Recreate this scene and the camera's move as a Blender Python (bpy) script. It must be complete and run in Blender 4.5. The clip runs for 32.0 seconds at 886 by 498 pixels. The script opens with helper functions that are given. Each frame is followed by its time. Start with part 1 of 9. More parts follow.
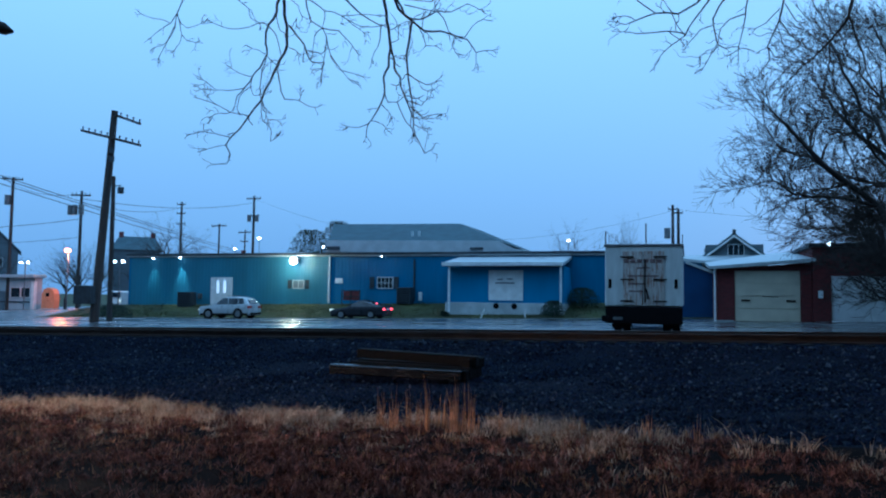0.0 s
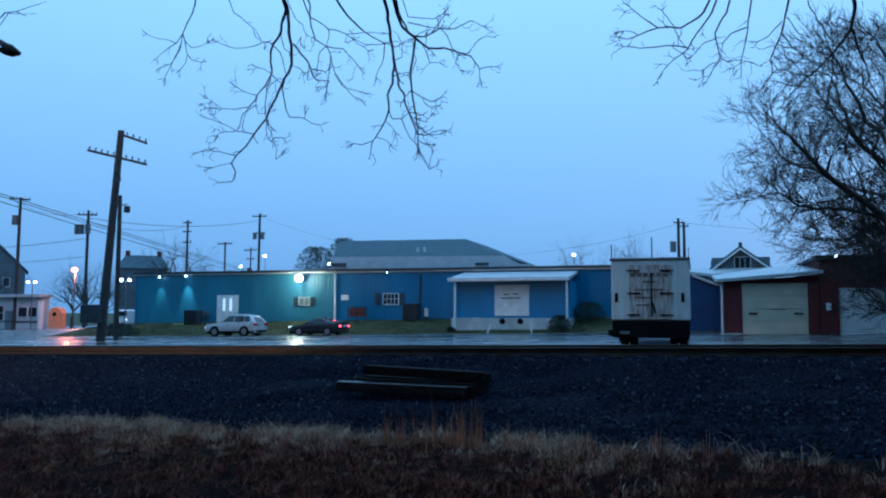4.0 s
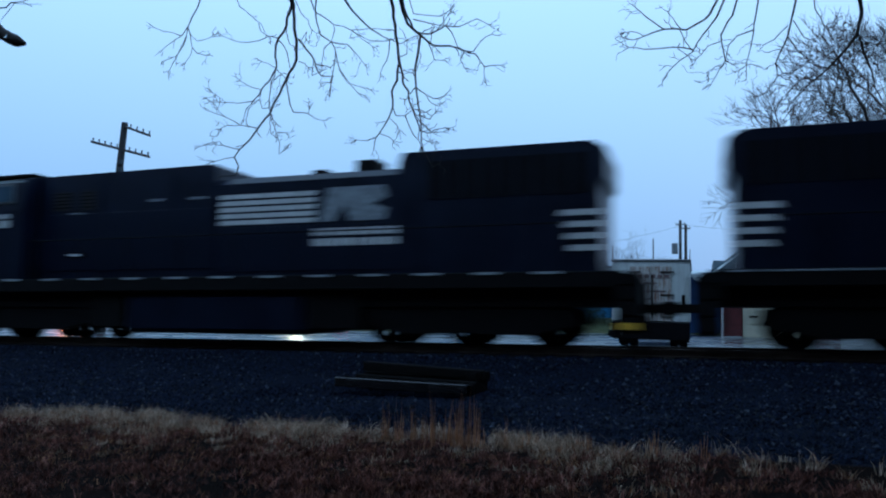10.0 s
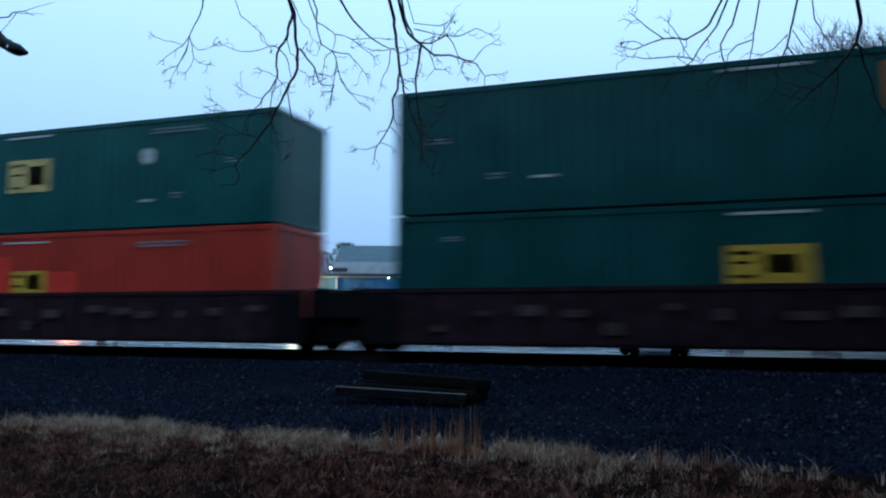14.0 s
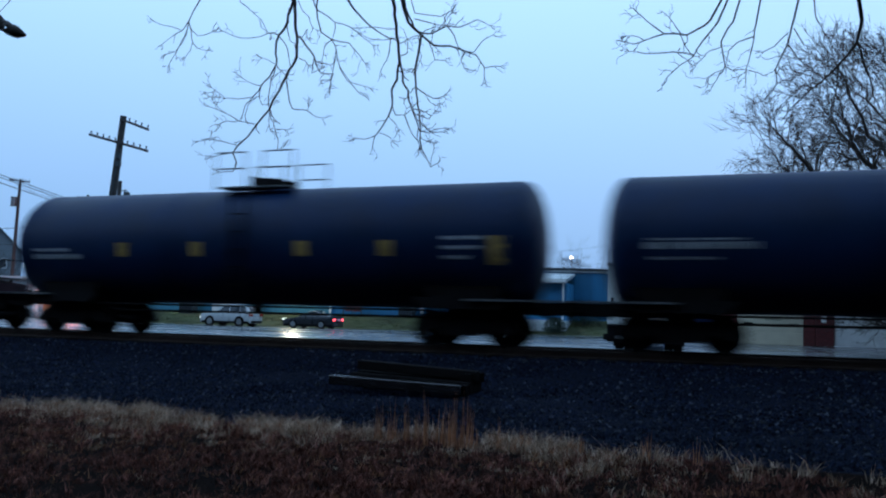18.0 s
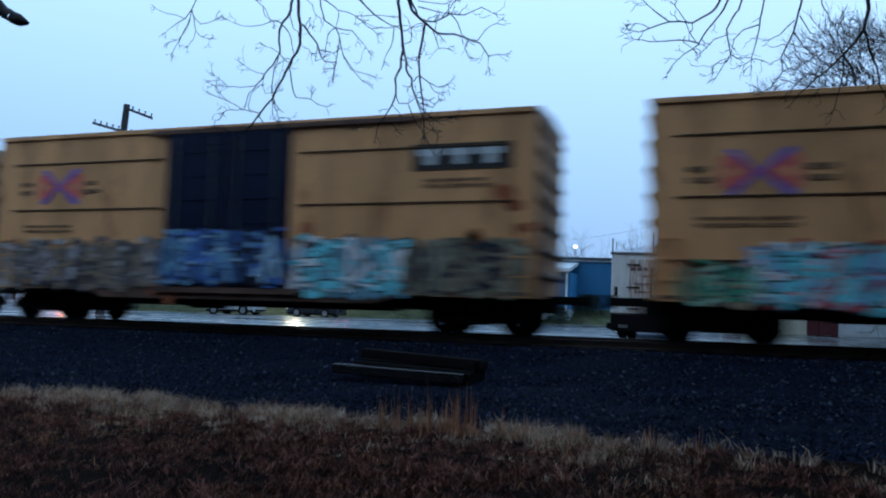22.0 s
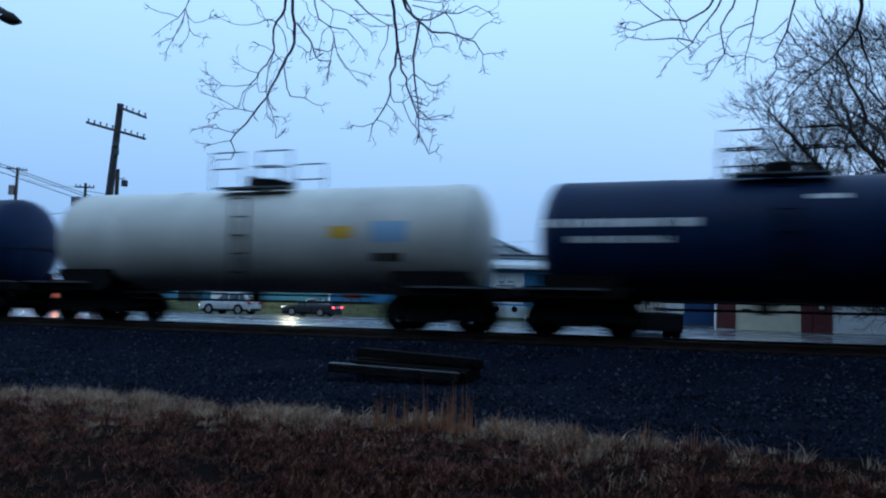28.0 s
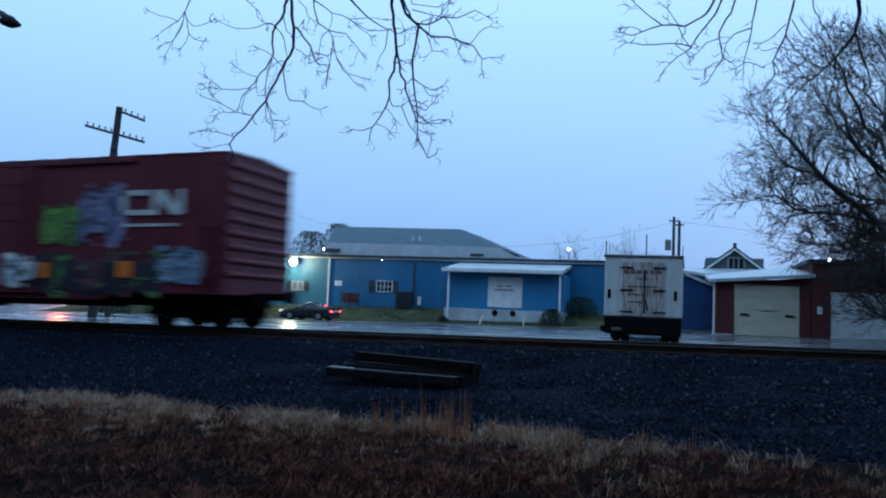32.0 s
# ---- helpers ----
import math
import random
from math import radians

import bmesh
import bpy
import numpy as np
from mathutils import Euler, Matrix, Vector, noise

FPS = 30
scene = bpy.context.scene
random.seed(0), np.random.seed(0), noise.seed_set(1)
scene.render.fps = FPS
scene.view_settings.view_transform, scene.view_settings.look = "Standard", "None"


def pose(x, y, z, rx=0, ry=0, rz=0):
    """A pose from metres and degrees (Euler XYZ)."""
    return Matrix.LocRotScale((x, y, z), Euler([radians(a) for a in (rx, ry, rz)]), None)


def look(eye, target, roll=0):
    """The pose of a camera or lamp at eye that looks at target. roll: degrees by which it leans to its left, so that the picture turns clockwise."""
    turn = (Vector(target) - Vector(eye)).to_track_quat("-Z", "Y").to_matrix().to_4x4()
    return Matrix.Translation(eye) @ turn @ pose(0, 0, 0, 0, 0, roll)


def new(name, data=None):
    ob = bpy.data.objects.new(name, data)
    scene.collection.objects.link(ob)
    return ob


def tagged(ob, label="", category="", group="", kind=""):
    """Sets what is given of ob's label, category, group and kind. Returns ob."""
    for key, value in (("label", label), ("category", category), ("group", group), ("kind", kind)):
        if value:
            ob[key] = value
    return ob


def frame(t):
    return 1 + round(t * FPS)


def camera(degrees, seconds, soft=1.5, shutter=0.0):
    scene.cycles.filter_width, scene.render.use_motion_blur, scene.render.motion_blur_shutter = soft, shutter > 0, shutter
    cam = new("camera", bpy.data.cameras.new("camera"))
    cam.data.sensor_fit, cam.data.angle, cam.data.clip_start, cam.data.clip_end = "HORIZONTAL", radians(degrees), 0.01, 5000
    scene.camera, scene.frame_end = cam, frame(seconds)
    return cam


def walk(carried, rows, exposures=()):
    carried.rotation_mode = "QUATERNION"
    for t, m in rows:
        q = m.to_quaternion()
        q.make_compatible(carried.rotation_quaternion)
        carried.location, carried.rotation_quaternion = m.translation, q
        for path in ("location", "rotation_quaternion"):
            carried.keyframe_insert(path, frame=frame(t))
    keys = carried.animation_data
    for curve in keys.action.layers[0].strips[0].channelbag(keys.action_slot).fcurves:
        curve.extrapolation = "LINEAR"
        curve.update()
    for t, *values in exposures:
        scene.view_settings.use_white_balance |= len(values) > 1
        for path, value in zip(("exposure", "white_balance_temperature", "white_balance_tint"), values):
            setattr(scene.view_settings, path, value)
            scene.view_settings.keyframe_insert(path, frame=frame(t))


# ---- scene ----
from collections import defaultdict

EYE = (0.0, 0.0, 1.6)
# seconds and the camera's turn in degrees
PATH = [
    (0, 93.636, -0.740, 18.075), (0.5, 93.723, -0.419, 18.466), (1, 93.727, -0.161, 18.768),
    (1.5, 94.010, 0.153, 18.871), (2, 94.405, 0.033, 18.853), (2.5, 94.749, -0.028, 18.768),
    (3, 94.800, -0.100, 18.650), (3.5, 94.849, -0.170, 18.577), (5.5, 94.748, -0.274, 18.526),
    (6, 94.803, -0.324, 18.693), (6.5, 94.758, -0.588, 18.560), (7, 94.910, -0.612, 18.377),
    (7.5, 94.765, -0.732, 18.301), (8, 94.769, -0.939, 18.512), (8.5, 95.103, -0.803, 19.071),
    (9, 94.936, -0.834, 18.801), (9.5, 94.663, -1.039, 18.568), (10, 94.658, -1.253, 18.554),
    (10.5, 94.658, -1.245, 18.494), (11, 94.519, -1.471, 18.373), (11.5, 94.559, -1.522, 18.152),
    (12, 94.489, -1.652, 18.485), (12.5, 94.526, -1.573, 18.422), (13, 94.830, -1.535, 18.506),
    (13.5, 95.234, -1.320, 18.516), (14, 95.324, -1.277, 18.585), (14.5, 95.663, -1.582, 18.432),
    (15, 95.715, -1.736, 18.509), (15.5, 95.839, -1.922, 18.362), (17.5, 95.348, -2.168, 18.320),
    (18, 94.672, -2.355, 18.208), (18.5, 94.175, -2.475, 18.446), (19, 93.771, -2.278, 18.434),
    (19.5, 93.434, -1.990, 18.432), (20, 93.391, -2.147, 18.480), (20.5, 93.493, -2.307, 18.187),
    (21, 93.737, -2.467, 18.365), (21.5, 93.692, -2.520, 18.407), (22, 93.812, -2.438, 18.474),
    (22.5, 93.697, -2.257, 18.446), (23, 93.753, -2.293, 18.565), (23.5, 93.977, -2.311, 18.632),
    (24, 93.916, -2.347, 18.518), (24.5, 94.062, -2.288, 18.649), (25, 94.242, -2.050, 18.696),
    (25.5, 94.100, -1.970, 18.717), (26, 93.957, -2.123, 18.533), (26.5, 93.942, -2.239, 18.200),
    (28.5, 93.688, -2.228, 18.108), (29, 93.769, -2.315, 18.083), (29.5, 93.837, -2.536, 18.062),
    (30, 94.107, -2.666, 18.098), (30.5, 94.154, -2.745, 18.123), (31, 94.092, -2.453, 18.094),
    (31.5, 93.976, -2.254, 18.121), (32, 94.038, -2.371, 17.990),
]
cam = camera(61.2, 32.0, soft=2.1, shutter=0.9)
walk(cam, [(t, pose(*EYE, rx, ry, rz)) for t, rx, ry, rz in PATH],
     exposures=[(0.0, -0.08, 4950, 3), (3.0, -0.08, 4950, 3), (6.0, -0.15, 5250, 4), (8.0, -0.05, 5580, 8), (10.0, 0.13, 5790, 11), (12.0, 0.26, 6000, 12), (14.0, 0.3, 6070, 10),
                (15.5, 0.3, 6020, 10), (18.0, 0.15, 5980, 14), (20.0, 0.3, 6180, 14), (23.0, 0.32, 6080, 14), (26.0, 0.3, 6000, 14), (29.0, 0.15, 5950, 14), (31.0, 0.3, 6010, 14), (32.0, 0.14, 5750, 14)])

# ---- sky and light: blue dusk under an even cloud cover ----
world = bpy.data.worlds.new("world")
scene.world = world
world.use_nodes = True
wt = world.node_tree
sky = wt.nodes.new("ShaderNodeTexSky")
sky.sky_type = "NISHITA"
sky.sun_disc = False
sky.sun_elevation = radians(4)
sky.sun_rotation = radians(20)
sky.air_density, sky.dust_density, sky.ozone_density = 1.2, 3.0, 4.0
# cloud cover: dimmer towards the horizon than overhead
co = wt.nodes.new("ShaderNodeTexCoord")
sep = wt.nodes.new("ShaderNodeSeparateXYZ")
wt.links.new(co.outputs["Generated"], sep.inputs[0])
ramp = wt.nodes.new("ShaderNodeValToRGB")
for k, (at, c) in enumerate(((0.0, (0.185, 0.33, 0.54)), (0.42, (0.43, 0.68, 0.95)))):
    ramp.color_ramp.elements[k].position, ramp.color_ramp.elements[k].color = at, (*c, 1)
wt.links.new(sep.outputs[2], ramp.inputs[0])
mul = wt.nodes.new("ShaderNodeVectorMath")
mul.operation = "SCALE"
mul.inputs["Scale"].default_value = 13.0
wt.links.new(ramp.outputs[0], mul.inputs[0])
mix = wt.nodes.new("ShaderNodeMix")
mix.data_type = "RGBA"
mix.inputs[0].default_value = 0.9
wt.links.new(sky.outputs[0], mix.inputs[6])
wt.links.new(mul.outputs[0], mix.inputs[7])
bg = wt.nodes["Background"]
wt.links.new(mix.outputs[2], bg.inputs[0])
bg.inputs[1].default_value = 0.10


def lamp(name, kind, at, energy, color, size, target=None, angle=None):
    data = bpy.data.lights.new(name, kind)
    data.energy, data.color = energy, color
    if kind == "SUN":
        data.angle = size
    else:
        data.shadow_soft_size = size
    if angle:
        data.spot_size, data.spot_blend = radians(angle), 0.6
    ob = new(name, data)
    ob.matrix_world = look(at, target or (at[0], at[1] + 0.01, at[2] - 1))
    return ob


lamp("sun", "SUN", (-20, -40, 60), 0.12, (0.75, 0.88, 1.0), radians(40), (0, 0, 0))
lamp("floodlight_glow", "POINT", (-27.78, 48.7, 4.06), 280, (1.0, 0.86, 0.46), 0.15)
lamp("wall_light_glow", "SPOT", (-40.63, 49.55, 4.35), 230, (0.75, 1.0, 0.92), 0.05, (-40.63, 50.0, 1.0), 46)
lamp("wall_light_glow", "SPOT", (-38.09, 49.55, 4.38), 380, (0.75, 1.0, 0.92), 0.05, (-38.09, 50.0, 1.0), 46)
lamp("street_light_glow", "POINT", (-57.4, 57.3, 5.1), 1250, (1.0, 0.20, 0.05), 0.2)

# ---- mesh tools ----
GRADE = 0.019          # the line and the ground climb along +x
TRACK_Y, RAIL_Z = 17.6, 0.88


class Shape:
    """Vertices and faces gathered for one mesh."""

    def __init__(self):
        self.v, self.f = [], []

    def add(self, verts, faces):
        n = len(self.v)
        self.v.extend(verts)
        self.f.extend([tuple(i + n for i in face) for face in faces])
        return self

    def box(self, x0, x1, y0, y1, z0, z1, c=0.0):
        """A box; c cuts its edges."""
        if c <= 0:
            v = [(x, y, z) for x in (x0, x1) for y in (y0, y1) for z in (z0, z1)]
            return self.add(v, [(0, 1, 3, 2), (4, 6, 7, 5), (0, 4, 5, 1), (2, 3, 7, 6), (0, 2, 6, 4), (1, 5, 7, 3)])
        b = bmesh.new()
        vs = [b.verts.new((x, y, z)) for x in (x0, x1) for y in (y0, y1) for z in (z0, z1)]
        for q in [(0, 1, 3, 2), (4, 6, 7, 5), (0, 4, 5, 1), (2, 3, 7, 6), (0, 2, 6, 4), (1, 5, 7, 3)]:
            b.faces.new([vs[i] for i in q])
        bmesh.ops.bevel(b, geom=b.edges[:], offset=c, segments=1, affect="EDGES")
        b.verts.index_update()
        self.add([tuple(w.co) for w in b.verts], [[w.index for w in fc.verts] for fc in b.faces])
        b.free()
        return self

    def tube(self, p, q, r, r2=None, n=8, caps=True):
        p, q = Vector(p), Vector(q)
        r2 = r if r2 is None else r2
        d = (q - p).normalized()
        a = d.orthogonal().normalized()
        b = d.cross(a)
        ring = [(math.cos(2 * math.pi * i / n), math.sin(2 * math.pi * i / n)) for i in range(n)]
        v = [tuple(p + (a * x + b * y) * r) for x, y in ring] + [tuple(q + (a * x + b * y) * r2) for x, y in ring]
        f = [(i, (i + 1) % n, n + (i + 1) % n, n + i) for i in range(n)]
        if caps:
            f += [tuple(range(n - 1, -1, -1)), tuple(range(n, 2 * n))]
        return self.add(v, f)

    def extrude(self, outline, y0, y1):
        """An outline of (x, z) pushed along y."""
        n = len(outline)
        v = [(x, y0, z) for x, z in outline] + [(x, y1, z) for x, z in outline]
        f = [(i, (i + 1) % n, n + (i + 1) % n, n + i) for i in range(n)]
        f += [tuple(range(n - 1, -1, -1)), tuple(range(n, 2 * n))]
        return self.add(v, f)

    def rise(self, outline, z0, z1):
        """An outline of (x, y) pushed upwards."""
        n = len(outline)
        v = [(x, y, z0) for x, y in outline] + [(x, y, z1) for x, y in outline]
        f = [(i, (i + 1) % n, n + (i + 1) % n, n + i) for i in range(n)]
        f += [tuple(range(n - 1, -1, -1)), tuple(range(n, 2 * n))]
        return self.add(v, f)

    def sweep(self, outline, x0, x1):
        """An outline of (y, z) pushed along x."""
        n = len(outline)
        v = [(x0, y, z) for y, z in outline] + [(x1, y, z) for y, z in outline]
        f = [(i, n + i, n + (i + 1) % n, (i + 1) % n) for i in range(n)]
        f += [tuple(range(n)), tuple(range(2 * n - 1, n - 1, -1))]
        return self.add(v, f)

    def rings(self, rows, closed=True):
        """A skin over rings of equal count."""
        n = len(rows[0])
        v = [p for row in rows for p in row]
        f = []
        for k in range(len(rows) - 1):
            for i in range(n if closed else n - 1):
                j = (i + 1) % n
                f.append((k * n + i, k * n + j, (k + 1) * n + j, (k + 1) * n + i))
        return self.add(v, f)

    def ball(self, at, r, n=10, m=6, sz=1.0):
        rows = []
        for k in range(m + 1):
            a = math.pi * k / m
            rr = max(math.sin(a), 0.001) * r
            rows.append([(at[0] + rr * math.cos(2 * math.pi * i / n), at[1] + rr * math.sin(2 * math.pi * i / n),
                          at[2] - r * sz * math.cos(a)) for i in range(n)])
        return self.rings(rows)

    def mesh(self, name, material):
        me = bpy.data.meshes.new(name)
        me.from_pydata(self.v, [], self.f)
        b = bmesh.new()
        b.from_mesh(me)
        bmesh.ops.recalc_face_normals(b, faces=b.faces[:])
        b.to_mesh(me)
        b.free()
        me.materials.append(material)
        return me


def smooth_by_angle(me, degrees=40):
    """Smooth faces, with the edges sharper than the angle kept."""
    me.polygons.foreach_set("use_smooth", [True] * len(me.polygons))
    b = bmesh.new()
    b.from_mesh(me)
    lim = radians(degrees)
    for e in b.edges:
        e.smooth = len(e.link_faces) == 2 and e.calc_face_angle(0) < lim
    b.to_mesh(me)
    b.free()


def part(name, shape, material, parent=None, label="", at=None, smooth=False):
    """Links a shape as one mesh under a thing or a part."""
    me = shape.mesh(name, material) if isinstance(shape, Shape) else shape
    if smooth and isinstance(shape, Shape):
        smooth_by_angle(me)
    ob = new(name, me)
    ob.parent = parent
    if at is not None:
        ob.matrix_basis = at
    if label:
        ob["label"] = label
    return ob


def thing(name, label, category, m=None, group="", kind=""):
    ob = new(name)
    if m is not None:
        ob.matrix_basis = m
    return tagged(ob, label, category, group, kind)


def whole(name, shape, material, label, category, group="", kind="", m=None, smooth=False):
    ob = part(name, shape, material, None, "", m, smooth)
    return tagged(ob, label, category, group, kind)


PROFILE = [(-400, 0.05), (-20, 0.02), (7.5, 0.0), (9.3, -0.02), (10.5, -0.08), (12.6, 0.02), (14.4, 0.22), (15.2, 0.40), (15.95, 0.66), (19.25, 0.66),
           (20.6, 0.42), (21.4, 0.50), (24.0, 0.53), (44.6, 0.53), (46.0, 0.62), (49.6, 1.42), (52, 1.5), (90, 1.5), (400, 1.5), (3000, 1.5)]


def ground_z(x, y):
    ys = [p[0] for p in PROFILE]
    z = float(np.interp(y, ys, [p[1] for p in PROFILE]))
    if y > 44.6:
        z = 0.53 + (z - 0.53) * float(np.interp(x, [-50, -44], [0.45, 1.0]))
    return z + GRADE * max(min(x, 420.0), -420.0)

# ---- materials ----
def material(name, color, rough=0.6, metal=0.0, vary=0.25, scale=4.0, fine=40.0, bump=0.15, second=None, second_at=0.55, spec=0.3,
             stretch=(1, 1, 1), coat=0.0, per_object=0.0, per_island=0.0):
    """A surface with grain at two scales, an optional second colour in stains, and relief."""
    m = bpy.data.materials.new(name)
    m.use_nodes = True
    t = m.node_tree
    n, link = t.nodes, t.links.new
    p = n["Principled BSDF"]
    co = n.new("ShaderNodeTexCoord")
    mp = n.new("ShaderNodeMapping")
    mp.inputs["Scale"].default_value = stretch
    link(co.outputs["Object"], mp.inputs[0])
    big = n.new("ShaderNodeTexNoise")
    big.inputs["Scale"].default_value, big.inputs["Detail"].default_value = scale, 5
    link(mp.outputs[0], big.inputs[0])
    small = n.new("ShaderNodeTexNoise")
    small.inputs["Scale"].default_value, small.inputs["Detail"].default_value = fine, 3
    link(mp.outputs[0], small.inputs[0])
    ramp = n.new("ShaderNodeValToRGB")
    lo = [c * (1 - vary) for c in color]
    hi = [min(c * (1 + vary), 1) for c in color]
    ramp.color_ramp.elements[0].position, ramp.color_ramp.elements[0].color = 0.32, (*lo, 1)
    ramp.color_ramp.elements[1].position, ramp.color_ramp.elements[1].color = 0.68, (*hi, 1)
    link(big.outputs[0], ramp.inputs[0])
    out = ramp.outputs[0]
    if second:
        r2 = n.new("ShaderNodeValToRGB")
        r2.color_ramp.elements[0].position, r2.color_ramp.elements[1].position = second_at, second_at + 0.12
        mixn = n.new("ShaderNodeTexNoise")
        mixn.inputs["Scale"].default_value, mixn.inputs["Detail"].default_value, mixn.inputs["Roughness"].default_value = scale * 1.7, 8, 0.7
        link(mp.outputs[0], mixn.inputs[0])
        link(mixn.outputs[0], r2.inputs[0])
        mx = n.new("ShaderNodeMix")
        mx.data_type = "RGBA"
        mx.inputs[7].default_value = (*second, 1)
        link(r2.outputs[0], mx.inputs[0])
        link(out, mx.inputs[6])
        out = mx.outputs[2]
    hs = n.new("ShaderNodeHueSaturation")
    link(out, hs.inputs["Color"])
    mr = n.new("ShaderNodeMapRange")
    mr.inputs[3].default_value, mr.inputs[4].default_value = 1 - vary * 0.6, 1 + vary * 0.6
    link(small.outputs[0], mr.inputs[0])
    val = mr.outputs[0]
    if per_object or per_island:
        src = n.new("ShaderNodeObjectInfo").outputs["Random"] if per_object else n.new("ShaderNodeNewGeometry").outputs["Random Per Island"]
        k = per_object or per_island
        m2 = n.new("ShaderNodeMapRange")
        m2.inputs[3].default_value, m2.inputs[4].default_value = 1 - k, 1 + k
        link(src, m2.inputs[0])
        mu = n.new("ShaderNodeMath")
        mu.operation = "MULTIPLY"
        link(val, mu.inputs[0])
        link(m2.outputs[0], mu.inputs[1])
        val = mu.outputs[0]
    link(val, hs.inputs["Value"])
    link(hs.outputs[0], p.inputs["Base Color"])
    rr = n.new("ShaderNodeMapRange")
    rr.inputs[3].default_value, rr.inputs[4].default_value = max(rough - 0.12, 0.03), min(rough + 0.12, 1)
    link(big.outputs[0], rr.inputs[0])
    link(rr.outputs[0], p.inputs["Roughness"])
    p.inputs["Metallic"].default_value = metal
    p.inputs["Specular IOR Level"].default_value = spec
    p.inputs["Coat Weight"].default_value = coat
    if bump:
        bp = n.new("ShaderNodeBump")
        bp.inputs["Strength"].default_value, bp.inputs["Distance"].default_value = bump, 0.02
        link(small.outputs[0], bp.inputs["Height"])
        link(bp.outputs[0], p.inputs["Normal"])
    return m


def glowing(name, color, strength):
    m = bpy.data.materials.new(name)
    m.use_nodes = True
    p = m.node_tree.nodes["Principled BSDF"]
    p.inputs["Base Color"].default_value = (*color, 1)
    p.inputs["Emission Color"].default_value = (*color, 1)
    p.inputs["Emission Strength"].default_value = strength
    return m


def glass(name, color=(0.02, 0.03, 0.04), rough=0.08):
    m = bpy.data.materials.new(name)
    m.use_nodes = True
    p = m.node_tree.nodes["Principled BSDF"]
    p.inputs["Base Color"].default_value = (*color, 1)
    p.inputs["Roughness"].default_value = rough
    p.inputs["Specular IOR Level"].default_value = 0.6
    return m


M = {}
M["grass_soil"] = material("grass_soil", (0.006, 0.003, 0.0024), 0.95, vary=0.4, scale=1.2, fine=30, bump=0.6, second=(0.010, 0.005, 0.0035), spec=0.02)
M["verge"] = material("verge_grass", (0.046, 0.056, 0.022), 0.95, vary=0.35, scale=0.6, fine=25, bump=0.8, second=(0.09, 0.075, 0.035))
M["dry_grass"] = material("dry_grass", (0.225, 0.092, 0.070), 0.9, vary=0.5, scale=5.0, fine=8, bump=0, second=(0.034, 0.014, 0.010), second_at=0.47, per_island=0.65, spec=0.05)
M["tan_grass"] = material("tan_grass", (0.40, 0.20, 0.10), 0.85, vary=0.35, scale=1.0, fine=8, bump=0, per_island=0.5, spec=0.05)
M["pale_grass"] = material("pale_grass", (0.50, 0.37, 0.27), 0.8, vary=0.45, scale=4.5, fine=8, bump=0, second=(0.36, 0.15, 0.07), second_at=0.50, per_island=0.5, spec=0.05)
M["red_weed"] = material("red_weed", (0.56, 0.26, 0.13), 0.8, vary=0.3, scale=1.0, fine=8, bump=0, per_island=0.4)
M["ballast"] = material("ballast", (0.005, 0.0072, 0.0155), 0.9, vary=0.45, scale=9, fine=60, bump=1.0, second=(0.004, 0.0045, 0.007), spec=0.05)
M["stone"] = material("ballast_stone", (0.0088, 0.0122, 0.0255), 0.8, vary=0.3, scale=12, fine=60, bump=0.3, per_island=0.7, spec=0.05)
M["pale_stone"] = material("pale_ballast_stone", (0.025, 0.031, 0.044), 0.7, vary=0.35, scale=12, fine=60, bump=0.3, per_island=0.9, spec=0.2)
M["sleeper"] = material("sleeper_wood", (0.007, 0.006, 0.006), 0.75, vary=0.4, scale=3, fine=30, bump=0.5, stretch=(8, 1, 8), per_object=0.3, spec=0.08)
M["wet_sleeper"] = material("wet_sleeper_wood", (0.014, 0.014, 0.016), 0.22, vary=0.4, scale=3, fine=30, bump=0.2, stretch=(1, 8, 8), spec=0.6)
M["rail"] = material("rail_steel", (0.05, 0.034, 0.028), 0.55, 0.5, vary=0.3, scale=3, fine=30, bump=0.2)
M["road"] = material("wet_asphalt", (0.07, 0.078, 0.084), 0.26, vary=0.3, scale=0.35, fine=40, bump=0.02, spec=0.7, second=(0.045, 0.05, 0.055))
M["puddle"] = glass("puddle_water", (0.02, 0.025, 0.03), 0.06)
M["concrete"] = material("painted_concrete", (0.42, 0.46, 0.47), 0.8, vary=0.2, scale=1.2, fine=30, second=(0.26, 0.28, 0.29), second_at=0.6)
# blue darkened to navy: the shadow beyond the truck is in this colour
M["shadowed_blue_wall"] = material("shadow_dark_blue_siding", (0.010, 0.042, 0.125), 0.5, vary=0.2, scale=0.7, fine=20, bump=0.05)
# blue siding shifted to teal: the floodlight's warm tint is in this colour
M["lamplit_blue_wall"] = material("lamplit_blue_siding", (0.045, 0.160, 0.235), 0.45, vary=0.15, scale=0.7, fine=20, bump=0.05, stretch=(1, 1, 0.3))
M["blue_wall"] = material("blue_metal_siding", (0.022, 0.132, 0.265), 0.45, vary=0.15, scale=0.7, fine=20, bump=0.05, stretch=(1, 1, 0.3))
M["porch_wall"] = material("bright_blue_siding", (0.035, 0.185, 0.36), 0.45, vary=0.12, scale=0.7, fine=20, bump=0.05, stretch=(1, 1, 0.3))
M["dark_trim"] = material("dark_metal_trim", (0.03, 0.04, 0.05), 0.5, vary=0.3)
M["white"] = material("white_paint", (0.68, 0.70, 0.70), 0.5, vary=0.12, scale=2, fine=25, bump=0.05, second=(0.42, 0.43, 0.42), second_at=0.66)
M["white_roof"] = material("pale_metal_roof", (0.46, 0.50, 0.52), 0.4, 0.2, vary=0.15, scale=1.5, fine=20, bump=0.08)
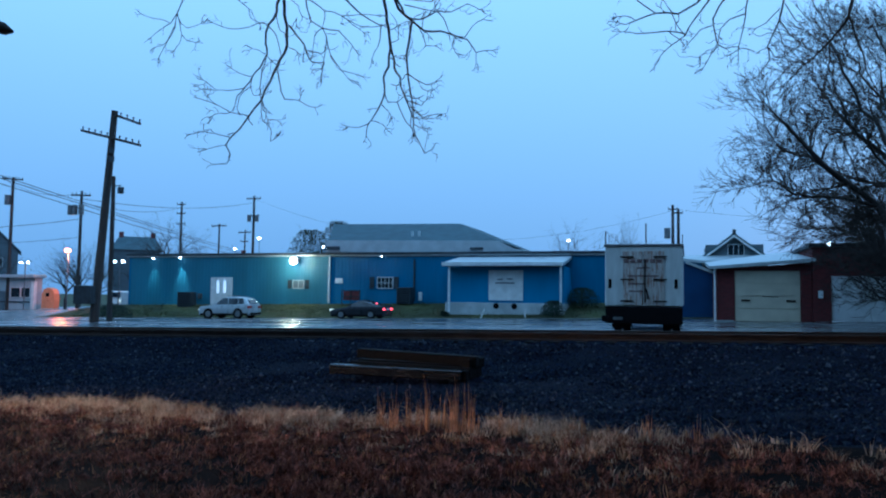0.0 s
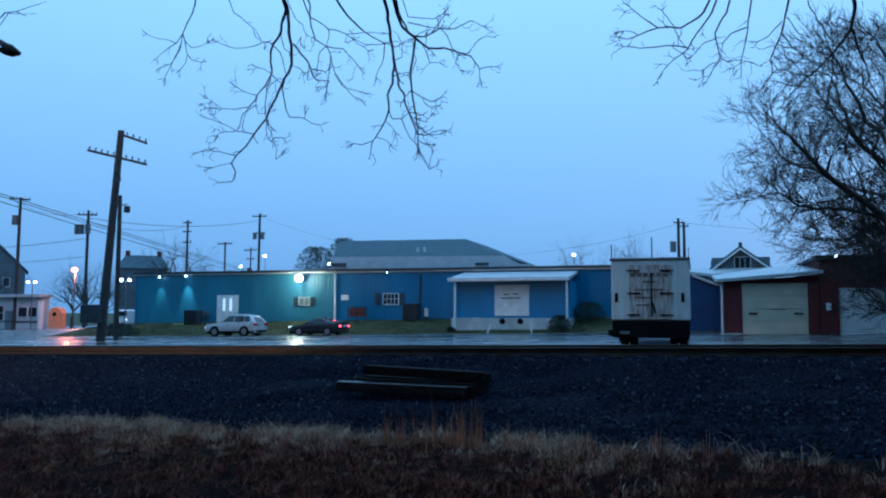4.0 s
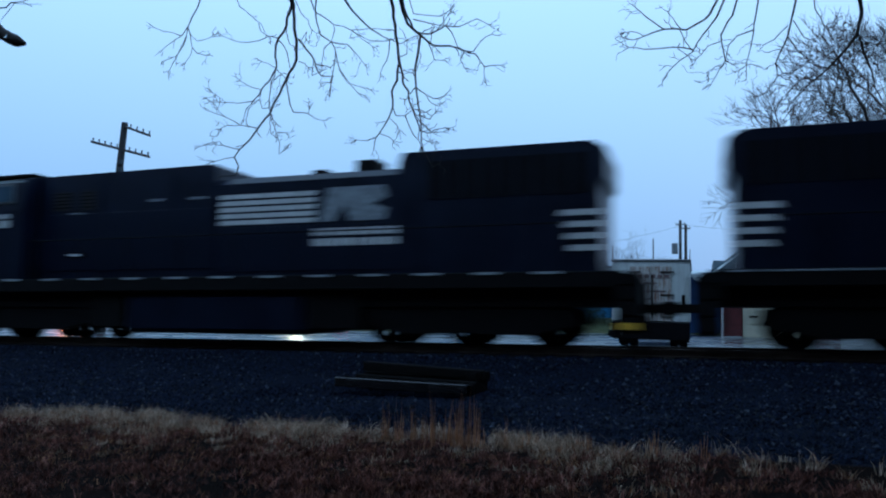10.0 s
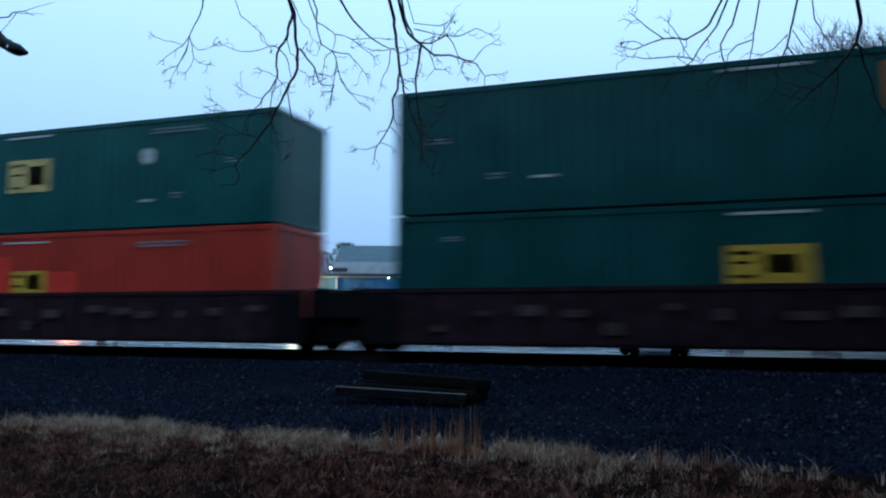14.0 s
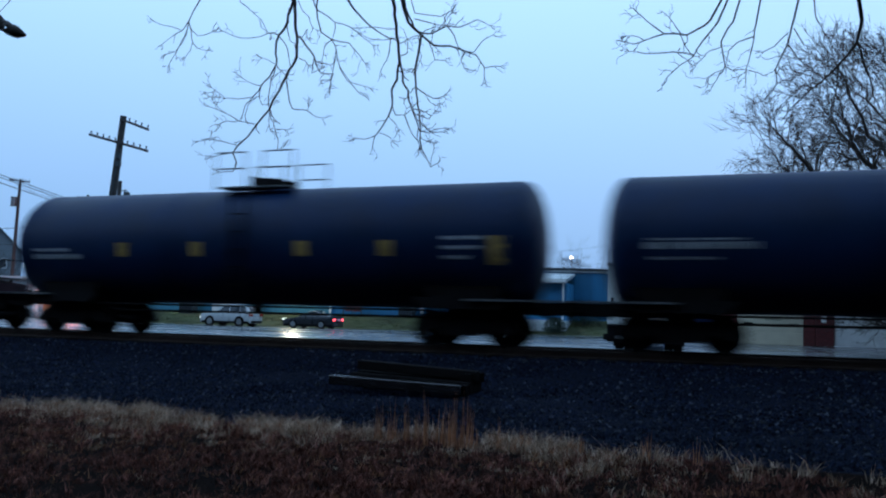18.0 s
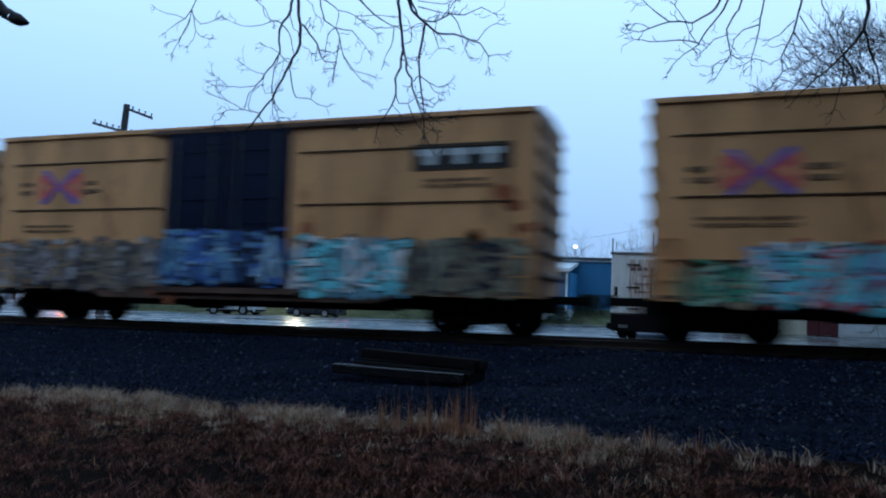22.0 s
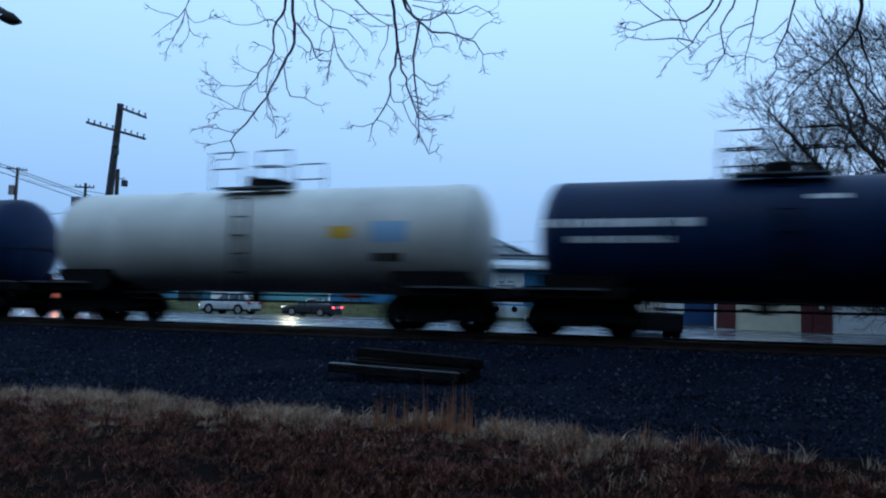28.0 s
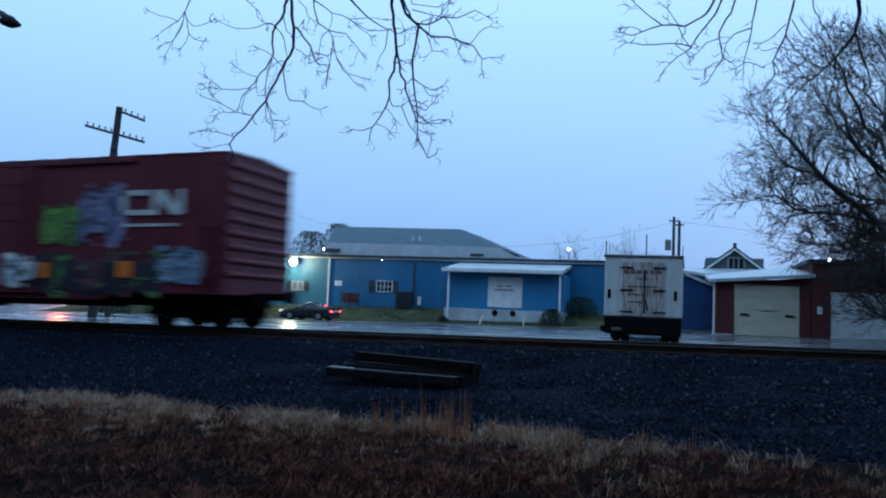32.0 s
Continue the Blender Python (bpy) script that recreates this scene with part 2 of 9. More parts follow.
M["grey_roof"] = material("grey_shingle_roof", (0.070, 0.110, 0.130), 0.8, vary=0.2, scale=1.0, fine=12, bump=0.4)
M["pale_wall"] = material("pale_siding", (0.36, 0.40, 0.42), 0.7, vary=0.12, scale=1, fine=20)
M["house_wall"] = material("grey_blue_clapboard", (0.11, 0.14, 0.16), 0.7, vary=0.15, scale=1, fine=20, stretch=(0.3, 0.3, 6))
M["brick"] = material("dark_red_brick", (0.13, 0.035, 0.035), 0.8, vary=0.25, scale=3, fine=30, per_object=0.25)
def brickwork(name, brick_a, brick_b, mortar):
    """Courses of brick at true size, with recessed joints; for walls that stay far off."""
    m = bpy.data.materials.new(name)
    m.use_nodes = True
    t = m.node_tree
    n, link = t.nodes, t.links.new
    p = n["Principled BSDF"]
    co = n.new("ShaderNodeTexCoord")
    mp = n.new("ShaderNodeMapping")
    mp.inputs["Rotation"].default_value = (radians(90), 0, 0)
    link(co.outputs["Object"], mp.inputs[0])
    br = n.new("ShaderNodeTexBrick")
    br.inputs["Color1"].default_value, br.inputs["Color2"].default_value, br.inputs["Mortar"].default_value = (*brick_a, 1), (*brick_b, 1), (*mortar, 1)
    br.inputs["Scale"].default_value = 1.0
    br.inputs["Brick Width"].default_value, br.inputs["Row Height"].default_value, br.inputs["Mortar Size"].default_value = 0.21, 0.075, 0.006
    link(mp.outputs[0], br.inputs[0])
    link(br.outputs[0], p.inputs["Base Color"])
    bp = n.new("ShaderNodeBump")
    bp.inputs["Strength"].default_value, bp.inputs["Distance"].default_value, bp.invert = 0.6, 0.01, True
    link(br.outputs["Fac"], bp.inputs["Height"])
    link(bp.outputs[0], p.inputs["Normal"])
    p.inputs["Roughness"].default_value = 0.85
    p.inputs["Specular IOR Level"].default_value = 0.3
    return m


M["mortar"] = brickwork("dark_red_brickwork", (0.13, 0.026, 0.028), (0.09, 0.020, 0.022), (0.07, 0.04, 0.04))
M["cream"] = material("cream_garage_panel", (0.56, 0.52, 0.40), 0.55, vary=0.1, scale=1.5, fine=20, bump=0.04, second=(0.42, 0.38, 0.29), second_at=0.66)
# the orange street light is put into the booth's base colour
M["booth_lamplit"] = material("lamplit_orange_tan", (0.55, 0.25, 0.13), 0.6, vary=0.15, scale=2, fine=20, second=(0.42, 0.18, 0.09))
M["black"] = material("black_rubber", (0.005, 0.005, 0.0065), 0.8, vary=0.3, spec=0.08)
M["steel"] = material("grey_steel", (0.16, 0.17, 0.18), 0.45, 0.6, vary=0.2)
M["glass"] = glass("dark_window_glass")
M["wood_pole"] = material("weathered_pole_wood", (0.045, 0.042, 0.042), 0.85, vary=0.3, scale=4, fine=30, bump=0.4, stretch=(6, 6, 0.6))
M["wire"] = material("cable", (0.02, 0.02, 0.022), 0.6, vary=0.2)
M["bark"] = material("wet_bark", (0.022, 0.019, 0.018), 0.75, vary=0.35, scale=6, fine=40, bump=0.5)
M["twig"] = material("twig_bark", (0.028, 0.022, 0.020), 0.7, vary=0.3, scale=8, bump=0)
# paler than the near bark: distance haze is put into this colour
M["bush"] = material("haze_pale_bare_wood", (0.05, 0.055, 0.055), 0.9, vary=0.3)
M["evergreen"] = material("evergreen_needles", (0.02, 0.04, 0.03), 0.8, vary=0.4, scale=2, bump=0, per_island=0.4)
M["lamp_white"] = glowing("lit_white_lamp", (1.0, 0.97, 0.85), 60)
M["lamp_small"] = glowing("lit_pale_lamp", (0.86, 0.96, 1.0), 16)
M["lamp_warm"] = glowing("lit_warm_lamp", (1.0, 0.85, 0.6), 9)
M["lamp_orange"] = glowing("lit_sodium_lamp", (1.0, 0.30, 0.12), 9)
M["lit_pane"] = glowing("lit_window_pane", (0.75, 0.85, 0.95), 0.7)

# ---- ground, road and line ----
def sheet(name, xs, ys, lift, mats, pick, label, category, wobble=0.0):
    rng = np.random.default_rng(5)
    v, f, idx = [], [], []
    for y in ys:
        for x in xs:
            v.append((x, y, ground_z(x, y) + lift + (rng.normal() * wobble if wobble and y < 20.6 else 0)))
    nx = len(xs)
    for j in range(len(ys) - 1):
        for i in range(nx - 1):
            f.append((j * nx + i, j * nx + i + 1, (j + 1) * nx + i + 1, (j + 1) * nx + i))
            idx.append(pick(0.5 * (xs[i] + xs[i + 1]), 0.5 * (ys[j] + ys[j + 1])))
    me = bpy.data.meshes.new(name)
    me.from_pydata(v, [], f)
    for m in mats:
        me.materials.append(m)
    me.polygons.foreach_set("material_index", idx)
    me.polygons.foreach_set("use_smooth", [True] * len(f))
    return tagged(new(name, me), label, category, kind="structure")


GX = [-2500, -420, -200, -100, -60, -50, -47, -44] + [x * 1.0 for x in range(-40, 16)] + [30, 60, 120, 250, 420, 2500]
GY = [-2500, -400, -60, -10, 0, 3, 5, 6, 7, 7.5, 8, 8.6, 9.0, 9.3, 9.7, 10.1, 10.5, 11, 11.5, 12, 12.6, 13.2, 13.8, 14.4, 14.8, 15.2, 15.6, 15.95, 17.6, 19.25, 19.9, 20.6, 21.4, 24, 34,
      44.6, 46, 47, 48, 49.6, 52, 60, 90, 200, 400, 2500]
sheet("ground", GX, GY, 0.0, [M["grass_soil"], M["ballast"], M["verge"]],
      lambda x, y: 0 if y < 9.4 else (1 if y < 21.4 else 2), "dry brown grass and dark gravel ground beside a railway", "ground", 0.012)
RX = [-420, -200, -100, -60, -40, -20, 0, 20, 60, 120, 420]
sheet("road", RX, [21.6, 24, 30, 36, 40, 44.3], 0.012, [M["road"]], lambda x, y: 0, "wet dark asphalt road behind the railway", "road")
sheet("side_street", [-100, -72, -58, -50, -47.5], [44.3, 46, 47, 48, 49.6, 52, 60, 90, 200], 0.016, [M["road"]], lambda x, y: 0,
      "wet side street between houses", "road")

# puddles that shine on the road
rng = np.random.default_rng(3)


def puddle(x, y, rx, ry):
    s = Shape()
    k = 22
    ring = [(x + rx * math.cos(2 * math.pi * i / k) * (0.8 + 0.3 * rng.random()), y + ry * math.sin(2 * math.pi * i / k) * (0.8 + 0.3 * rng.random())) for i in range(k)]
    s.add([(a, b, ground_z(a, b) + 0.020) for a, b in ring], [tuple(range(k))])
    whole("puddle", s, M["puddle"], "shallow rain puddle on wet asphalt", "puddle", "puddles on the road", "structure")


for a in [(-21.5, 34.5, 3.0, 0.8), (-17.5, 25.5, 3.5, 0.5), (-33, 36, 3.0, 0.7), (-9, 33, 4.2, 0.6), (-14, 38, 3.5, 0.5), (3, 31, 3.0, 0.5), (-42, 39, 4.5, 0.8), (-27, 29, 3.0, 0.5), (-6, 40, 3, 0.5)]:
    puddle(*a)

track = thing("rail_track", "single railway track on dark gravel with wooden sleepers", "railway", kind="structure")
PROF = [(-0.075, -0.17), (0.075, -0.17), (0.075, -0.155), (0.012, -0.135), (0.012, -0.05), (0.036, -0.04), (0.036, -0.004), (0.03, 0),
        (-0.03, 0), (-0.036, -0.004), (-0.036, -0.04), (-0.012, -0.05), (-0.012, -0.135), (-0.075, -0.155)]
for side in (-1, 1):
    s = Shape()
    rows = [[(x, TRACK_Y + side * 0.7535 + y, RAIL_Z + GRADE * x + z) for y, z in PROF] for x in (-420, -60, 30, 420)]
    s.rings(rows)
    part("rail", s, M["rail"], track, "rusty steel rail with a worn head")
tie_mesh = Shape().box(-0.115, 0.115, -1.3, 1.3, -0.18, 0, 0.012).mesh("sleeper", M["sleeper"])
rng = np.random.default_rng(11)
for i in range(126):
    x = -44 + i * 0.55
    part("sleeper", tie_mesh, None, track, at=pose(x + rng.normal() * 0.015, TRACK_Y + rng.normal() * 0.03, RAIL_Z - 0.172 + GRADE * x, 0, -1.09, rng.normal() * 0.8))
s = Shape()
for x in list(np.arange(-420, -44.4, 0.55)) + list(np.arange(25.4, 420, 0.55)):
    s.box(x - 0.115, x + 0.115, TRACK_Y - 1.3, TRACK_Y + 1.3, RAIL_Z - 0.35 + GRADE * x, RAIL_Z - 0.172 + GRADE * x)
tagged(part("far_sleepers", s, M["sleeper"], track), kind="stuff")

# a stack of old sleepers left on the gravel
def old_sleeper(m, length=2.55, label="", mat="sleeper"):
    s = Shape().box(-length / 2, length / 2, -0.115, 0.115, 0, 0.18, 0.014)
    return whole("old_sleeper", s, M[mat], label or "weathered dark wooden railway sleeper lying on gravel", "sleeper", "stack of old sleepers", m=m)


old_sleeper(pose(-5.22, 13.15, 0.095, 0, 0.5, 1.2), 2.6, "weathered railway sleeper with a wet pale top", "wet_sleeper")
old_sleeper(pose(-5.05, 13.52, 0.125, 0, 0.8, -1.0), 2.45)
old_sleeper(pose(-5.05, 13.85, 0.14, 0, 1.0, -2.0), 2.45)
old_sleeper(pose(-4.98, 13.68, 0.345, 0, 1.6, -1.5), 2.45, "dark railway sleeper lying on top of the stack")
old_sleeper(pose(-3.92, 13.62, 0.08, 0, -2, 80), 0.7, "short sawn end of a railway sleeper")
old_sleeper(pose(-3.88, 13.75, 0.27, 0, -2, 72), 0.5, "short sawn end of a railway sleeper")

# ---- buildings behind the road ----
def wall_with_ribs(s, x0, x1, y, z0, z1, step=0.3, depth=0.012):
    """A metal wall facing -y, with upright ribs."""
    n = int((x1 - x0) / step)
    front = []
    for i in range(n):
        x = x0 + (x1 - x0) * i / n
        w = (x1 - x0) / n
        front += [(x, y), (x + w * 0.72, y), (x + w * 0.80, y - depth), (x + w * 0.92, y - depth)]
    s.rise(front + [(x1, y), (x1, y + 0.2), (x0, y + 0.2)], z0, z1)


def framed_window(parent, name, x0, x1, y, z0, z1, cols, rows, pane_mat, frame_mat, label=""):
    s = Shape()
    t = 0.05
    for a, b, c, d in ((x0, x1, z0 - t, z0), (x0, x1, z1, z1 + t), (x0 - t, x0, z0 - t, z1 + t), (x1, x1 + t, z0 - t, z1 + t)):
        s.box(a, b, y - 0.06, y + 0.03, c, d)
    for i in range(1, cols):
        x = x0 + (x1 - x0) * i / cols
        s.box(x - 0.018, x + 0.018, y - 0.045, y + 0.02, z0, z1)
    for i in range(1, rows):
        z = z0 + (z1 - z0) * i / rows
        s.box(x0, x1, y - 0.042, y + 0.02, z - 0.018, z + 0.018)
    w = part(name, s, frame_mat, parent, label)
    part("pane", Shape().box(x0, x1, y - 0.02, y + 0.01, z0, z1), pane_mat, w)
    return w


# long blue metal shed
shed = thing("metal_shed", "long low blue metal shed with flat roof and wall lights", "building")
s = Shape()
wall_with_ribs(s, -43.0, -25.05, 50.0, 0.3, 4.45)
part("wall", s, M["lamplit_blue_wall"], shed, "blue ribbed metal wall with floodlight tint put into its colour")
s = Shape()
wall_with_ribs(s, -25.05, -4.2, 50.0, 0.3, 4.45)
part("wall", s, M["blue_wall"], shed, "blue ribbed metal wall")
part("side_wall", Shape().box(-43.2, -43.0, 50.0, 68, 0.2, 4.5), M["blue_wall"], shed)
part("side_wall", Shape().box(-4.2, -4.0, 50.0, 68, 0.2, 4.5), M["blue_wall"], shed)
part("back_wall", Shape().box(-43.2, -4.0, 68, 68.2, 0.2, 4.5), M["blue_wall"], shed)
part("roof", Shape().sweep([(49.85, 4.47), (49.85, 4.72), (59, 4.9), (68.3, 4.72), (68.3, 4.47)], -43.3, -3.9), M["white_roof"], shed)
part("fascia", Shape().box(-43.3, -3.9, 49.78, 49.846, 4.57, 4.73), M["dark_trim"], shed, "dark metal roof edge")
part("downspout", Shape().box(-25.2, -25.06, 49.86, 49.966, 1.05, 4.42), M["white"], shed, "white downspout")
part("pipe", Shape().tube((-18.45, 49.9, 1.3), (-18.45, 49.9, 4.2), 0.07), M["dark_trim"], shed, "dark vent pipe")
d = part("double_door", Shape().box(-35.35, -33.4, 49.93, 49.968, 0.72, 2.86, 0.01), M["white"], shed, "white double door with two narrow lit panes")
for x in (-34.68, -34.08):
    part("pane", Shape().box(x - 0.1, x + 0.1, 49.9, 49.926, 1.65, 2.6), M["lit_pane"], d, "narrow lit pane")
w = framed_window(shed, "window", -21.27, -20.12, 49.96, 2.17, 2.91, 4, 2, M["glass"], M["white"], "white grid window with dark panes")
for x in (-21.72, -19.83):
    part("shutter", Shape().box(x - 0.17, x + 0.17, 49.90, 49.966, 2.12, 2.96), M["dark_trim"], shed, "dark shutter")
framed_window(shed, "window", -28.12, -27.25, 49.96, 2.1, 2.65, 2, 1, M["house_wall"], M["pale_wall"], "pale window with a drawn blind")
for x in (-28.42, -26.95):
    part("shutter", Shape().box(x - 0.15, x + 0.15, 49.90, 49.966, 2.05, 2.7), M["dark_trim"], shed, "dark shutter")
part("wall_panel", Shape().box(-24.65, -24.05, 49.92, 49.966, 2.47, 2.84), M["white"], shed, "small white wall sign")
part("meter_box", Shape().box(-36.45, -36.1, 49.8, 49.966, 1.2, 1.6, 0.02), M["steel"], shed)
part("junction_box", Shape().box(-18.1, -17.85, 49.85, 49.966, 1.3, 1.9, 0.02), M["white"], shed)
for x, z in ((-40.63, 4.42), (-38.09, 4.46), (-20.89, 4.5)):
    f = part("wall_light", Shape().box(x - 0.14, x + 0.14, 49.62, 49.78, z - 0.04, z + 0.07, 0.02), M["steel"], shed)
    part("bulb", Shape().ball((x, 49.68, z - 0.06), 0.05 if x > -25 else 0.08, 8, 5), M["lamp_small"], f, "lit lamp under the roof edge")
f = part("floodlight", Shape().box(-28.03, -27.53, 49.45, 49.75, 3.95, 4.30, 0.03).tube((-27.78, 49.7, 4.15), (-27.78, 50.0, 4.15), 0.04), M["steel"], shed, "bright floodlight on the wall")
part("bulb", Shape().ball((-27.78, 49.25, 4.09), 0.26, 16, 10), M["lamp_white"], f, "dazzling white bulb")

# dark heat pump boxes and clutter along the wall
def unit(x0, x1, y, z0, z1, name, label, mat):
    t = thing(name, label, "machine")
    part("housing", Shape().box(x0, x1, y, y + 0.7, z0, z1, 0.03), mat, t)
    s = Shape()
    for i in range(7):
        z = z0 + 0.12 + (z1 - z0 - 0.24) * i / 6
        s.box(x0 + 0.08, x1 - 0.08, y - 0.025, y + 0.01, z - 0.02, z + 0.02)
    part("grille", s, M["black"], t)


unit(-19.43, -18.39, 49.0, 1.05, 2.21, "air_conditioner", "dark boxy outdoor air conditioner by a blue wall", M["dark_trim"])
unit(-37.55, -36.3, 48.8, 0.55, 1.7, "air_conditioner", "dark outdoor air conditioner by the lamp-tinted wall", M["dark_trim"])
t = thing("steel_rack", "rusty brown steel rack with boards on grass by the wall", "rack")
part("board", Shape().box(-23.5, -22.3, 48.97, 49.02, 1.25, 1.9), M["brick"], t, "dull brown board")
for x in (-23.6, -22.9, -22.2):
    part("post", Shape().box(x - 0.03, x + 0.03, 48.9, 48.96, ground_z(x, 48.9) - 0.02, 2.0), M["wood_pole"], t)
for z in (1.5, 1.95):
    part("bar", Shape().box(-23.6, -22.2, 48.86, 48.896, z - 0.03, z + 0.03), M["wood_pole"], t)

# blue loading annex with a canopy roof
annex = thing("loading_annex", "bright blue annex with pale canopy roof, white door and concrete base", "building")
s = Shape()
wall_with_ribs(s, -14.9, -7.45, 46.9, 1.25, 3.5, 0.3)
part("wall", s, M["porch_wall"], annex, "bright blue ribbed wall")
part("side_wall", Shape().box(-15.0, -14.9, 46.9, 49.94, 1.25, 3.6), M["porch_wall"], annex)
part("side_wall", Shape().box(-7.45, -7.35, 46.9, 49.94, 1.25, 3.6), M["porch_wall"], annex)
part("foundation", Shape().box(-15.0, -7.3, 46.45, 49.94, 0.0, 1.25, 0.02), M["concrete"], annex, "stained white concrete base")
s = Shape().sweep([(46.0, 3.55), (46.0, 3.78), (49.9, 4.38), (49.9, 4.2)], -15.1, -7.3)
part("roof", s, M["white_roof"], annex, "pale sloping canopy roof")
part("gutter", Shape().box(-15.1, -7.3, 45.88, 45.996, 3.60, 3.82), M["white"], annex, "white roof edge")
for x in (-14.66, -7.45):
    part("post", Shape().box(x - 0.055, x + 0.055, 46.1, 46.22, 0.62, 3.60), M["white"], annex, "white canopy post")
d = part("door", Shape().box(-12.2, -9.95, 46.8, 46.868, 1.4, 3.35, 0.01), M["white"], annex, "white sliding door")
s = Shape()
for x0, x1, z in ((-11.6, -11.25, 2.75), (-11.0, -10.65, 2.78), (-11.75, -10.5, 2.52)):
    s.box(x0, x1, 46.77, 46.796, z - 0.04, z + 0.04)
part("lettering_bars", s, M["house_wall"], d, "faded unreadable lettering")
for x in (-11.6, -10.43):
    part("bumper", Shape().tube((x, 46.4, 1.05), (x, 46.446, 1.05), 0.19, n=14), M["black"], annex, "round black dock bumper")
for x in (-12.2, -9.4):
    b = thing("bollard", "thin pale parking post leaning at the road edge", "post", group="posts before the annex")
    z = ground_z(x, 44.9)
    part("post", Shape().tube((x, 44.9, z - 0.05), (x + (0.25 if x < -12 else 0.0), 44.9, z + 0.55), 0.05), M["white"], b)

# big hall behind
hall = thing("big_hall", "large pale hall with a dark hipped roof behind the shed", "building")
part("wall", Shape().box(-38.2, -16.2, 76, 96, 0.5, 6.6), M["pale_wall"], hall)
r = Shape()
E_ = [(-38.3, 75.6, 7.75), (-18.6, 75.6, 7.45), (-16.4, 96.4, 6.4), (-38.6, 96.4, 7.5)]
T_ = [(-41.3, 83, 10.3), (-25.1, 83, 10.1), (-25.1, 92, 10.1), (-41.3, 92, 10.3)]
r.add(E_ + T_, [(0, 1, 5, 4), (1, 2, 6, 5), (2, 3, 7, 6), (3, 0, 4, 7), (4, 5, 6, 7), (0, 3, 2, 1)])
part("roof", r, M["grey_roof"], hall, "dark grey hipped roof")
part("upper_wall", Shape().extrude([(-38.4, 6.4), (-16.2, 6.2), (-18.6, 7.45), (-38.4, 7.7)], 75.2, 75.59), M["pale_wall"], hall, "pale band of wall under the roof")
part("roof_vent", Shape().box(-21.6, -20.2, 74.98, 75.19, 6.55, 6.75), M["dark_trim"], hall)
for x in (-28.9, -28.1):
    part("skylight", Shape().box(x - 0.12, x + 0.12, 77.3, 77.5, 8.2, 8.75), M["white_roof"], hall)
part("corner_unit", Shape().box(-38.4, -36.6, 75.0, 75.19, 6.6, 7.0), M["dark_trim"], hall)

# garage of brick with a cream door
def brick_wall(parent, x0, x1, y, z0, z1, holes=()):
    """Mortar body facing -y and courses of bricks proud of it; holes are (x0, x1, z0, z1)."""
    s = Shape()
    zs = sorted({z0, z1, *[h[2] for h in holes], *[h[3] for h in holes]})
    for a, b in zip(zs, zs[1:]):
        cuts = sorted((h[0], h[1]) for h in holes if h[2] <= a + 1e-6 and h[3] >= b - 1e-6)
        x = x0
        for c0, c1 in cuts:
            if c0 > x:
                s.box(x, c0, y, y + 0.25, a, b)
            x = max(x, c1)
        if x1 > x:
            s.box(x, x1, y, y + 0.25, a, b)
    part("wall", s, M["mortar"], parent, "dark red brick wall")


garage = thing("brick_garage", "small dark red brick garage with a cream overhead door", "building")
brick_wall(garage, 1.35, 5.55, 39.0, 0.2, 3.12, [(2.16, 5.07, 0.2, 3.05)])
part("wall_head", Shape().extrude([(1.35, 3.12), (5.55, 3.12), (5.55, 3.425)], 39.0, 39.25), M["mortar"], garage, "sloping head of the brick wall")
part("side_wall", Shape().box(1.35, 1.6, 39.25, 47, 0.2, 3.12), M["mortar"], garage)
part("back_wall", Shape().box(1.35, 5.55, 47, 47.2, 0.2, 3.3), M["mortar"], garage)
part("roof", Shape().add([(1.0, 38.6, 3.10), (5.7, 38.6, 3.44), (5.7, 47.3, 4.30), (1.0, 47.3, 3.64), (1.0, 38.6, 3.24), (5.7, 38.6, 3.62), (5.7, 47.3, 4.49), (1.0, 47.3, 3.84)],
     [(0, 3, 2, 1), (4, 5, 6, 7), (0, 1, 5, 4), (1, 2, 6, 5), (2, 3, 7, 6), (3, 0, 4, 7)]), M["white_roof"], garage, "pale sloping roof with a bright edge")
part("downspout", Shape().tube((1.25, 38.9, 0.55), (1.25, 38.9, 3.12), 0.05), M["white"], garage, "white downspout")
door = part("overhead_door", Shape().box(2.16, 5.07, 39.08, 39.14, 0.6, 3.05), M["cream"], garage, "cream sectional overhead door")
for i in range(4):
    z = 0.6 + i * 0.6125
    part("panel", Shape().box(2.18, 5.05, 39.05, 39.076, z + 0.012, z + 0.60, 0.006), M["cream"], door)
for x in (2.65, 4.65):
    part("handle", Shape().box(x - 0.2, x + 0.2, 38.98, 39.046, 1.56, 1.64), M["black"], door, "dark lift handle")
part("lettering_bar", Shape().box(3.4, 4.1, 39.03, 39.046, 1.78, 1.81), M["dark_trim"], door, "faint unreadable lettering")
part("kerb", Shape().box(1.3, 2.1, 38.7, 38.99, 0.5, 0.64), M["concrete"], garage)

brick_house = thing("brick_workshop", "dark red brick workshop with a large white door", "building")
brick_wall(brick_house, 5.58, 14.0, 38.9, 0.2, 4.15, [(6.36, 9.2, 0.2, 2.8)])
part("side_wall", Shape().box(5.58, 5.83, 39.2, 48, 0.2, 4.15), M["mortar"], brick_house)
part("roof", Shape().box(5.4, 14.2, 38.7, 48.2, 4.16, 4.32), M["dark_trim"], brick_house)
d = part("door", Shape().box(6.36, 9.2, 39.0, 39.06, 0.7, 2.79), M["white"], brick_house, "white garage door")
for i in range(4):
    z = 0.7 + i * 0.52
    part("panel", Shape().box(6.38, 9.18, 38.97, 38.996, z + 0.01, z + 0.51, 0.006), M["white"], d)
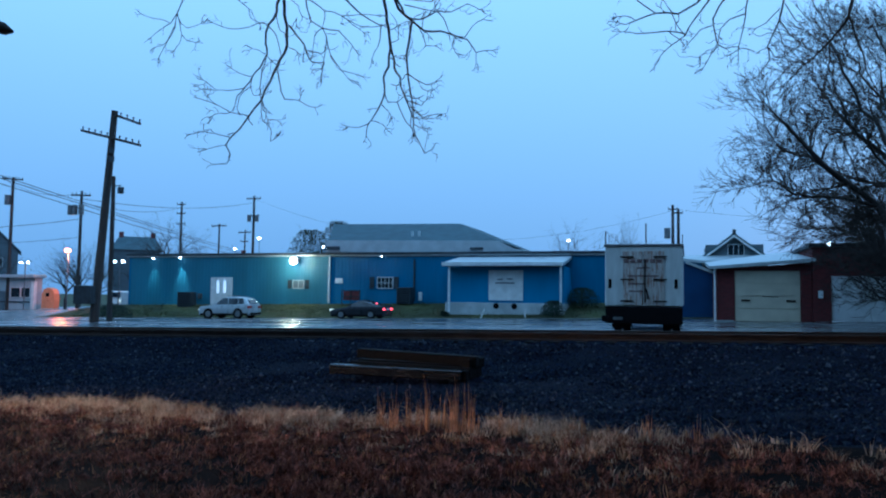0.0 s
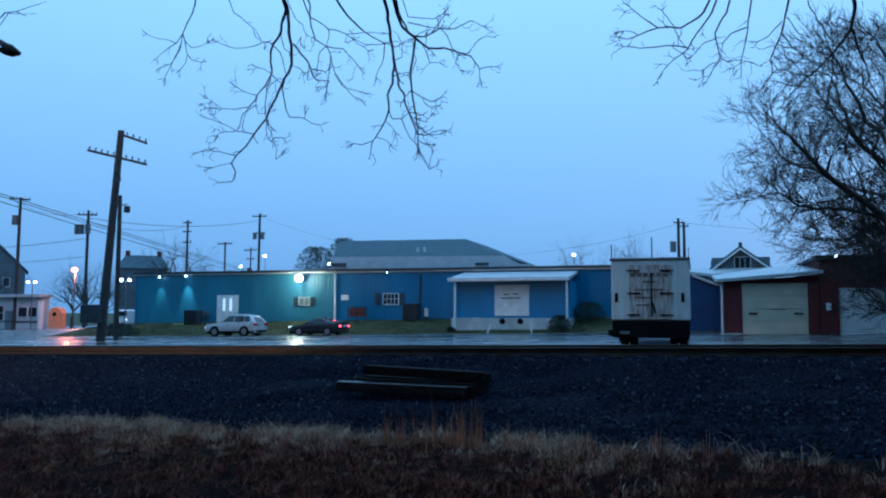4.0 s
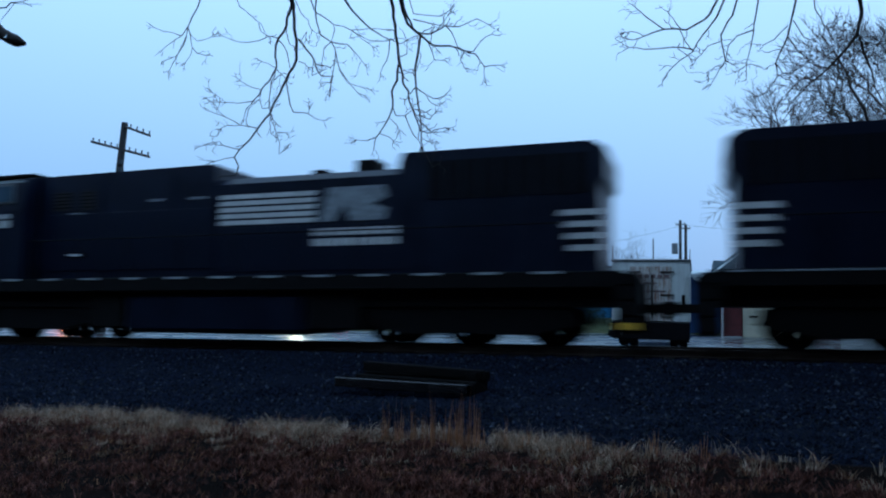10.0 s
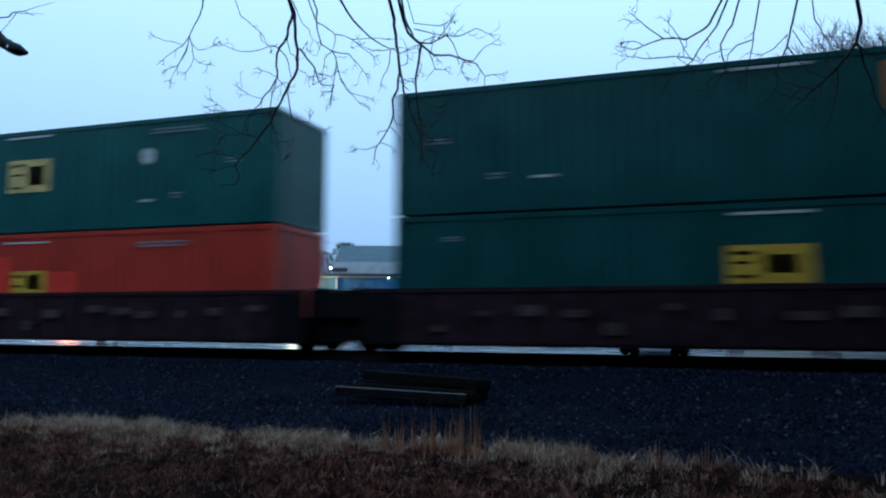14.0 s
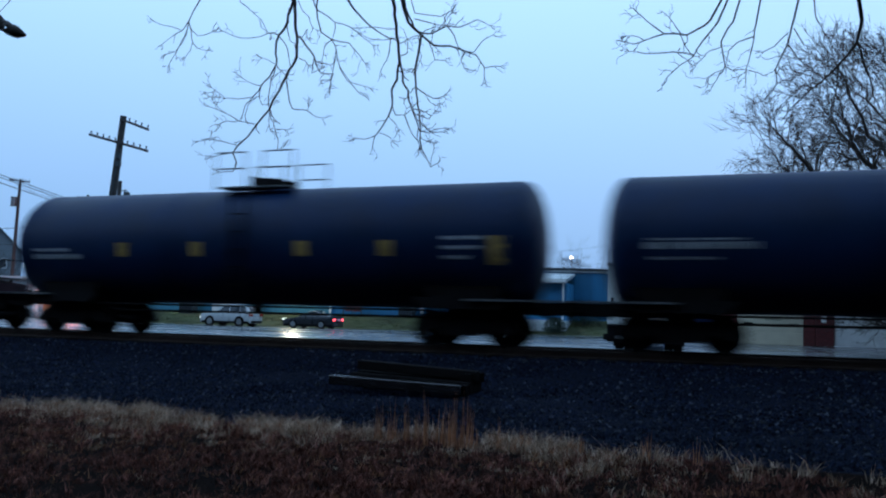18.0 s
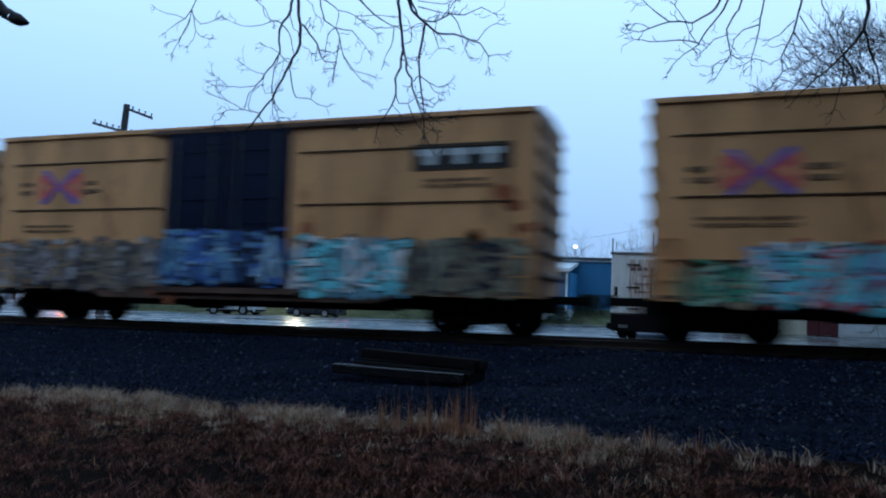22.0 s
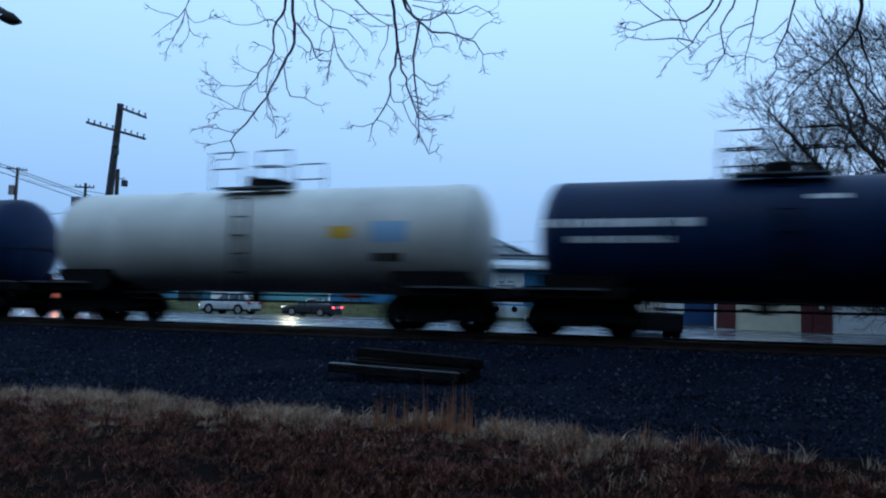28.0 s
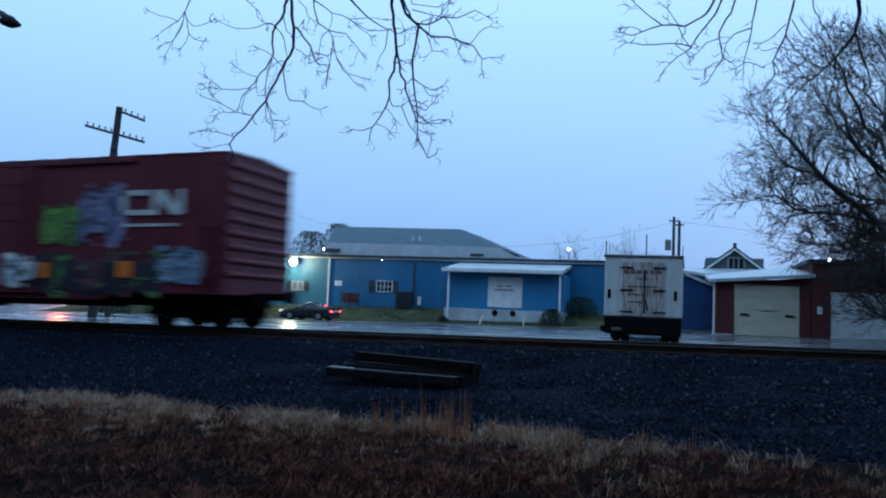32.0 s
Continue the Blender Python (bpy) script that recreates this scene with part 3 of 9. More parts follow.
part("mailbox", Shape().box(5.8, 6.0, 38.75, 38.89, 1.75, 2.1, 0.02), M["white"], brick_house)
f = part("wall_light", Shape().box(6.15, 6.3, 38.5, 38.69, 4.2, 4.3), M["steel"], brick_house)
part("bulb", Shape().ball((6.23, 38.45, 4.28), 0.07, 8, 5), M["lamp_small"], f)

# house with gable behind the garage
house = thing("gable_house", "grey blue clapboard house with a white trimmed gable", "house")
part("wall", Shape().extrude([(0.9, 0.3), (5.8, 0.3), (5.8, 4.7), (3.4, 6.4), (0.9, 4.65)], 62, 72), M["house_wall"], house)
for a, b in (((0.5, 4.4), (3.4, 6.62)), ((3.4, 6.62), (6.2, 4.5))):
    n = Vector((-(b[1] - a[1]), b[0] - a[0])).normalized() * 0.14
    part("roof", Shape().extrude([a, b, (b[0] + n.x, b[1] + n.y), (a[0] + n.x, a[1] + n.y)], 61.5, 72.5), M["grey_roof"], house, "grey shingle roof with pale edge")
    part("trim", Shape().extrude([(a[0], a[1] - 0.16), (b[0], b[1] - 0.16), b, a], 61.42, 61.496), M["white"], house, "white verge board")
part("dormer", Shape().box(1.4, 5.7, 64, 70, 5.0, 6.05), M["house_wall"], house)
part("porch_roof", Shape().sweep([(59.6, 4.3), (59.6, 4.55), (61.9, 5.1), (61.9, 4.9)], -1.6, 5.2), M["white_roof"], house)
part("finial", Shape().box(3.3, 3.55, 61.6, 61.8, 6.6, 7.05), M["dark_trim"], house)
framed_window(house, "window", 3.0, 4.1, 61.96, 5.1, 5.9, 3, 1, M["glass"], M["white"], "white triple gable window")
part("annex", Shape().extrude([(-2.6, 0.3), (1.0, 0.3), (1.0, 4.3), (-2.6, 4.75)], 58, 61.9), M["blue_wall"], house, "low blue annex")
part("annex_roof", Shape().extrude([(-2.9, 4.78), (1.2, 4.25), (1.2, 4.45), (-2.9, 5.0)], 57.8, 62.0), M["white_roof"], house)
low_shed = thing("low_shed", "low blue shed, shadow in its dark tone, with a pale sloping eave beyond the truck", "shed")
part("wall", Shape().extrude([(-4.1, 0.3), (1.75, 0.3), (1.75, 2.95), (-0.1, 3.70), (-4.1, 3.70)], 45.5, 45.7), M["shadowed_blue_wall"], low_shed, "blue shed wall with shadow put into its colour")
part("roof", Shape().extrude([(-0.15, 3.71), (1.95, 2.87), (2.0, 3.0), (-0.1, 3.84)], 45.3, 49.8), M["white_roof"], low_shed, "pale sloping eave")

# flat far buildings and dark roofs on the skyline
def plain_house(x, y, w, d, h, roof, mat, label, lit=False, turn=0.0, hipped=False):
    z = ground_z(x, y) - 0.3
    t = thing("far_house", label, "house", pose(x, y, z, 0, 0, turn), group="far houses")
    if hipped:
        part("wall", Shape().box(-w / 2, w / 2, -d / 2, d / 2, 0, h), mat, t)
        e, g_, k = w / 2 + 0.4, d / 2 + 0.4, w * 0.38
        part("roof", Shape().add([(-e, -g_, h), (e, -g_, h), (e, g_, h), (-e, g_, h), (-k, 0, h + roof), (k, 0, h + roof)], [(0, 1, 5, 4), (1, 2, 5), (2, 3, 4, 5), (3, 0, 4), (3, 2, 1, 0)]), M["grey_roof"], t, "dark hipped roof")
        for cx in (-k + 0.3, k - 0.3):
            part("chimney", Shape().box(cx - 0.35, cx + 0.35, -0.3, 0.3, h + roof - 0.3, h + roof + 0.7), M["brick"], t)
        return t
    part("wall", Shape().extrude([(-w / 2, 0), (w / 2, 0), (w / 2, h), (0, h + roof), (-w / 2, h)], -d / 2, d / 2), mat, t)
    for sx in (-1, 1):
        a, b = (sx * (w / 2 + 0.4), h - 0.25), (0, h + roof + 0.05)
        part("roof", Shape().extrude([a, b, (b[0], b[1] + 0.18), (a[0], a[1] + 0.18)], -d / 2 - 0.4, d / 2 + 0.4), M["grey_roof"], t)
    part("chimney", Shape().box(-0.3, 0.3, 0.8, 1.4, h + roof * 0.5, h + roof + 1.0), M["brick"], t)
    for k in (-1, 1):
        for lev in range(max(1, int(h / 2.8))):
            wdw = part("window", Shape().box(k * w * 0.24 - 0.5, k * w * 0.24 + 0.5, -d / 2 - 0.05, -d / 2 - 0.004, 0.9 + lev * 2.7, 2.3 + lev * 2.7), M["white"], t)
            part("pane", Shape().box(k * w * 0.24 - 0.42, k * w * 0.24 + 0.42, -d / 2 - 0.08, -d / 2 - 0.054, 0.98 + lev * 2.7, 2.22 + lev * 2.7), M["lit_pane"] if lit and k > 0 else M["glass"], wdw)
    return t

# ---- the train: a car's space has x along the line from its left end, z up from the rail head ----
M["loco_black"] = material("loco_black_paint", (0.0036, 0.0072, 0.022), 0.38, vary=0.3, scale=1.5, fine=20, bump=0.03, second=(0.010, 0.012, 0.018), second_at=0.62, spec=0.3)
M["frame_black"] = material("grimy_underframe", (0.005, 0.005, 0.006), 0.85, vary=0.4, scale=4, fine=40, bump=0.2, spec=0.15)
M["stripe"] = material("white_stripe_paint", (0.62, 0.63, 0.63), 0.5, vary=0.12, scale=2, fine=20, bump=0)
M["well_brown"] = material("maroon_well_steel", (0.030, 0.013, 0.019), 0.65, vary=0.4, scale=2, fine=30, bump=0.1, second=(0.055, 0.028, 0.030), second_at=0.58, spec=0.15)
M["faded_green"] = material("faded_green_container_paint", (0.006, 0.108, 0.102), 0.42, vary=0.18, scale=0.8, fine=20, bump=0.03, second=(0.006, 0.08, 0.075), second_at=0.6)
M["green_box"] = material("green_container_paint", (0.004, 0.082, 0.080), 0.42, vary=0.18, scale=0.8, fine=20, bump=0.03, second=(0.005, 0.05, 0.050), second_at=0.6)
M["red_box"] = material("orange_red_container_paint", (0.58, 0.048, 0.028), 0.45, vary=0.15, scale=0.8, fine=20, bump=0.03, second=(0.40, 0.04, 0.03), second_at=0.6)
M["yellow_box"] = material("faded_yellow_boxcar_paint", (0.71, 0.345, 0.145), 0.6, vary=0.22, scale=0.75, fine=25, bump=0.05, second=(0.42, 0.165, 0.06), second_at=0.55, stretch=(1.3, 1, 0.38))
M["rust_patch"] = material("orange_rust_patch", (0.36, 0.10, 0.04), 0.8, vary=0.4, scale=4, fine=30, bump=0.1, second=(0.20, 0.06, 0.03))
# yellow car ends and their ribs: shade is put into these darker colours
M["shade_toned_end"] = material("shade_dark_yellow_end", (0.42, 0.24, 0.13), 0.7, vary=0.3, scale=1.2, fine=25, second=(0.16, 0.09, 0.06), second_at=0.52)
M["end_rib"] = material("shade_dark_end_rib", (0.13, 0.075, 0.05), 0.7, vary=0.3)
M["navy_door"] = material("navy_door_paint", (0.006, 0.010, 0.032), 0.55, vary=0.2, scale=1.2, fine=25, spec=0.15)
M["cn_red"] = material("oxide_red_paint", (0.135, 0.021, 0.034), 0.5, vary=0.2, scale=0.9, fine=25, bump=0.05, second=(0.065, 0.014, 0.021), second_at=0.56, stretch=(1, 1, 0.5))
M["tank_black"] = material("black_tank_paint", (0.0045, 0.017, 0.056), 0.5, vary=0.2, scale=1.0, fine=20, bump=0.02, second=(0.007, 0.014, 0.030), second_at=0.62, spec=0.14)
M["tank_white"] = material("white_tank_paint", (0.62, 0.60, 0.54), 0.42, vary=0.12, scale=0.8, fine=20, bump=0.02, second=(0.40, 0.36, 0.31), second_at=0.6)
M["hopper_grey"] = material("grey_hopper_paint", (0.30, 0.47, 0.64), 0.5, vary=0.14, scale=0.8, fine=20, bump=0.03, second=(0.18, 0.26, 0.35), second_at=0.58, stretch=(1, 1, 0.4))
M["hopper_sill"] = material("dull_grey_sill_paint", (0.17, 0.22, 0.28), 0.6, vary=0.2, scale=1.2, fine=20, bump=0.03, second=(0.13, 0.14, 0.16), second_at=0.55)
M["fresh_red"] = material("fresh_red_paint", (0.92, 0.055, 0.035), 0.45, vary=0.08, bump=0)
M["decal_white"] = material("white_decal", (0.60, 0.62, 0.62), 0.55, vary=0.15, bump=0)
M["stencil_pale"] = material("worn_pale_stencil", (0.26, 0.29, 0.32), 0.6, vary=0.35, scale=7, fine=30, bump=0)
M["faded_plate"] = material("faded_yellow_plate", (0.70, 0.52, 0.20), 0.55, vary=0.2, bump=0)
M["decal_yellow"] = material("yellow_decal", (0.72, 0.42, 0.05), 0.5, vary=0.15, bump=0)
M["plate_yellow"] = material("dirty_yellow_plate", (0.30, 0.20, 0.06), 0.6, vary=0.3, bump=0)
M["decal_orange"] = material("orange_decal", (0.75, 0.20, 0.03), 0.5, vary=0.15, bump=0)
M["decal_blue"] = material("blue_decal", (0.05, 0.10, 0.42), 0.5, vary=0.15, bump=0)
# hopper grey darkened so the ends carry their shade as colour
M["hopper_dark"] = material("shade_dark_hopper_end", (0.035, 0.04, 0.045), 0.6, vary=0.2)
M["stencil"] = material("faded_stencil", (0.20, 0.10, 0.05), 0.6, vary=0.5, scale=5, fine=30, bump=0)
M["faded_red"] = material("faded_red_stencil", (0.52, 0.13, 0.09), 0.6, vary=0.3, scale=5, fine=30, bump=0)
M["faint_lettering"] = material("worn_brown_lettering", (0.16, 0.085, 0.05), 0.65, vary=0.35, scale=4, fine=30, bump=0)
M["emblem_red"] = material("faded_red_emblem", (0.74, 0.15, 0.12), 0.6, vary=0.25, scale=6, fine=30, bump=0)
M["emblem_orange"] = material("faded_orange_emblem", (0.76, 0.32, 0.15), 0.6, vary=0.25, scale=6, fine=30, bump=0)
M["emblem_blue"] = material("faded_blue_emblem", (0.20, 0.14, 0.50), 0.6, vary=0.25, scale=6, fine=30, bump=0)
M["sill_brown"] = material("rusty_sill_paint", (0.13, 0.07, 0.05), 0.75, vary=0.35, scale=2, fine=25, bump=0.08, second=(0.30, 0.15, 0.07), second_at=0.6)
M["decal_dark"] = material("dark_decal", (0.03, 0.026, 0.022), 0.55, vary=0.2, bump=0)
M["vent_grey"] = material("grimy_vent_metal", (0.030, 0.026, 0.030), 0.6, vary=0.3, bump=0.05)
M["seam"] = material("grimy_seam", (0.10, 0.055, 0.032), 0.7, vary=0.3, bump=0)
M["stencil_plate"] = material("grimy_stencil_plate", (0.085, 0.055, 0.055), 0.7, vary=0.4, scale=6, fine=30, bump=0)
# opaque blue-grey base painted in place of sky seen through the cab
M["cab_glass"] = glass("sky_tinted_cab_glass", (0.06, 0.105, 0.15), 0.12)
M["amber"] = glowing("amber_step_glow", (1.0, 0.42, 0.03), 1.6)
M["headlight"] = glass("headlight_glass", (0.03, 0.03, 0.03), 0.5)

SPEED_ROWS = [(0, 167.2), (4, 115.6), (8, 64.12), (9, 51.3), (10, 38.5), (11, 25.72), (12, 12.89), (13, 0.0), (14, -12.93), (15, -25.86), (16, -38.78),
              (17, -51.69), (18, -64.58), (19, -77.44), (20, -90.3), (21, -103.15), (22, -116.02), (23, -128.95), (24, -141.9), (25, -154.92), (26, -167.95),
              (27, -180.97), (28, -193.98), (29, -206.98), (30, -219.99), (31, -233.0), (32, -245.99)]
TRAIN = []          # each car and its place in the train
WHEELS = []         # each wheelset, its car's place, its place on the bogie and its radius


def train_x(t):
    return float(np.interp(t, [r[0] for r in SPEED_ROWS], [r[1] for r in SPEED_ROWS]))


def car(name, label, category, place):
    ob = thing(name, label, category, group="cars of the freight train")
    TRAIN.append((ob, place))
    return ob


def wheel_shape(r):
    s = Shape()
    for side in (-1, 1):
        y = side * 0.7535
        prof = [(r - 0.22, -0.03), (r, -0.05), (r - 0.005, 0.055), (r + 0.027, 0.062), (r + 0.027, 0.085), (r - 0.22, 0.05)]
        rows = []
        for a in range(18):
            c, sn = math.cos(2 * math.pi * a / 18), math.sin(2 * math.pi * a / 18)
            rows.append([(pr * c, y - side * py, pr * sn) for pr, py in prof])
        rows.append(rows[0])
        s.rings(rows)
        for a in range(6):
            c, sn = math.cos(math.pi * a / 3), math.sin(math.pi * a / 3)
            s.tube((0.1 * c, y, 0.1 * sn), ((r - 0.2) * c, y, (r - 0.2) * sn), 0.07, n=5)
    s.tube((0, -1.02, 0), (0, 1.02, 0), 0.09, n=10)
    for y in (-0.98, 0.98):
        s.box(-0.11, 0.11, y - 0.09, y + 0.09, -0.1, 0.1)
    return s


WHEEL_MESH = wheel_shape(0.42).mesh("wheelset", M["frame_black"])
LOCO_WHEEL = wheel_shape(0.53).mesh("wheelset", M["frame_black"])
smooth_by_angle(WHEEL_MESH, 50)
smooth_by_angle(LOCO_WHEEL, 50)


def bogie_shape():
    s = Shape()
    for y in (-1.0, 1.0):
        s.extrude([(-1.22, 0.36), (-1.05, 0.60), (-0.5, 0.66), (-0.3, 0.80), (0.3, 0.80), (0.5, 0.66), (1.05, 0.60), (1.22, 0.36), (1.0, 0.30),
                   (0.6, 0.42), (0.4, 0.25), (-0.4, 0.25), (-0.6, 0.42), (-1.0, 0.30)], y - 0.08, y + 0.08)
        for x in (-0.2, 0.0, 0.2):
            s.tube((x, y * 1.0, 0.28), (x, y * 1.0, 0.62), 0.07, n=8)
    s.box(-0.22, 0.22, -1.05, 1.05, 0.58, 0.84)
    for x in (-0.45, 0.45):
        s.box(x - 0.06, x + 0.06, -0.8, 0.8, 0.30, 0.50)
    return s


BOGIE_MESH = bogie_shape().mesh("bogie", M["frame_black"])


def bogie(c, place, x):
    b = part("bogie", BOGIE_MESH, None, c, "dark cast steel bogie", pose(x, 0, 0))
    for dx in (-0.88, 0.88):
        w = part("wheelset", WHEEL_MESH, None, b, "", pose(dx, 0, 0.42))
        WHEELS.append((w, place + x, dx, 0.42))


def coupler(c, x0, x1, z=0.85):
    s = Shape().box(x0, x1, -0.1, 0.1, z - 0.1, z + 0.1, 0.02)
    e = x0 if abs(x0) > abs(x1) or x0 < 0 else x1
    s.box(e - 0.12, e + 0.12, -0.17, 0.17, z - 0.16, z + 0.16, 0.03)
    part("coupler", s, M["frame_black"], c)


def decal(c, name, x0, x1, z0, z1, y, mat, label=""):
    """A thin plate on the side that faces the viewer."""
    return part(name, Shape().box(x0, x1, y - 0.006, y - 0.001, z0, z1), mat, c, label)


def bars(c, x0, x1, z0, z1, y, mat, rows=1, label="unreadable lettering"):
    """Plain bars in place of unreadable writing."""
    s = Shape()
    r = random.Random(int((x0 + z0) * 1000))
    h = (z1 - z0) / (rows * 2 - 1)
    for k in range(rows):
        x = x0
        while x < x1 - 0.1:
            w = r.uniform(0.12, 0.4)
            s.box(x, min(x + w, x1), y - 0.006, y - 0.001, z0 + 2 * k * h, z0 + (2 * k + 1) * h)
            x += w + 0.06
    return part("lettering", s, mat, c, label)


COATS = {}


def coat(color):
    """One colour of worn spray paint."""
    key = tuple(round(v, 3) for v in color)
    if key not in COATS:
        COATS[key] = material("spray_coat", [min(v * 1.45, 0.85) for v in color], 0.55, vary=0.25, scale=1.8, fine=14, bump=0, second=[v * 0.8 for v in color], second_at=0.56)
    return COATS[key]


def tag_patch(c, x0, x1, z0, z1, y, colors, seed, name="spray_paint"):
    """Spray paint on a car side: a thin lumpy base coat under a row of bulging outlined shapes, all one part."""
    r = random.Random(seed)
    mats, v, f, idx = [(0.02, 0.02, 0.03)], [], [], []

    def add(pts, depth, color):
        color = tuple(color)
        if color not in mats:
            mats.append(color)
        n0 = len(v)
        v.extend((px, y - depth, pz) for px, pz in pts)
        f.append(tuple(range(n0, n0 + len(pts))))
        idx.append(mats.index(color))

    def blob(cx, cz, w, h, square, wob):
        pts = []
        k = 14
        for i in range(k):
            a = 2 * math.pi * i / k
            ca, sa = math.cos(a), math.sin(a)
            e = 1.0 / max((abs(ca) ** square + abs(sa) ** square) ** (1.0 / square), 0.2)
            g_ = 1 + r.uniform(-wob, wob)
            pts.append((cx + w * 0.5 * ca * e * g_, cz + h * 0.5 * sa * e * g_))
        return pts

    zc, h = 0.5 * (z0 + z1), z1 - z0
    n = max(2, round((x1 - x0) / (h * 0.47)))
    step = (x1 - x0) / n
    # base coat, wider than the strokes on it
    k = max(3, int((x1 - x0) / 0.45))
    for i in range(k):
        add(blob(x0 + (i + 0.5) * (x1 - x0) / k, zc + r.uniform(-0.10, 0.05) * h, 0.45 * r.uniform(1.2, 1.9), h * r.uniform(0.62, 0.98), 3, 0.12), 0.003 + 0.0004 * (i % 4), colors[0] if r.random() < 0.7 else r.choice(colors))

    def stroke(a, b, wide, depth, color):
        ax, az = a
        bx_, bz_ = b
        dx, dz = bx_ - ax, bz_ - az
        d = math.hypot(dx, dz) or 1.0
        ux, uz = dx / d * wide * 0.5, dz / d * wide * 0.5
        add([(ax - ux - uz * 0.8, az - uz + ux * 0.8), (ax - ux * 1.5, az - uz * 1.5), (ax - ux + uz * 0.8, az - uz - ux * 0.8), (bx_ + ux + uz, bz_ + uz - ux), (bx_ + ux * 1.6, bz_ + uz * 1.6), (bx_ + ux - uz, bz_ + uz + ux)], depth, color)

    dark = colors[-1] if sum(colors[-1]) < 0.3 else mats[0]
    for i in range(n):
        cx = x0 + (i + 0.5) * step + r.uniform(-0.08, 0.08) * step
        w, hh = step * r.uniform(0.75, 0.95), h * r.uniform(0.72, 0.92)
        lean = r.uniform(-0.12, 0.2) * w
        fill = colors[1 + i % (len(colors) - 1)] if r.random() < 0.7 else r.choice(colors)
        knots = [(cx + sx * w * 0.38 + sz * lean + r.uniform(-0.07, 0.07) * w, zc + sz * hh * 0.40 + r.uniform(-0.06, 0.06) * hh) for sx, sz in ((-1, -1), (-1, 0), (-1, 1), (0, 1), (1, 1), (1, 0), (1, -1), (0, -1), (0, 0))]
        links = r.choice((((0, 2), (2, 5), (5, 0)), ((2, 0), (0, 6), (1, 5)), ((2, 8), (4, 8), (8, 7)), ((3, 1), (1, 7), (7, 5), (5, 3)), ((0, 3), (3, 6), (1, 5)), ((2, 4), (3, 8), (8, 0)), ((4, 2), (2, 8), (8, 6), (6, 0))))
        wide = w * r.uniform(0.26, 0.36)
        for q, (p0, p1) in enumerate(links):
            stroke(knots[p0], knots[p1], wide + 0.085, 0.006 + 0.0003 * ((i + q) % 4), dark)
        for q, (p0, p1) in enumerate(links):
            stroke(knots[p0], knots[p1], wide, 0.008 + 0.0003 * ((i + q) % 4), fill)
        for _ in range(5):
            p0 = r.choice(knots)
            add(blob(p0[0] + r.uniform(-0.2, 0.2) * w, p0[1] + r.uniform(-0.15, 0.15) * hh, w * r.uniform(0.08, 0.3), hh * r.uniform(0.04, 0.15), 2.5, 0.15), 0.0105, r.choice(colors))
    # small dabs, drips and scratches over the shapes
    for _ in range(int((x1 - x0) * h * 13)):
        cx, cz = r.uniform(x0 + 0.05, x1 - 0.05), zc + r.uniform(-0.5, 0.5) * h * 0.96
        add(blob(cx, cz, r.uniform(0.07, 0.32), r.uniform(0.04, 0.15), 2.2, 0.22), 0.0115 + 0.0002 * r.randrange(6), r.choice(colors + [mats[0]]))
    for _ in range(int((x1 - x0) * 4)):
        cx, cz = r.uniform(x0, x1), zc + r.choice((-0.46, 0.46)) * h * r.uniform(0.85, 1.1)
        add(blob(cx, cz, r.uniform(0.12, 0.5), r.uniform(0.06, 0.2), 2.5, 0.2), 0.0105, r.choice(colors[:3]))
    me = bpy.data.meshes.new(name)
    me.from_pydata(v, [], f)
    for m_ in mats:
        me.materials.append(coat(m_))
    me.polygons.foreach_set("material_index", idx)
    return tagged(part(name, me, None, c, "faded layers of spray painted shapes"), kind="stuff")


def ladder(c, x, y, z0, z1, w=0.45, mat=None, axis="x"):
    s = Shape()
    n = int((z1 - z0) / 0.4)
    for k in range(n + 1):
        z = z0 + (z1 - z0) * k / max(n, 1)
        if axis == "x":
            s.box(x, x + w, y - 0.07, y - 0.045, z - 0.015, z + 0.015)
        else:
            s.box(x - 0.07, x - 0.045, y, y + w, z - 0.015, z + 0.015)
    for e in (0, w):
        if axis == "x":
            s.box(x + e - 0.015, x + e + 0.015, y - 0.07, y, z0, z1)
        else:
            s.box(x - 0.07, x, y + e - 0.015, y + e + 0.015, z0, z1)
    part("ladder", s, mat or M["frame_black"], c)


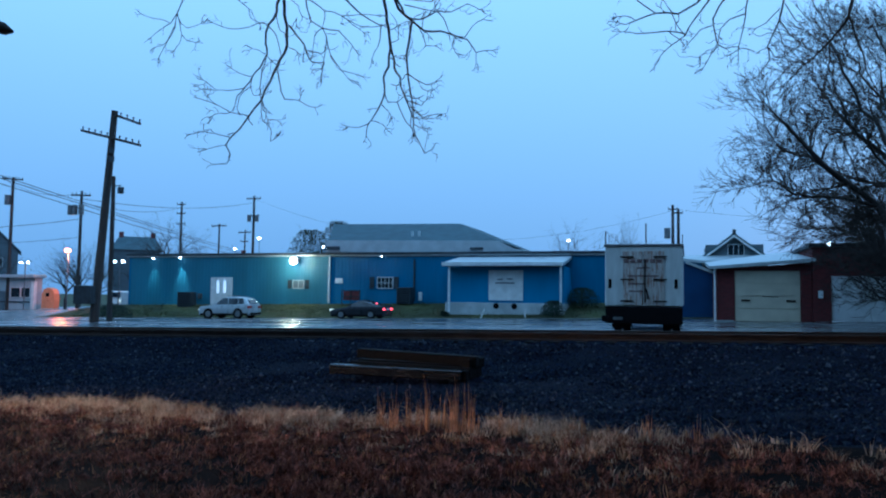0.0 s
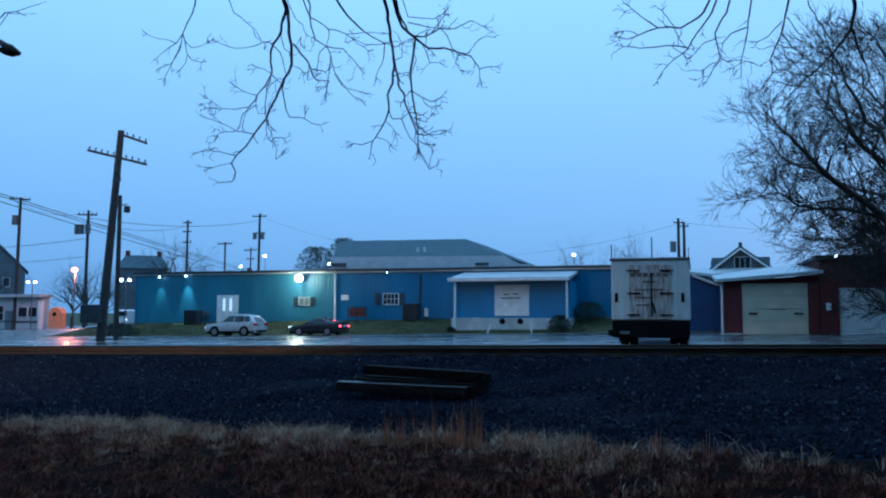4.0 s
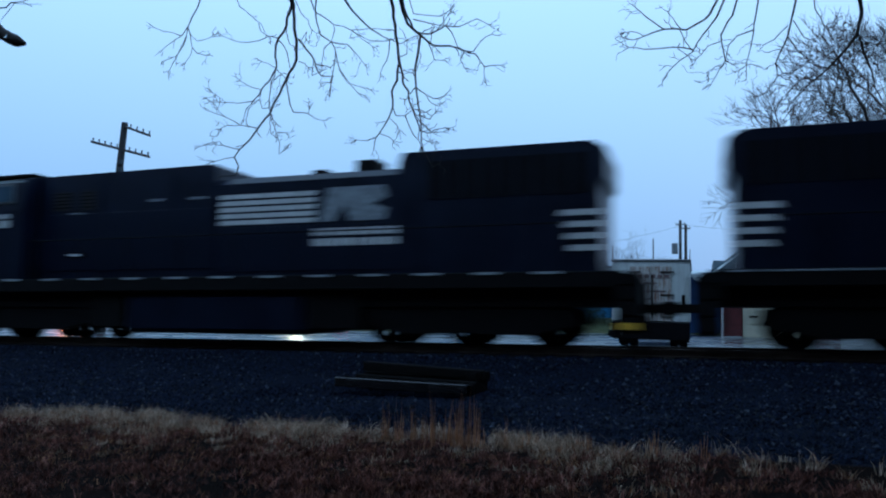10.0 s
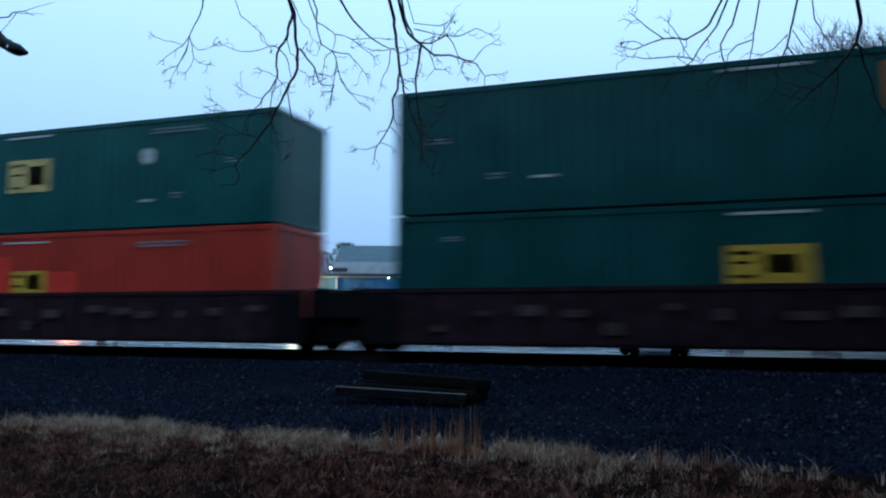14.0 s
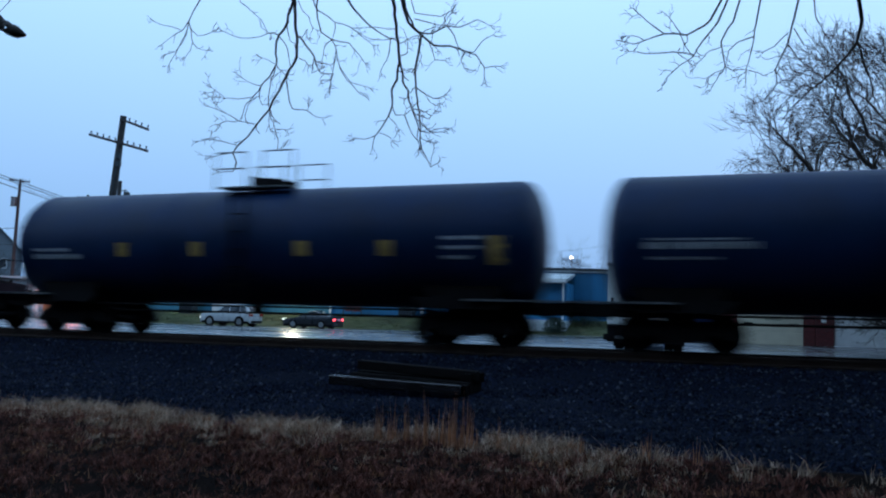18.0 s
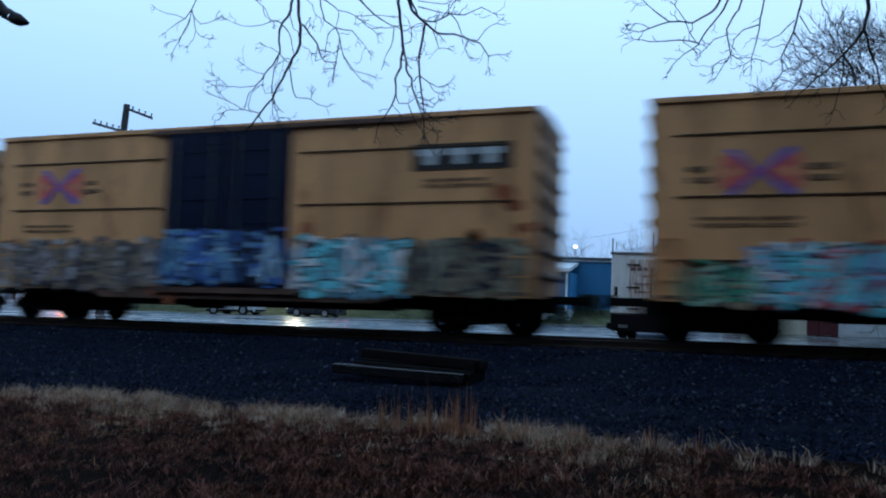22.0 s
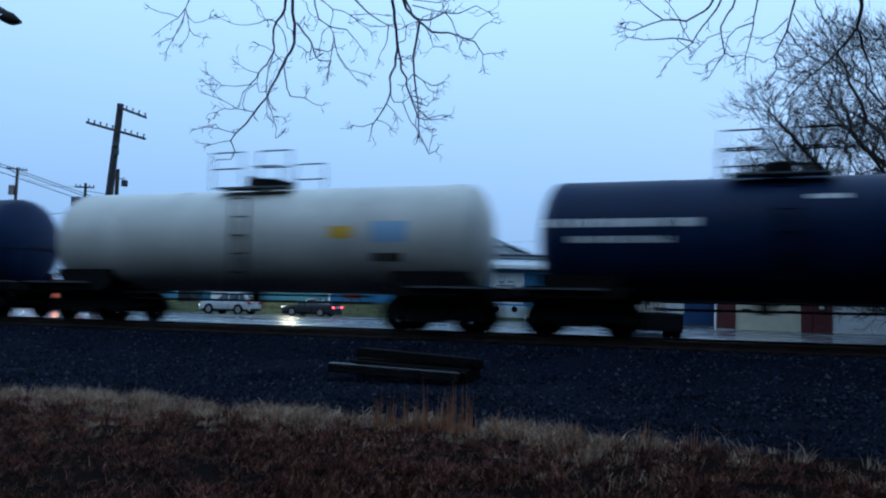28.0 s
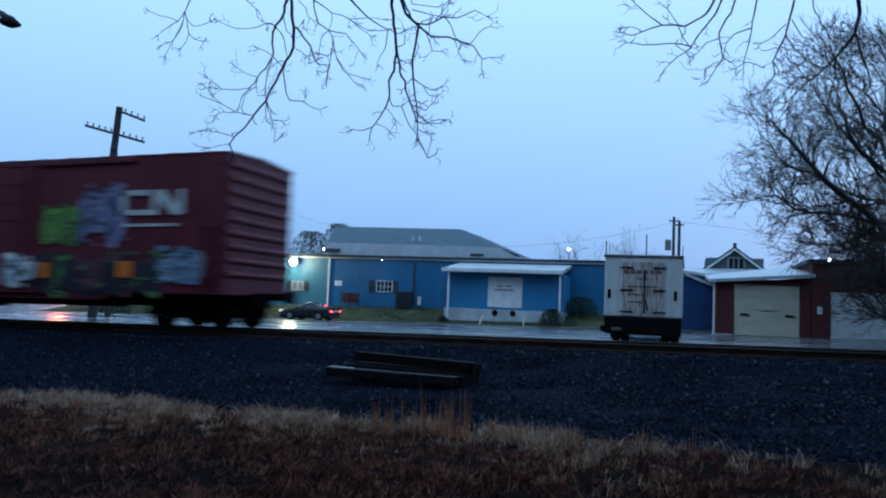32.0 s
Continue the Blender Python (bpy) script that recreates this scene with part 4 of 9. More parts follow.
# ---- diesel engine; it is drawn with its nose at x = 0 and may be turned about ----
def locomotive(place, flipped):
    L = 22.1
    c = car("locomotive", "black diesel freight locomotive with white stripes, " + ("running long hood first" if flipped else "leading the train"), "locomotive", place)

    def X(x):
        return L - x if flipped else x

    def bx(s, x0, x1, y0, y1, z0, z1, ch=0.0):
        a, b = sorted((X(x0), X(x1)))
        return s.box(a, b, y0, y1, z0, z1, ch)

    def outl(pts):
        return [(X(x), z) for x, z in pts]

    def S(x):
        return 26.9 - x if flipped else x

    part("frame", bx(bx(Shape(), 0.75, 21.2, -1.5, 1.5, 1.30, 1.66, 0.02), 1.0, 21.0, -1.2, 1.2, 0.9, 1.3), M["frame_black"], c)
    part("nose", Shape().extrude(outl([(0.95, 1.66), (0.93, 3.25), (1.25, 3.45), (2.25, 3.86), (2.25, 1.66)]), -1.05, 1.05), M["loco_black"], c, "blunt wide nose")
    s = Shape()
    rows = []
    for x, zt, zb in ((2.2, 3.8, 1.66), (2.45, 4.55, 1.66), (4.75, 4.62, 1.66)):
        rows.append([(X(x), y, z) for y, z in ((-1.5, zb), (-1.55, 3.6), (-1.5, zt - 0.12), (-1.1, zt), (1.1, zt), (1.5, zt - 0.12), (1.55, 3.6), (1.5, zb))])
    s.rings(rows)
    s.f += [tuple(range(8)), tuple(range(16, 24))]
    part("cab", s, M["loco_black"], c, "black cab with wide windows")
    part("cab_roof", bx(Shape(), 2.5, 4.7, -1.2, 1.2, 4.62, 4.72, 0.03), M["frame_black"], c)
    for y in (-1.563, 1.563):
        w = part("cab_window", bx(Shape(), 2.75, 4.45, y - 0.012, y + 0.012, 3.80, 4.36, 0.01), M["steel"], c)
        part("pane", bx(Shape(), 2.82, 3.58, y - 0.02, y + 0.02, 3.86, 4.30), M["cab_glass"], w)
        part("pane", bx(Shape(), 3.64, 4.38, y - 0.02, y + 0.02, 3.86, 4.30), M["cab_glass"], w)
    for y in (-0.6, 0.6):
        part("windscreen", Shape().extrude(outl([(2.20, 3.92), (2.38, 4.48), (2.36, 4.48), (2.18, 3.92)]), y - 0.42, y + 0.42), M["cab_glass"], c)
    part("number_board", bx(Shape(), 2.48, 2.62, -0.75, 0.75, 4.44, 4.66), M["decal_white"], c, "pale number board")
    hood = [(-0.95, 1.66), (-0.95, 4.1), (-0.75, 4.28), (0.75, 4.28), (0.95, 4.1), (0.95, 1.66)]
    a, b = sorted((X(10.5), X(16.0)))
    part("engine_hood", Shape().sweep(hood, a, b), M["loco_black"], c, "black engine hood with doors")
    part("equipment_hood", Shape().extrude(outl([(4.75, 1.66), (4.75, 4.62), (10.66, 4.66), (10.75, 4.60), (10.75, 1.66)]), -1.0, 1.0), M["loco_black"], c)
    part("radiator_hood", Shape().extrude(outl([(16.0, 1.66), (16.0, 4.28), (16.1, 4.55), (20.55, 4.55), (20.85, 4.38), (20.85, 3.75), (20.72, 3.6), (20.72, 1.66)]), -1.25, 1.25), M["loco_black"], c, "flared radiator housing")
    tall_door = Shape().box(0, 0.34, -1.03, -1.001, 1.9, 3.5, 0.008).mesh("hood_door", M["loco_black"])
    low_door = Shape().box(0, 0.34, -0.975, -0.951, 1.8, 2.95, 0.008).mesh("hood_door", M["loco_black"])
    for i in range(14):
        part("hood_door", tall_door, None, c, at=pose(min(X(5.1 + i * 0.4), X(5.44 + i * 0.4)), 0, 0))
    for i in range(13):
        part("hood_door", low_door, None, c, at=pose(min(X(10.8 + i * 0.4), X(11.14 + i * 0.4)), 0, 0))
    s = Shape()
    for i in range(9):
        bx(s, 16.8 + i * 0.42, 17.1 + i * 0.42, -1.275, -1.251, 3.4, 4.3)
    part("radiator_grille", s, M["frame_black"], c)
    for x, h, w in ((13.4, 0.2, 0.4), (14.75, 0.38, 0.6)):
        part("exhaust_stack", bx(Shape(), x - w / 2, x + w / 2, -0.35, 0.35, 4.26, 4.28 + h, 0.03), M["frame_black"], c)
    # white stripes
    for k in range(4):
        z = 2.12 + k * 0.26
        part("stripe", Shape().extrude(outl([(0.97, z), (1.86 - 0.08 * (3 - k), z), (1.9 - 0.08 * (3 - k), z + 0.13), (0.97, z + 0.13)]), -1.062, -1.054), M["stripe"], c, "white nose stripe")
        part("nose_stripe", bx(Shape(), 0.915, 0.93, -1.03, 1.03, z, z + 0.13), M["stripe"], c, "white nose stripe")
        part("stripe", Shape().extrude(outl([(19.8 + 0.06 * (3 - k), z), (20.72, z), (20.72, z + 0.13), (19.86 + 0.06 * (3 - k), z + 0.13)]), -1.262, -1.254), M["stripe"], c, "white tail stripe")
    for k in range(5):
        z = 3.02 + k * 0.17
        part("stripe", Shape().extrude(outl([(S(10.8), z), (S(13.6), z), (S(13.68), z + 0.115), (S(10.86), z + 0.115)]), -0.962, -0.954), M["stripe"], c, "long white hood stripe")
    s = Shape().extrude(outl([(S(13.75), 3.02), (S(14.15), 3.02), (S(14.45), 3.45), (S(14.6), 3.02), (S(15.5), 3.02), (S(15.6), 3.3), (S(15.2), 3.42), (S(15.6), 3.58), (S(15.5), 3.87), (S(14.0), 3.87)]), -0.964, -0.954)
    part("emblem", s, M["stripe"] if flipped else M["stencil_pale"], c, "plain white emblem shape")
    for z in (2.50, 2.76):
        a, b = sorted((X(S(13.6)), X(S(15.9))))
        bars(c, a, b, z - 0.09, z + 0.09, -0.976, M["stripe"])
    a, b = sorted((X(2.75), X(4.3)))
    bars(c, a, b, 3.12, 3.32, -1.552, M["decal_white"])
    bars(c, a, b, 3.38, 3.50, -1.556, M["decal_white"])
    for x0, x1, z in ((6.3, 6.75, 3.92), (8.6, 9.05, 3.78), (5.9, 6.4, 3.5), (9.9, 10.4, 3.78)):
        a, b = sorted((X(x0), X(x1)))
        bars(c, a, b, z - 0.035, z + 0.035, -1.002, M["stencil_pale"])
    for x0, x1 in ((5.3, 5.95), (6.3, 6.75)):
        v = part("vent", bx(Shape(), x0, x1, -1.02, -1.001, 3.62, 4.14), M["vent_grey"], c, "brownish intake vent")
        for k in range(5):
            part("slat", bx(Shape(), x0 + 0.03, x1 - 0.03, -1.034, -1.021, 3.67 + 0.1 * k, 3.71 + 0.1 * k), M["frame_black"], v)
    for y in (-1.52, 1.508):
        part("visor", bx(Shape(), 2.55, 4.7, y, y + 0.012, 4.40, 4.46), M["pale_wall"], c, "pale rain gutter over the cab windows")
    part("cab_seam", bx(Shape(), 4.76, 4.80, -1.04, 1.04, 1.7, 4.5), M["frame_black"], c)
    for x in (7.0, 9.4, 16.2, 18.9):
        part("hood_rib", bx(Shape(), x, x + 0.06, -1.03 if x < 12 else -1.27, -1.0 if x < 12 else -1.25, 1.8, 4.4), M["loco_black"], c)
    for x in (17.0, 18.4, 19.8):
        part("radiator_fan", Shape().tube((X(x), 0, 4.55), (X(x), 0, 4.62), 0.55, n=18), M["frame_black"], c, "round roof fan cover")
    part("horn", bx(Shape(), 5.4, 5.9, -0.25, 0.25, 4.66, 4.80, 0.03), M["frame_black"], c)
    part("antenna_dome", bx(Shape(), 3.0, 3.3, -0.3, 0.3, 4.70, 4.82, 0.04), M["frame_black"], c)
    # a glint beside the walkway, painted as a small white patch
    if not flipped:
        part("side_plate", Shape().box(6.45, 6.83, -1.545, -1.53, 2.26, 2.32), M["white"], c, "white patch standing in for a glint by the walkway")
        part("plate_bracket", Shape().box(6.42, 6.86, -1.53, -1.44, 2.22, 2.36), M["frame_black"], c)
    # walkway edge, handrails, steps
    if flipped:
        part("sill_stripe", bx(Shape(), 1.2, 20.9, -1.515, -1.502, 1.60, 1.635), M["stencil_pale"], c, "thin pale line on the walkway edge")
    for i in range(0 if flipped else 14):
        part("sill_stripe", bx(Shape(), 1.35 + i * 1.38, 1.95 + i * 1.38, -1.515, -1.502, 1.61, 1.66), M["pale_wall"], c, "white dash on the walkway edge")
    s = Shape()
    for i in range(10):
        x = 5.0 + i * 1.66
        s.tube((X(x), -1.46, 1.66), (X(x), -1.46, 2.72), 0.018, n=5)
    s.tube((X(5.0), -1.46, 2.72), (X(20.0), -1.46, 2.72), 0.018, n=5)
    part("handrail", s, M["frame_black"], c)
    for xe in (0.55, 21.3):
        for y in (-1.35, 1.35):
            o = 1.53 if y > 0 else -1.53
            sp = part("step_side", bx(Shape(), xe - 0.28, xe + 0.28, o - 0.02, o + 0.02, 0.3, 1.5), M["frame_black"], c)
            for k in range(4):
                part("step", bx(Shape(), xe - 0.25, xe + 0.25, y - 0.2, y + 0.2, 0.35 + k * 0.33, 0.39 + k * 0.33), M["frame_black"], sp)
        if flipped:
            continue
        # amber light is put into the leading step edge as glow; rear edge is paint
        part("step_edge", bx(Shape(), xe - 0.25, xe + 0.2, -1.565, -1.552, 0.42, 0.56), M["amber"] if xe < 1 and not flipped else M["decal_yellow"], c, "yellow step edge, the leading one given an amber glow")
    part("plow", Shape().extrude(outl([(0.05, 0.12), (0.45, 0.95), (0.75, 0.95), (0.75, 0.12)]), -1.45, 1.45), M["frame_black"], c, "steel plow")
    part("rear_plate", bx(Shape(), 21.2, 21.5, -1.4, 1.4, 0.7, 1.6), M["frame_black"], c)
    for y in (-0.95, 0.95):
        part("ditch_light", Shape().tube((X(0.7), y, 1.45), (X(0.8), y, 1.45), 0.12, n=12), M["headlight"], c, "small front light")
    for y in (-1.3, 1.3):
        part("front_handrail", Shape().tube((X(0.45), y, 1.5), (X(0.45), y, 2.7), 0.02).tube((X(0.45), y, 2.3), (X(0.45), y * 0.4, 2.3), 0.02), M["frame_black"], c)
    part("air_box", bx(Shape(), 7.0, 8.16, -1.3, 1.3, 0.34, 1.25, 0.04), M["frame_black"], c)
    part("air_box", bx(Shape(), 13.64, 15.1, -1.3, 1.3, 0.34, 1.25, 0.04), M["frame_black"], c)
    part("fuel_tank", bx(Shape(), 8.2, 13.6, -1.35, 1.35, 0.22, 1.25, 0.12), M["loco_black"], c, "black fuel tank")
    part("air_tank", Shape().tube((X(8.3), -1.25, 1.42), (X(13.5), -1.25, 1.42), 0.16, n=10), M["frame_black"], c)
    for xb in (4.4, 17.6):
        s = Shape()
        for y in (-1.05, 1.05):
            s.extrude([(-2.6, 0.5), (-2.5, 0.85), (-1.2, 0.95), (0, 0.9), (1.2, 0.95), (2.5, 0.85), (2.6, 0.5), (1.5, 0.26), (0, 0.3), (-1.5, 0.26)], y - 0.09, y + 0.09)
        s.box(-2.2, 2.2, -0.7, 0.7, 0.55, 0.95)
        b = part("bogie", s, M["frame_black"], c, "six-wheel bogie", pose(X(xb), 0, 0))
        for dx in (-1.98, 0.0, 1.98):
            w = part("wheelset", LOCO_WHEEL, None, b, "", pose(dx, 0, 0.53))
            WHEELS.append((w, place + X(xb), dx, 0.53))
    coupler(c, min(X(-0.35), X(0.3)), max(X(-0.35), X(0.3)), 0.87)
    coupler(c, min(X(21.4), X(22.2)), max(X(21.4), X(22.2)), 0.87)
    return c


# ---- stacked containers in an articulated well car ----
def container(c, z0, mat, label):
    """A 53-foot box: posts, rails and shallow ribs on the side; it is fixed to its well."""
    L, h = 16.1, 2.94
    front = [(-0.15, -1.262)]
    for i in range(51):
        x = 0.35 + i * 0.3
        front += [(x, -1.262), (x + 0.04, -1.29), (x + 0.17, -1.29), (x + 0.21, -1.262)]
    front.append((L - 0.05, -1.262))
    s = Shape().rise(front + [(x, -y) for x, y in reversed(front)], z0 + 0.05, z0 + h - 0.04)
    k = part("container", s, mat, c, label)
    s = Shape()
    for y in (-1.3, 1.24):
        s.box(-0.2, L, y, y + 0.06, z0, z0 + 0.17)
        s.box(-0.2, L, y, y + 0.06, z0 + h - 0.12, z0 + h)
        for x in (-0.2, 1.95, L - 2.1, L - 0.16):
            s.box(x, x + 0.16, y - 0.003, y + 0.063, z0 + 0.16, z0 + h - 0.11)
    for x in (-0.2, L - 0.08):
        for z in (z0, z0 + h - 0.12):
            s.box(x, x + 0.08, -1.24, 1.24, z, z + 0.12)
    part("corner_frame", s, mat, k)
    for y in (-0.85, -0.35, 0.35, 0.85):
        part("door_bar", Shape().tube((L + 0.02, y, z0 + 0.1), (L + 0.02, y, z0 + h - 0.1), 0.025, n=6), M["steel"], k)
    return k


def well_car(place, top, bottom, decals, first, last, seed):
    labels = {"faded_green": "faded green corrugated freight container", "green_box": "dark green corrugated freight container", "red_box": "orange red corrugated freight container"}
    c = car("well_car", "maroon well car with two stacked " + ("green containers" if bottom == "green_box" else "containers, green over red"), "freight car", place)
    x0, x1 = (-2.6 if first else -1.55), (18.7 if last else 17.6)
    s = Shape().sweep([(-1.47, 0.22), (1.47, 0.22), (1.47, 1.5), (1.38, 1.5), (1.38, 0.32), (-1.38, 0.32), (-1.38, 1.5), (-1.47, 1.5)], -0.9, 17.0)
    part("well", s, M["well_brown"], c, "dark maroon steel well")
    for y in (-1.5, 1.36):
        part("top_chord", Shape().box(-0.9, 17.0, y, y + 0.14, 1.42, 1.52), M["well_brown"], c)
        part("bottom_chord", Shape().box(-0.9, 17.0, y, y + 0.14, 0.28, 0.40), M["well_brown"], c)
    rib = Shape().box(-0.06, 0.06, -1.53, -1.36, 0.36, 1.46).mesh("well_rib", M["well_brown"])
    for i in range(12):
        part("well_rib", rib, None, c, "", pose(0.2 + i * 1.42, 0, 0))
    part("end_platform", Shape().extrude([(x0, 1.05), (x0, 1.35), (-1.2, 1.52), (-0.9, 1.52), (-0.9, 0.5), (-1.2, 0.95)], -0.9, 0.9), M["well_brown"], c)
    part("end_platform", Shape().extrude([(17.0, 0.5), (17.0, 1.52), (17.3, 1.52), (x1, 1.35), (x1, 1.05), (17.3, 0.95)], -0.9, 0.9), M["well_brown"], c)
    part("walkway", Shape().box(x0 + 0.1, -0.95, -1.3, 1.3, 1.53, 1.56), M["steel"], c)
    part("walkway", Shape().box(17.05, x1 - 0.1, -1.3, 1.3, 1.53, 1.56), M["steel"], c)
    for xa, xb in ((-0.95, -0.1), (16.2, 17.05)):
        part("end_skirt", Shape().box(xa, xb, -1.56, -1.54, 0.25, 1.35), M["frame_black"], c, "black plate at the end of the well")
    if not last:
        part("articulation", Shape().box(17.02, 18.55, -1.25, 1.25, 0.8, 1.5, 0.05), M["frame_black"], c, "dark articulated joint over the bogie")
    r = random.Random(seed)
    for i in range(15):
        x, z = 0.6 + i * 1.07 + r.uniform(-0.25, 0.25), r.choice((0.62, 0.9, 0.95, 1.0, 1.08))
        decal(c, "side_plate", x, x + r.uniform(0.2, 0.62), z - r.uniform(0.05, 0.13), z + r.uniform(0.05, 0.14), -1.535, M["stencil_plate"], "grimy reddish stencil plate")
    for zz, mat in ((0.34 - 0.08, bottom), (3.26, top)):
        container(c, zz, M[mat], labels[mat])
    for d in decals:
        if d[4] == "sticker":
            cx, cz, q = 0.5 * (d[0] + d[1]), 0.5 * (d[2] + d[3]), d[3] - d[2]
            ring = [(cx + q * (0.62 if k % 2 else 0.48) * math.cos(0.3926 * k), cz + q * (0.62 if k % 2 else 0.48) * math.sin(0.3926 * k)) for k in range(16)]
            part("sticker", Shape().extrude(ring, -1.308, -1.302), M["decal_white"], c, "round white scalloped sticker")
        elif d[4] == "decal_white" and d[3] - d[2] > 0.1:
            bars(c, *d[:4], -1.302, M["stencil_pale"], 2)
        else:
            decal(c, "decal", *d[:4], -1.302, M[d[4]], d[5] if len(d) > 5 else "")
    bogie(c, place, -1.5 if first else -1.72) if first else None
    bogie(c, place, 17.6)
    if first:
        coupler(c, -3.6, -2.5)
    if last:
        coupler(c, 18.6, 19.6)
    return c


def emblem_set(x, z, w=1.55, h=0.95, base="decal_yellow"):
    """A yellow plate with a blue field and black bars."""
    return [(x, x + w, z, z + h, base, "yellow plate with a blue emblem"), (x + 0.1, x + 0.55, z + h - 0.2, z + h - 0.12, "decal_dark"),
            (x + 0.12, x + 0.5, z + h * 0.5, z + h * 0.58, "decal_dark"), (x + 0.1, x + 0.55, z + 0.1, z + 0.18, "decal_dark"),
            (x + 0.72, x + 1.35, z + 0.2, z + h - 0.2, "decal_blue")]


small = [(7.1, 8.75, 5.98, 6.04, "decal_white"), (0.6, 1.1, 4.9, 5.02, "decal_white"), (2.1, 2.45, 4.0, 4.14, "decal_white"), (3.1, 3.6, 3.97, 4.03, "decal_white"),
         (11.9, 12.3, 3.93, 4.0, "decal_white"), (12.9, 13.3, 4.0, 4.15, "decal_white"), (14.6, 15.0, 4.85, 4.98, "decal_white"), (12.2, 13.9, 5.78, 5.92, "decal_white")]

# ---- boxcars ----
def boxcar(place, kind, marks, tags):
    yellow = kind == "yellow"
    paint, H, hw = (M["yellow_box"], 5.05, 1.6) if yellow else (M["cn_red"], 4.45, 1.58)
    c = car("boxcar", ("yellow boxcar with navy double doors and spray paint" if yellow else "oxide red boxcar with white emblem and spray paint"), "freight car", place)
    L = 15.4
    part("body", Shape().box(0.0, L, -hw, hw, 0.88, H), paint, c, "faded steel side panels")
    peak = 0.16 if yellow else 0.14
    part("roof", Shape().sweep([(-hw - 0.02, H), (-hw - 0.02, H + 0.05), (0, H + peak), (hw + 0.02, H + 0.05), (hw + 0.02, H)], -0.05, L + 0.05), M["steel"] if yellow else paint, c, "ribbed metal roof")
    if yellow:
        part("top_plate", Shape().box(0.0, L, -hw - 0.05, -hw - 0.021, H - 0.06, H + 0.05), paint, c, "faded yellow roof edge")
    rib = Shape().sweep([(-hw, H + 0.05), (-hw, H + 0.08), (0, H + peak + 0.04), (hw, H + 0.08), (hw, H + 0.05), (0, H + peak)], 0, 0.07).mesh("roof_rib", M["steel"] if yellow else paint)
    for i in range(14):
        part("roof_rib", rib, None, c, "", pose(0.6 + i * 1.09, 0, 0))
    if yellow:
        for z in (1.72, 3.02, 4.3):
            for a, b in ((0.5, 5.55), (9.55, 14.85)):
                part("side_seam", Shape().box(a, b, -hw - 0.035, -hw - 0.001, z - 0.014, z + 0.014), M["seam"], c, "dark pressed seam line")
    else:
        rib = Shape().box(-0.02, 0.02, -hw - 0.02, -hw - 0.001, 1.0, H - 0.1).mesh("side_rib", paint)
        for i in range(28):
            x = 0.3 + i * 0.55
            if not 5.4 < x < 9.3:
                part("side_rib", rib, None, c, "", pose(x, 0, 0))
    # yellow ends get the darker colour that stands for their shade
    end_paint = M["shade_toned_end"] if yellow else paint
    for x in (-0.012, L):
        part("end_panel", Shape().box(x, x + 0.012, -hw + 0.01, hw - 0.01, 0.9, H - 0.02), end_paint, c, "end wall, darkened for shade on yellow cars")
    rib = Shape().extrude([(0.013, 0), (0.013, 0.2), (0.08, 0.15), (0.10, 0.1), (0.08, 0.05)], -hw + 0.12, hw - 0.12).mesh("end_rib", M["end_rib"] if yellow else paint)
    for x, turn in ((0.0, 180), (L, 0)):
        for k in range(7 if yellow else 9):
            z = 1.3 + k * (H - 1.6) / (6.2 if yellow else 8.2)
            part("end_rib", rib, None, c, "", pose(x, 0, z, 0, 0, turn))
    for x in (0.0, L - 0.1):
        for y in (-hw - 0.012, hw - 0.09):
            part("corner_post", Shape().box(x, x + 0.1, y, y + 0.1, 0.9, H), paint, c)
    door_mat = M["navy_door"] if yellow else paint
    for a, b in ((5.7, 7.48), (7.52, 9.3)):
        d = part("door", Shape().box(a, b, -hw - 0.07, -hw - 0.001, 1.0, H - 0.1, 0.015), door_mat, c, "navy plug door" if yellow else "red plug door")
        for k in range(6):
            z = 1.35 + k * (H - 2.0) / 5
            part("door_rib", Shape().box(a + 0.1, b - 0.1, -hw - 0.085, -hw - 0.071, z, z + 0.05), door_mat, d)
        for x in (a + 0.35, b - 0.35):
            part("lock_rod", Shape().tube((x, -hw - 0.11, 1.1), (x, -hw - 0.11, H - 0.25), 0.02, n=5), M["steel"] if yellow else paint, d)
    part("door_track", Shape().box(5.2, 12.6, -hw - 0.09, -hw - 0.051, H - 0.13, H - 0.02), M["sill_brown"] if yellow else paint, c)
    part("door_sill", Shape().box(5.4, 9.6, -hw - 0.1, -hw - 0.001, 0.84, 0.98), M["sill_brown"] if yellow else paint, c)
    part("side_sill", Shape().extrude([(0.0, 0.9), (3.1, 0.9), (3.8, 0.68), (11.6, 0.68), (12.3, 0.9), (L, 0.9), (L, 1.0), (0, 1.0)], -hw - 0.005, -hw + 0.08), M["sill_brown"] if yellow else paint, c)
    part("underframe", Shape().box(-0.3, L + 0.3, -0.35, 0.35, 0.55, 0.92), M["frame_black"], c)
    s = Shape().tube((3.4, -0.9, 0.55), (12.0, -0.9, 0.55), 0.04).tube((3.4, 0.9, 0.6), (12.0, 0.9, 0.6), 0.03)
    s.tube((5.0, 0.5, 0.62), (6.2, 0.5, 0.62), 0.2)
    part("brake_gear", s, M["frame_black"], c)
    for x in (0.12, L - 0.58):
        ladder(c, x, -hw, 0.9, 2.2 if yellow else 2.6, 0.46, paint)
    for x in (1.35, 13.95):
        bogie(c, place, x)
    coupler(c, -1.0, 0.0)
    coupler(c, L, L + 1.0)
    y = -hw - (0.012 if yellow else 0.040)
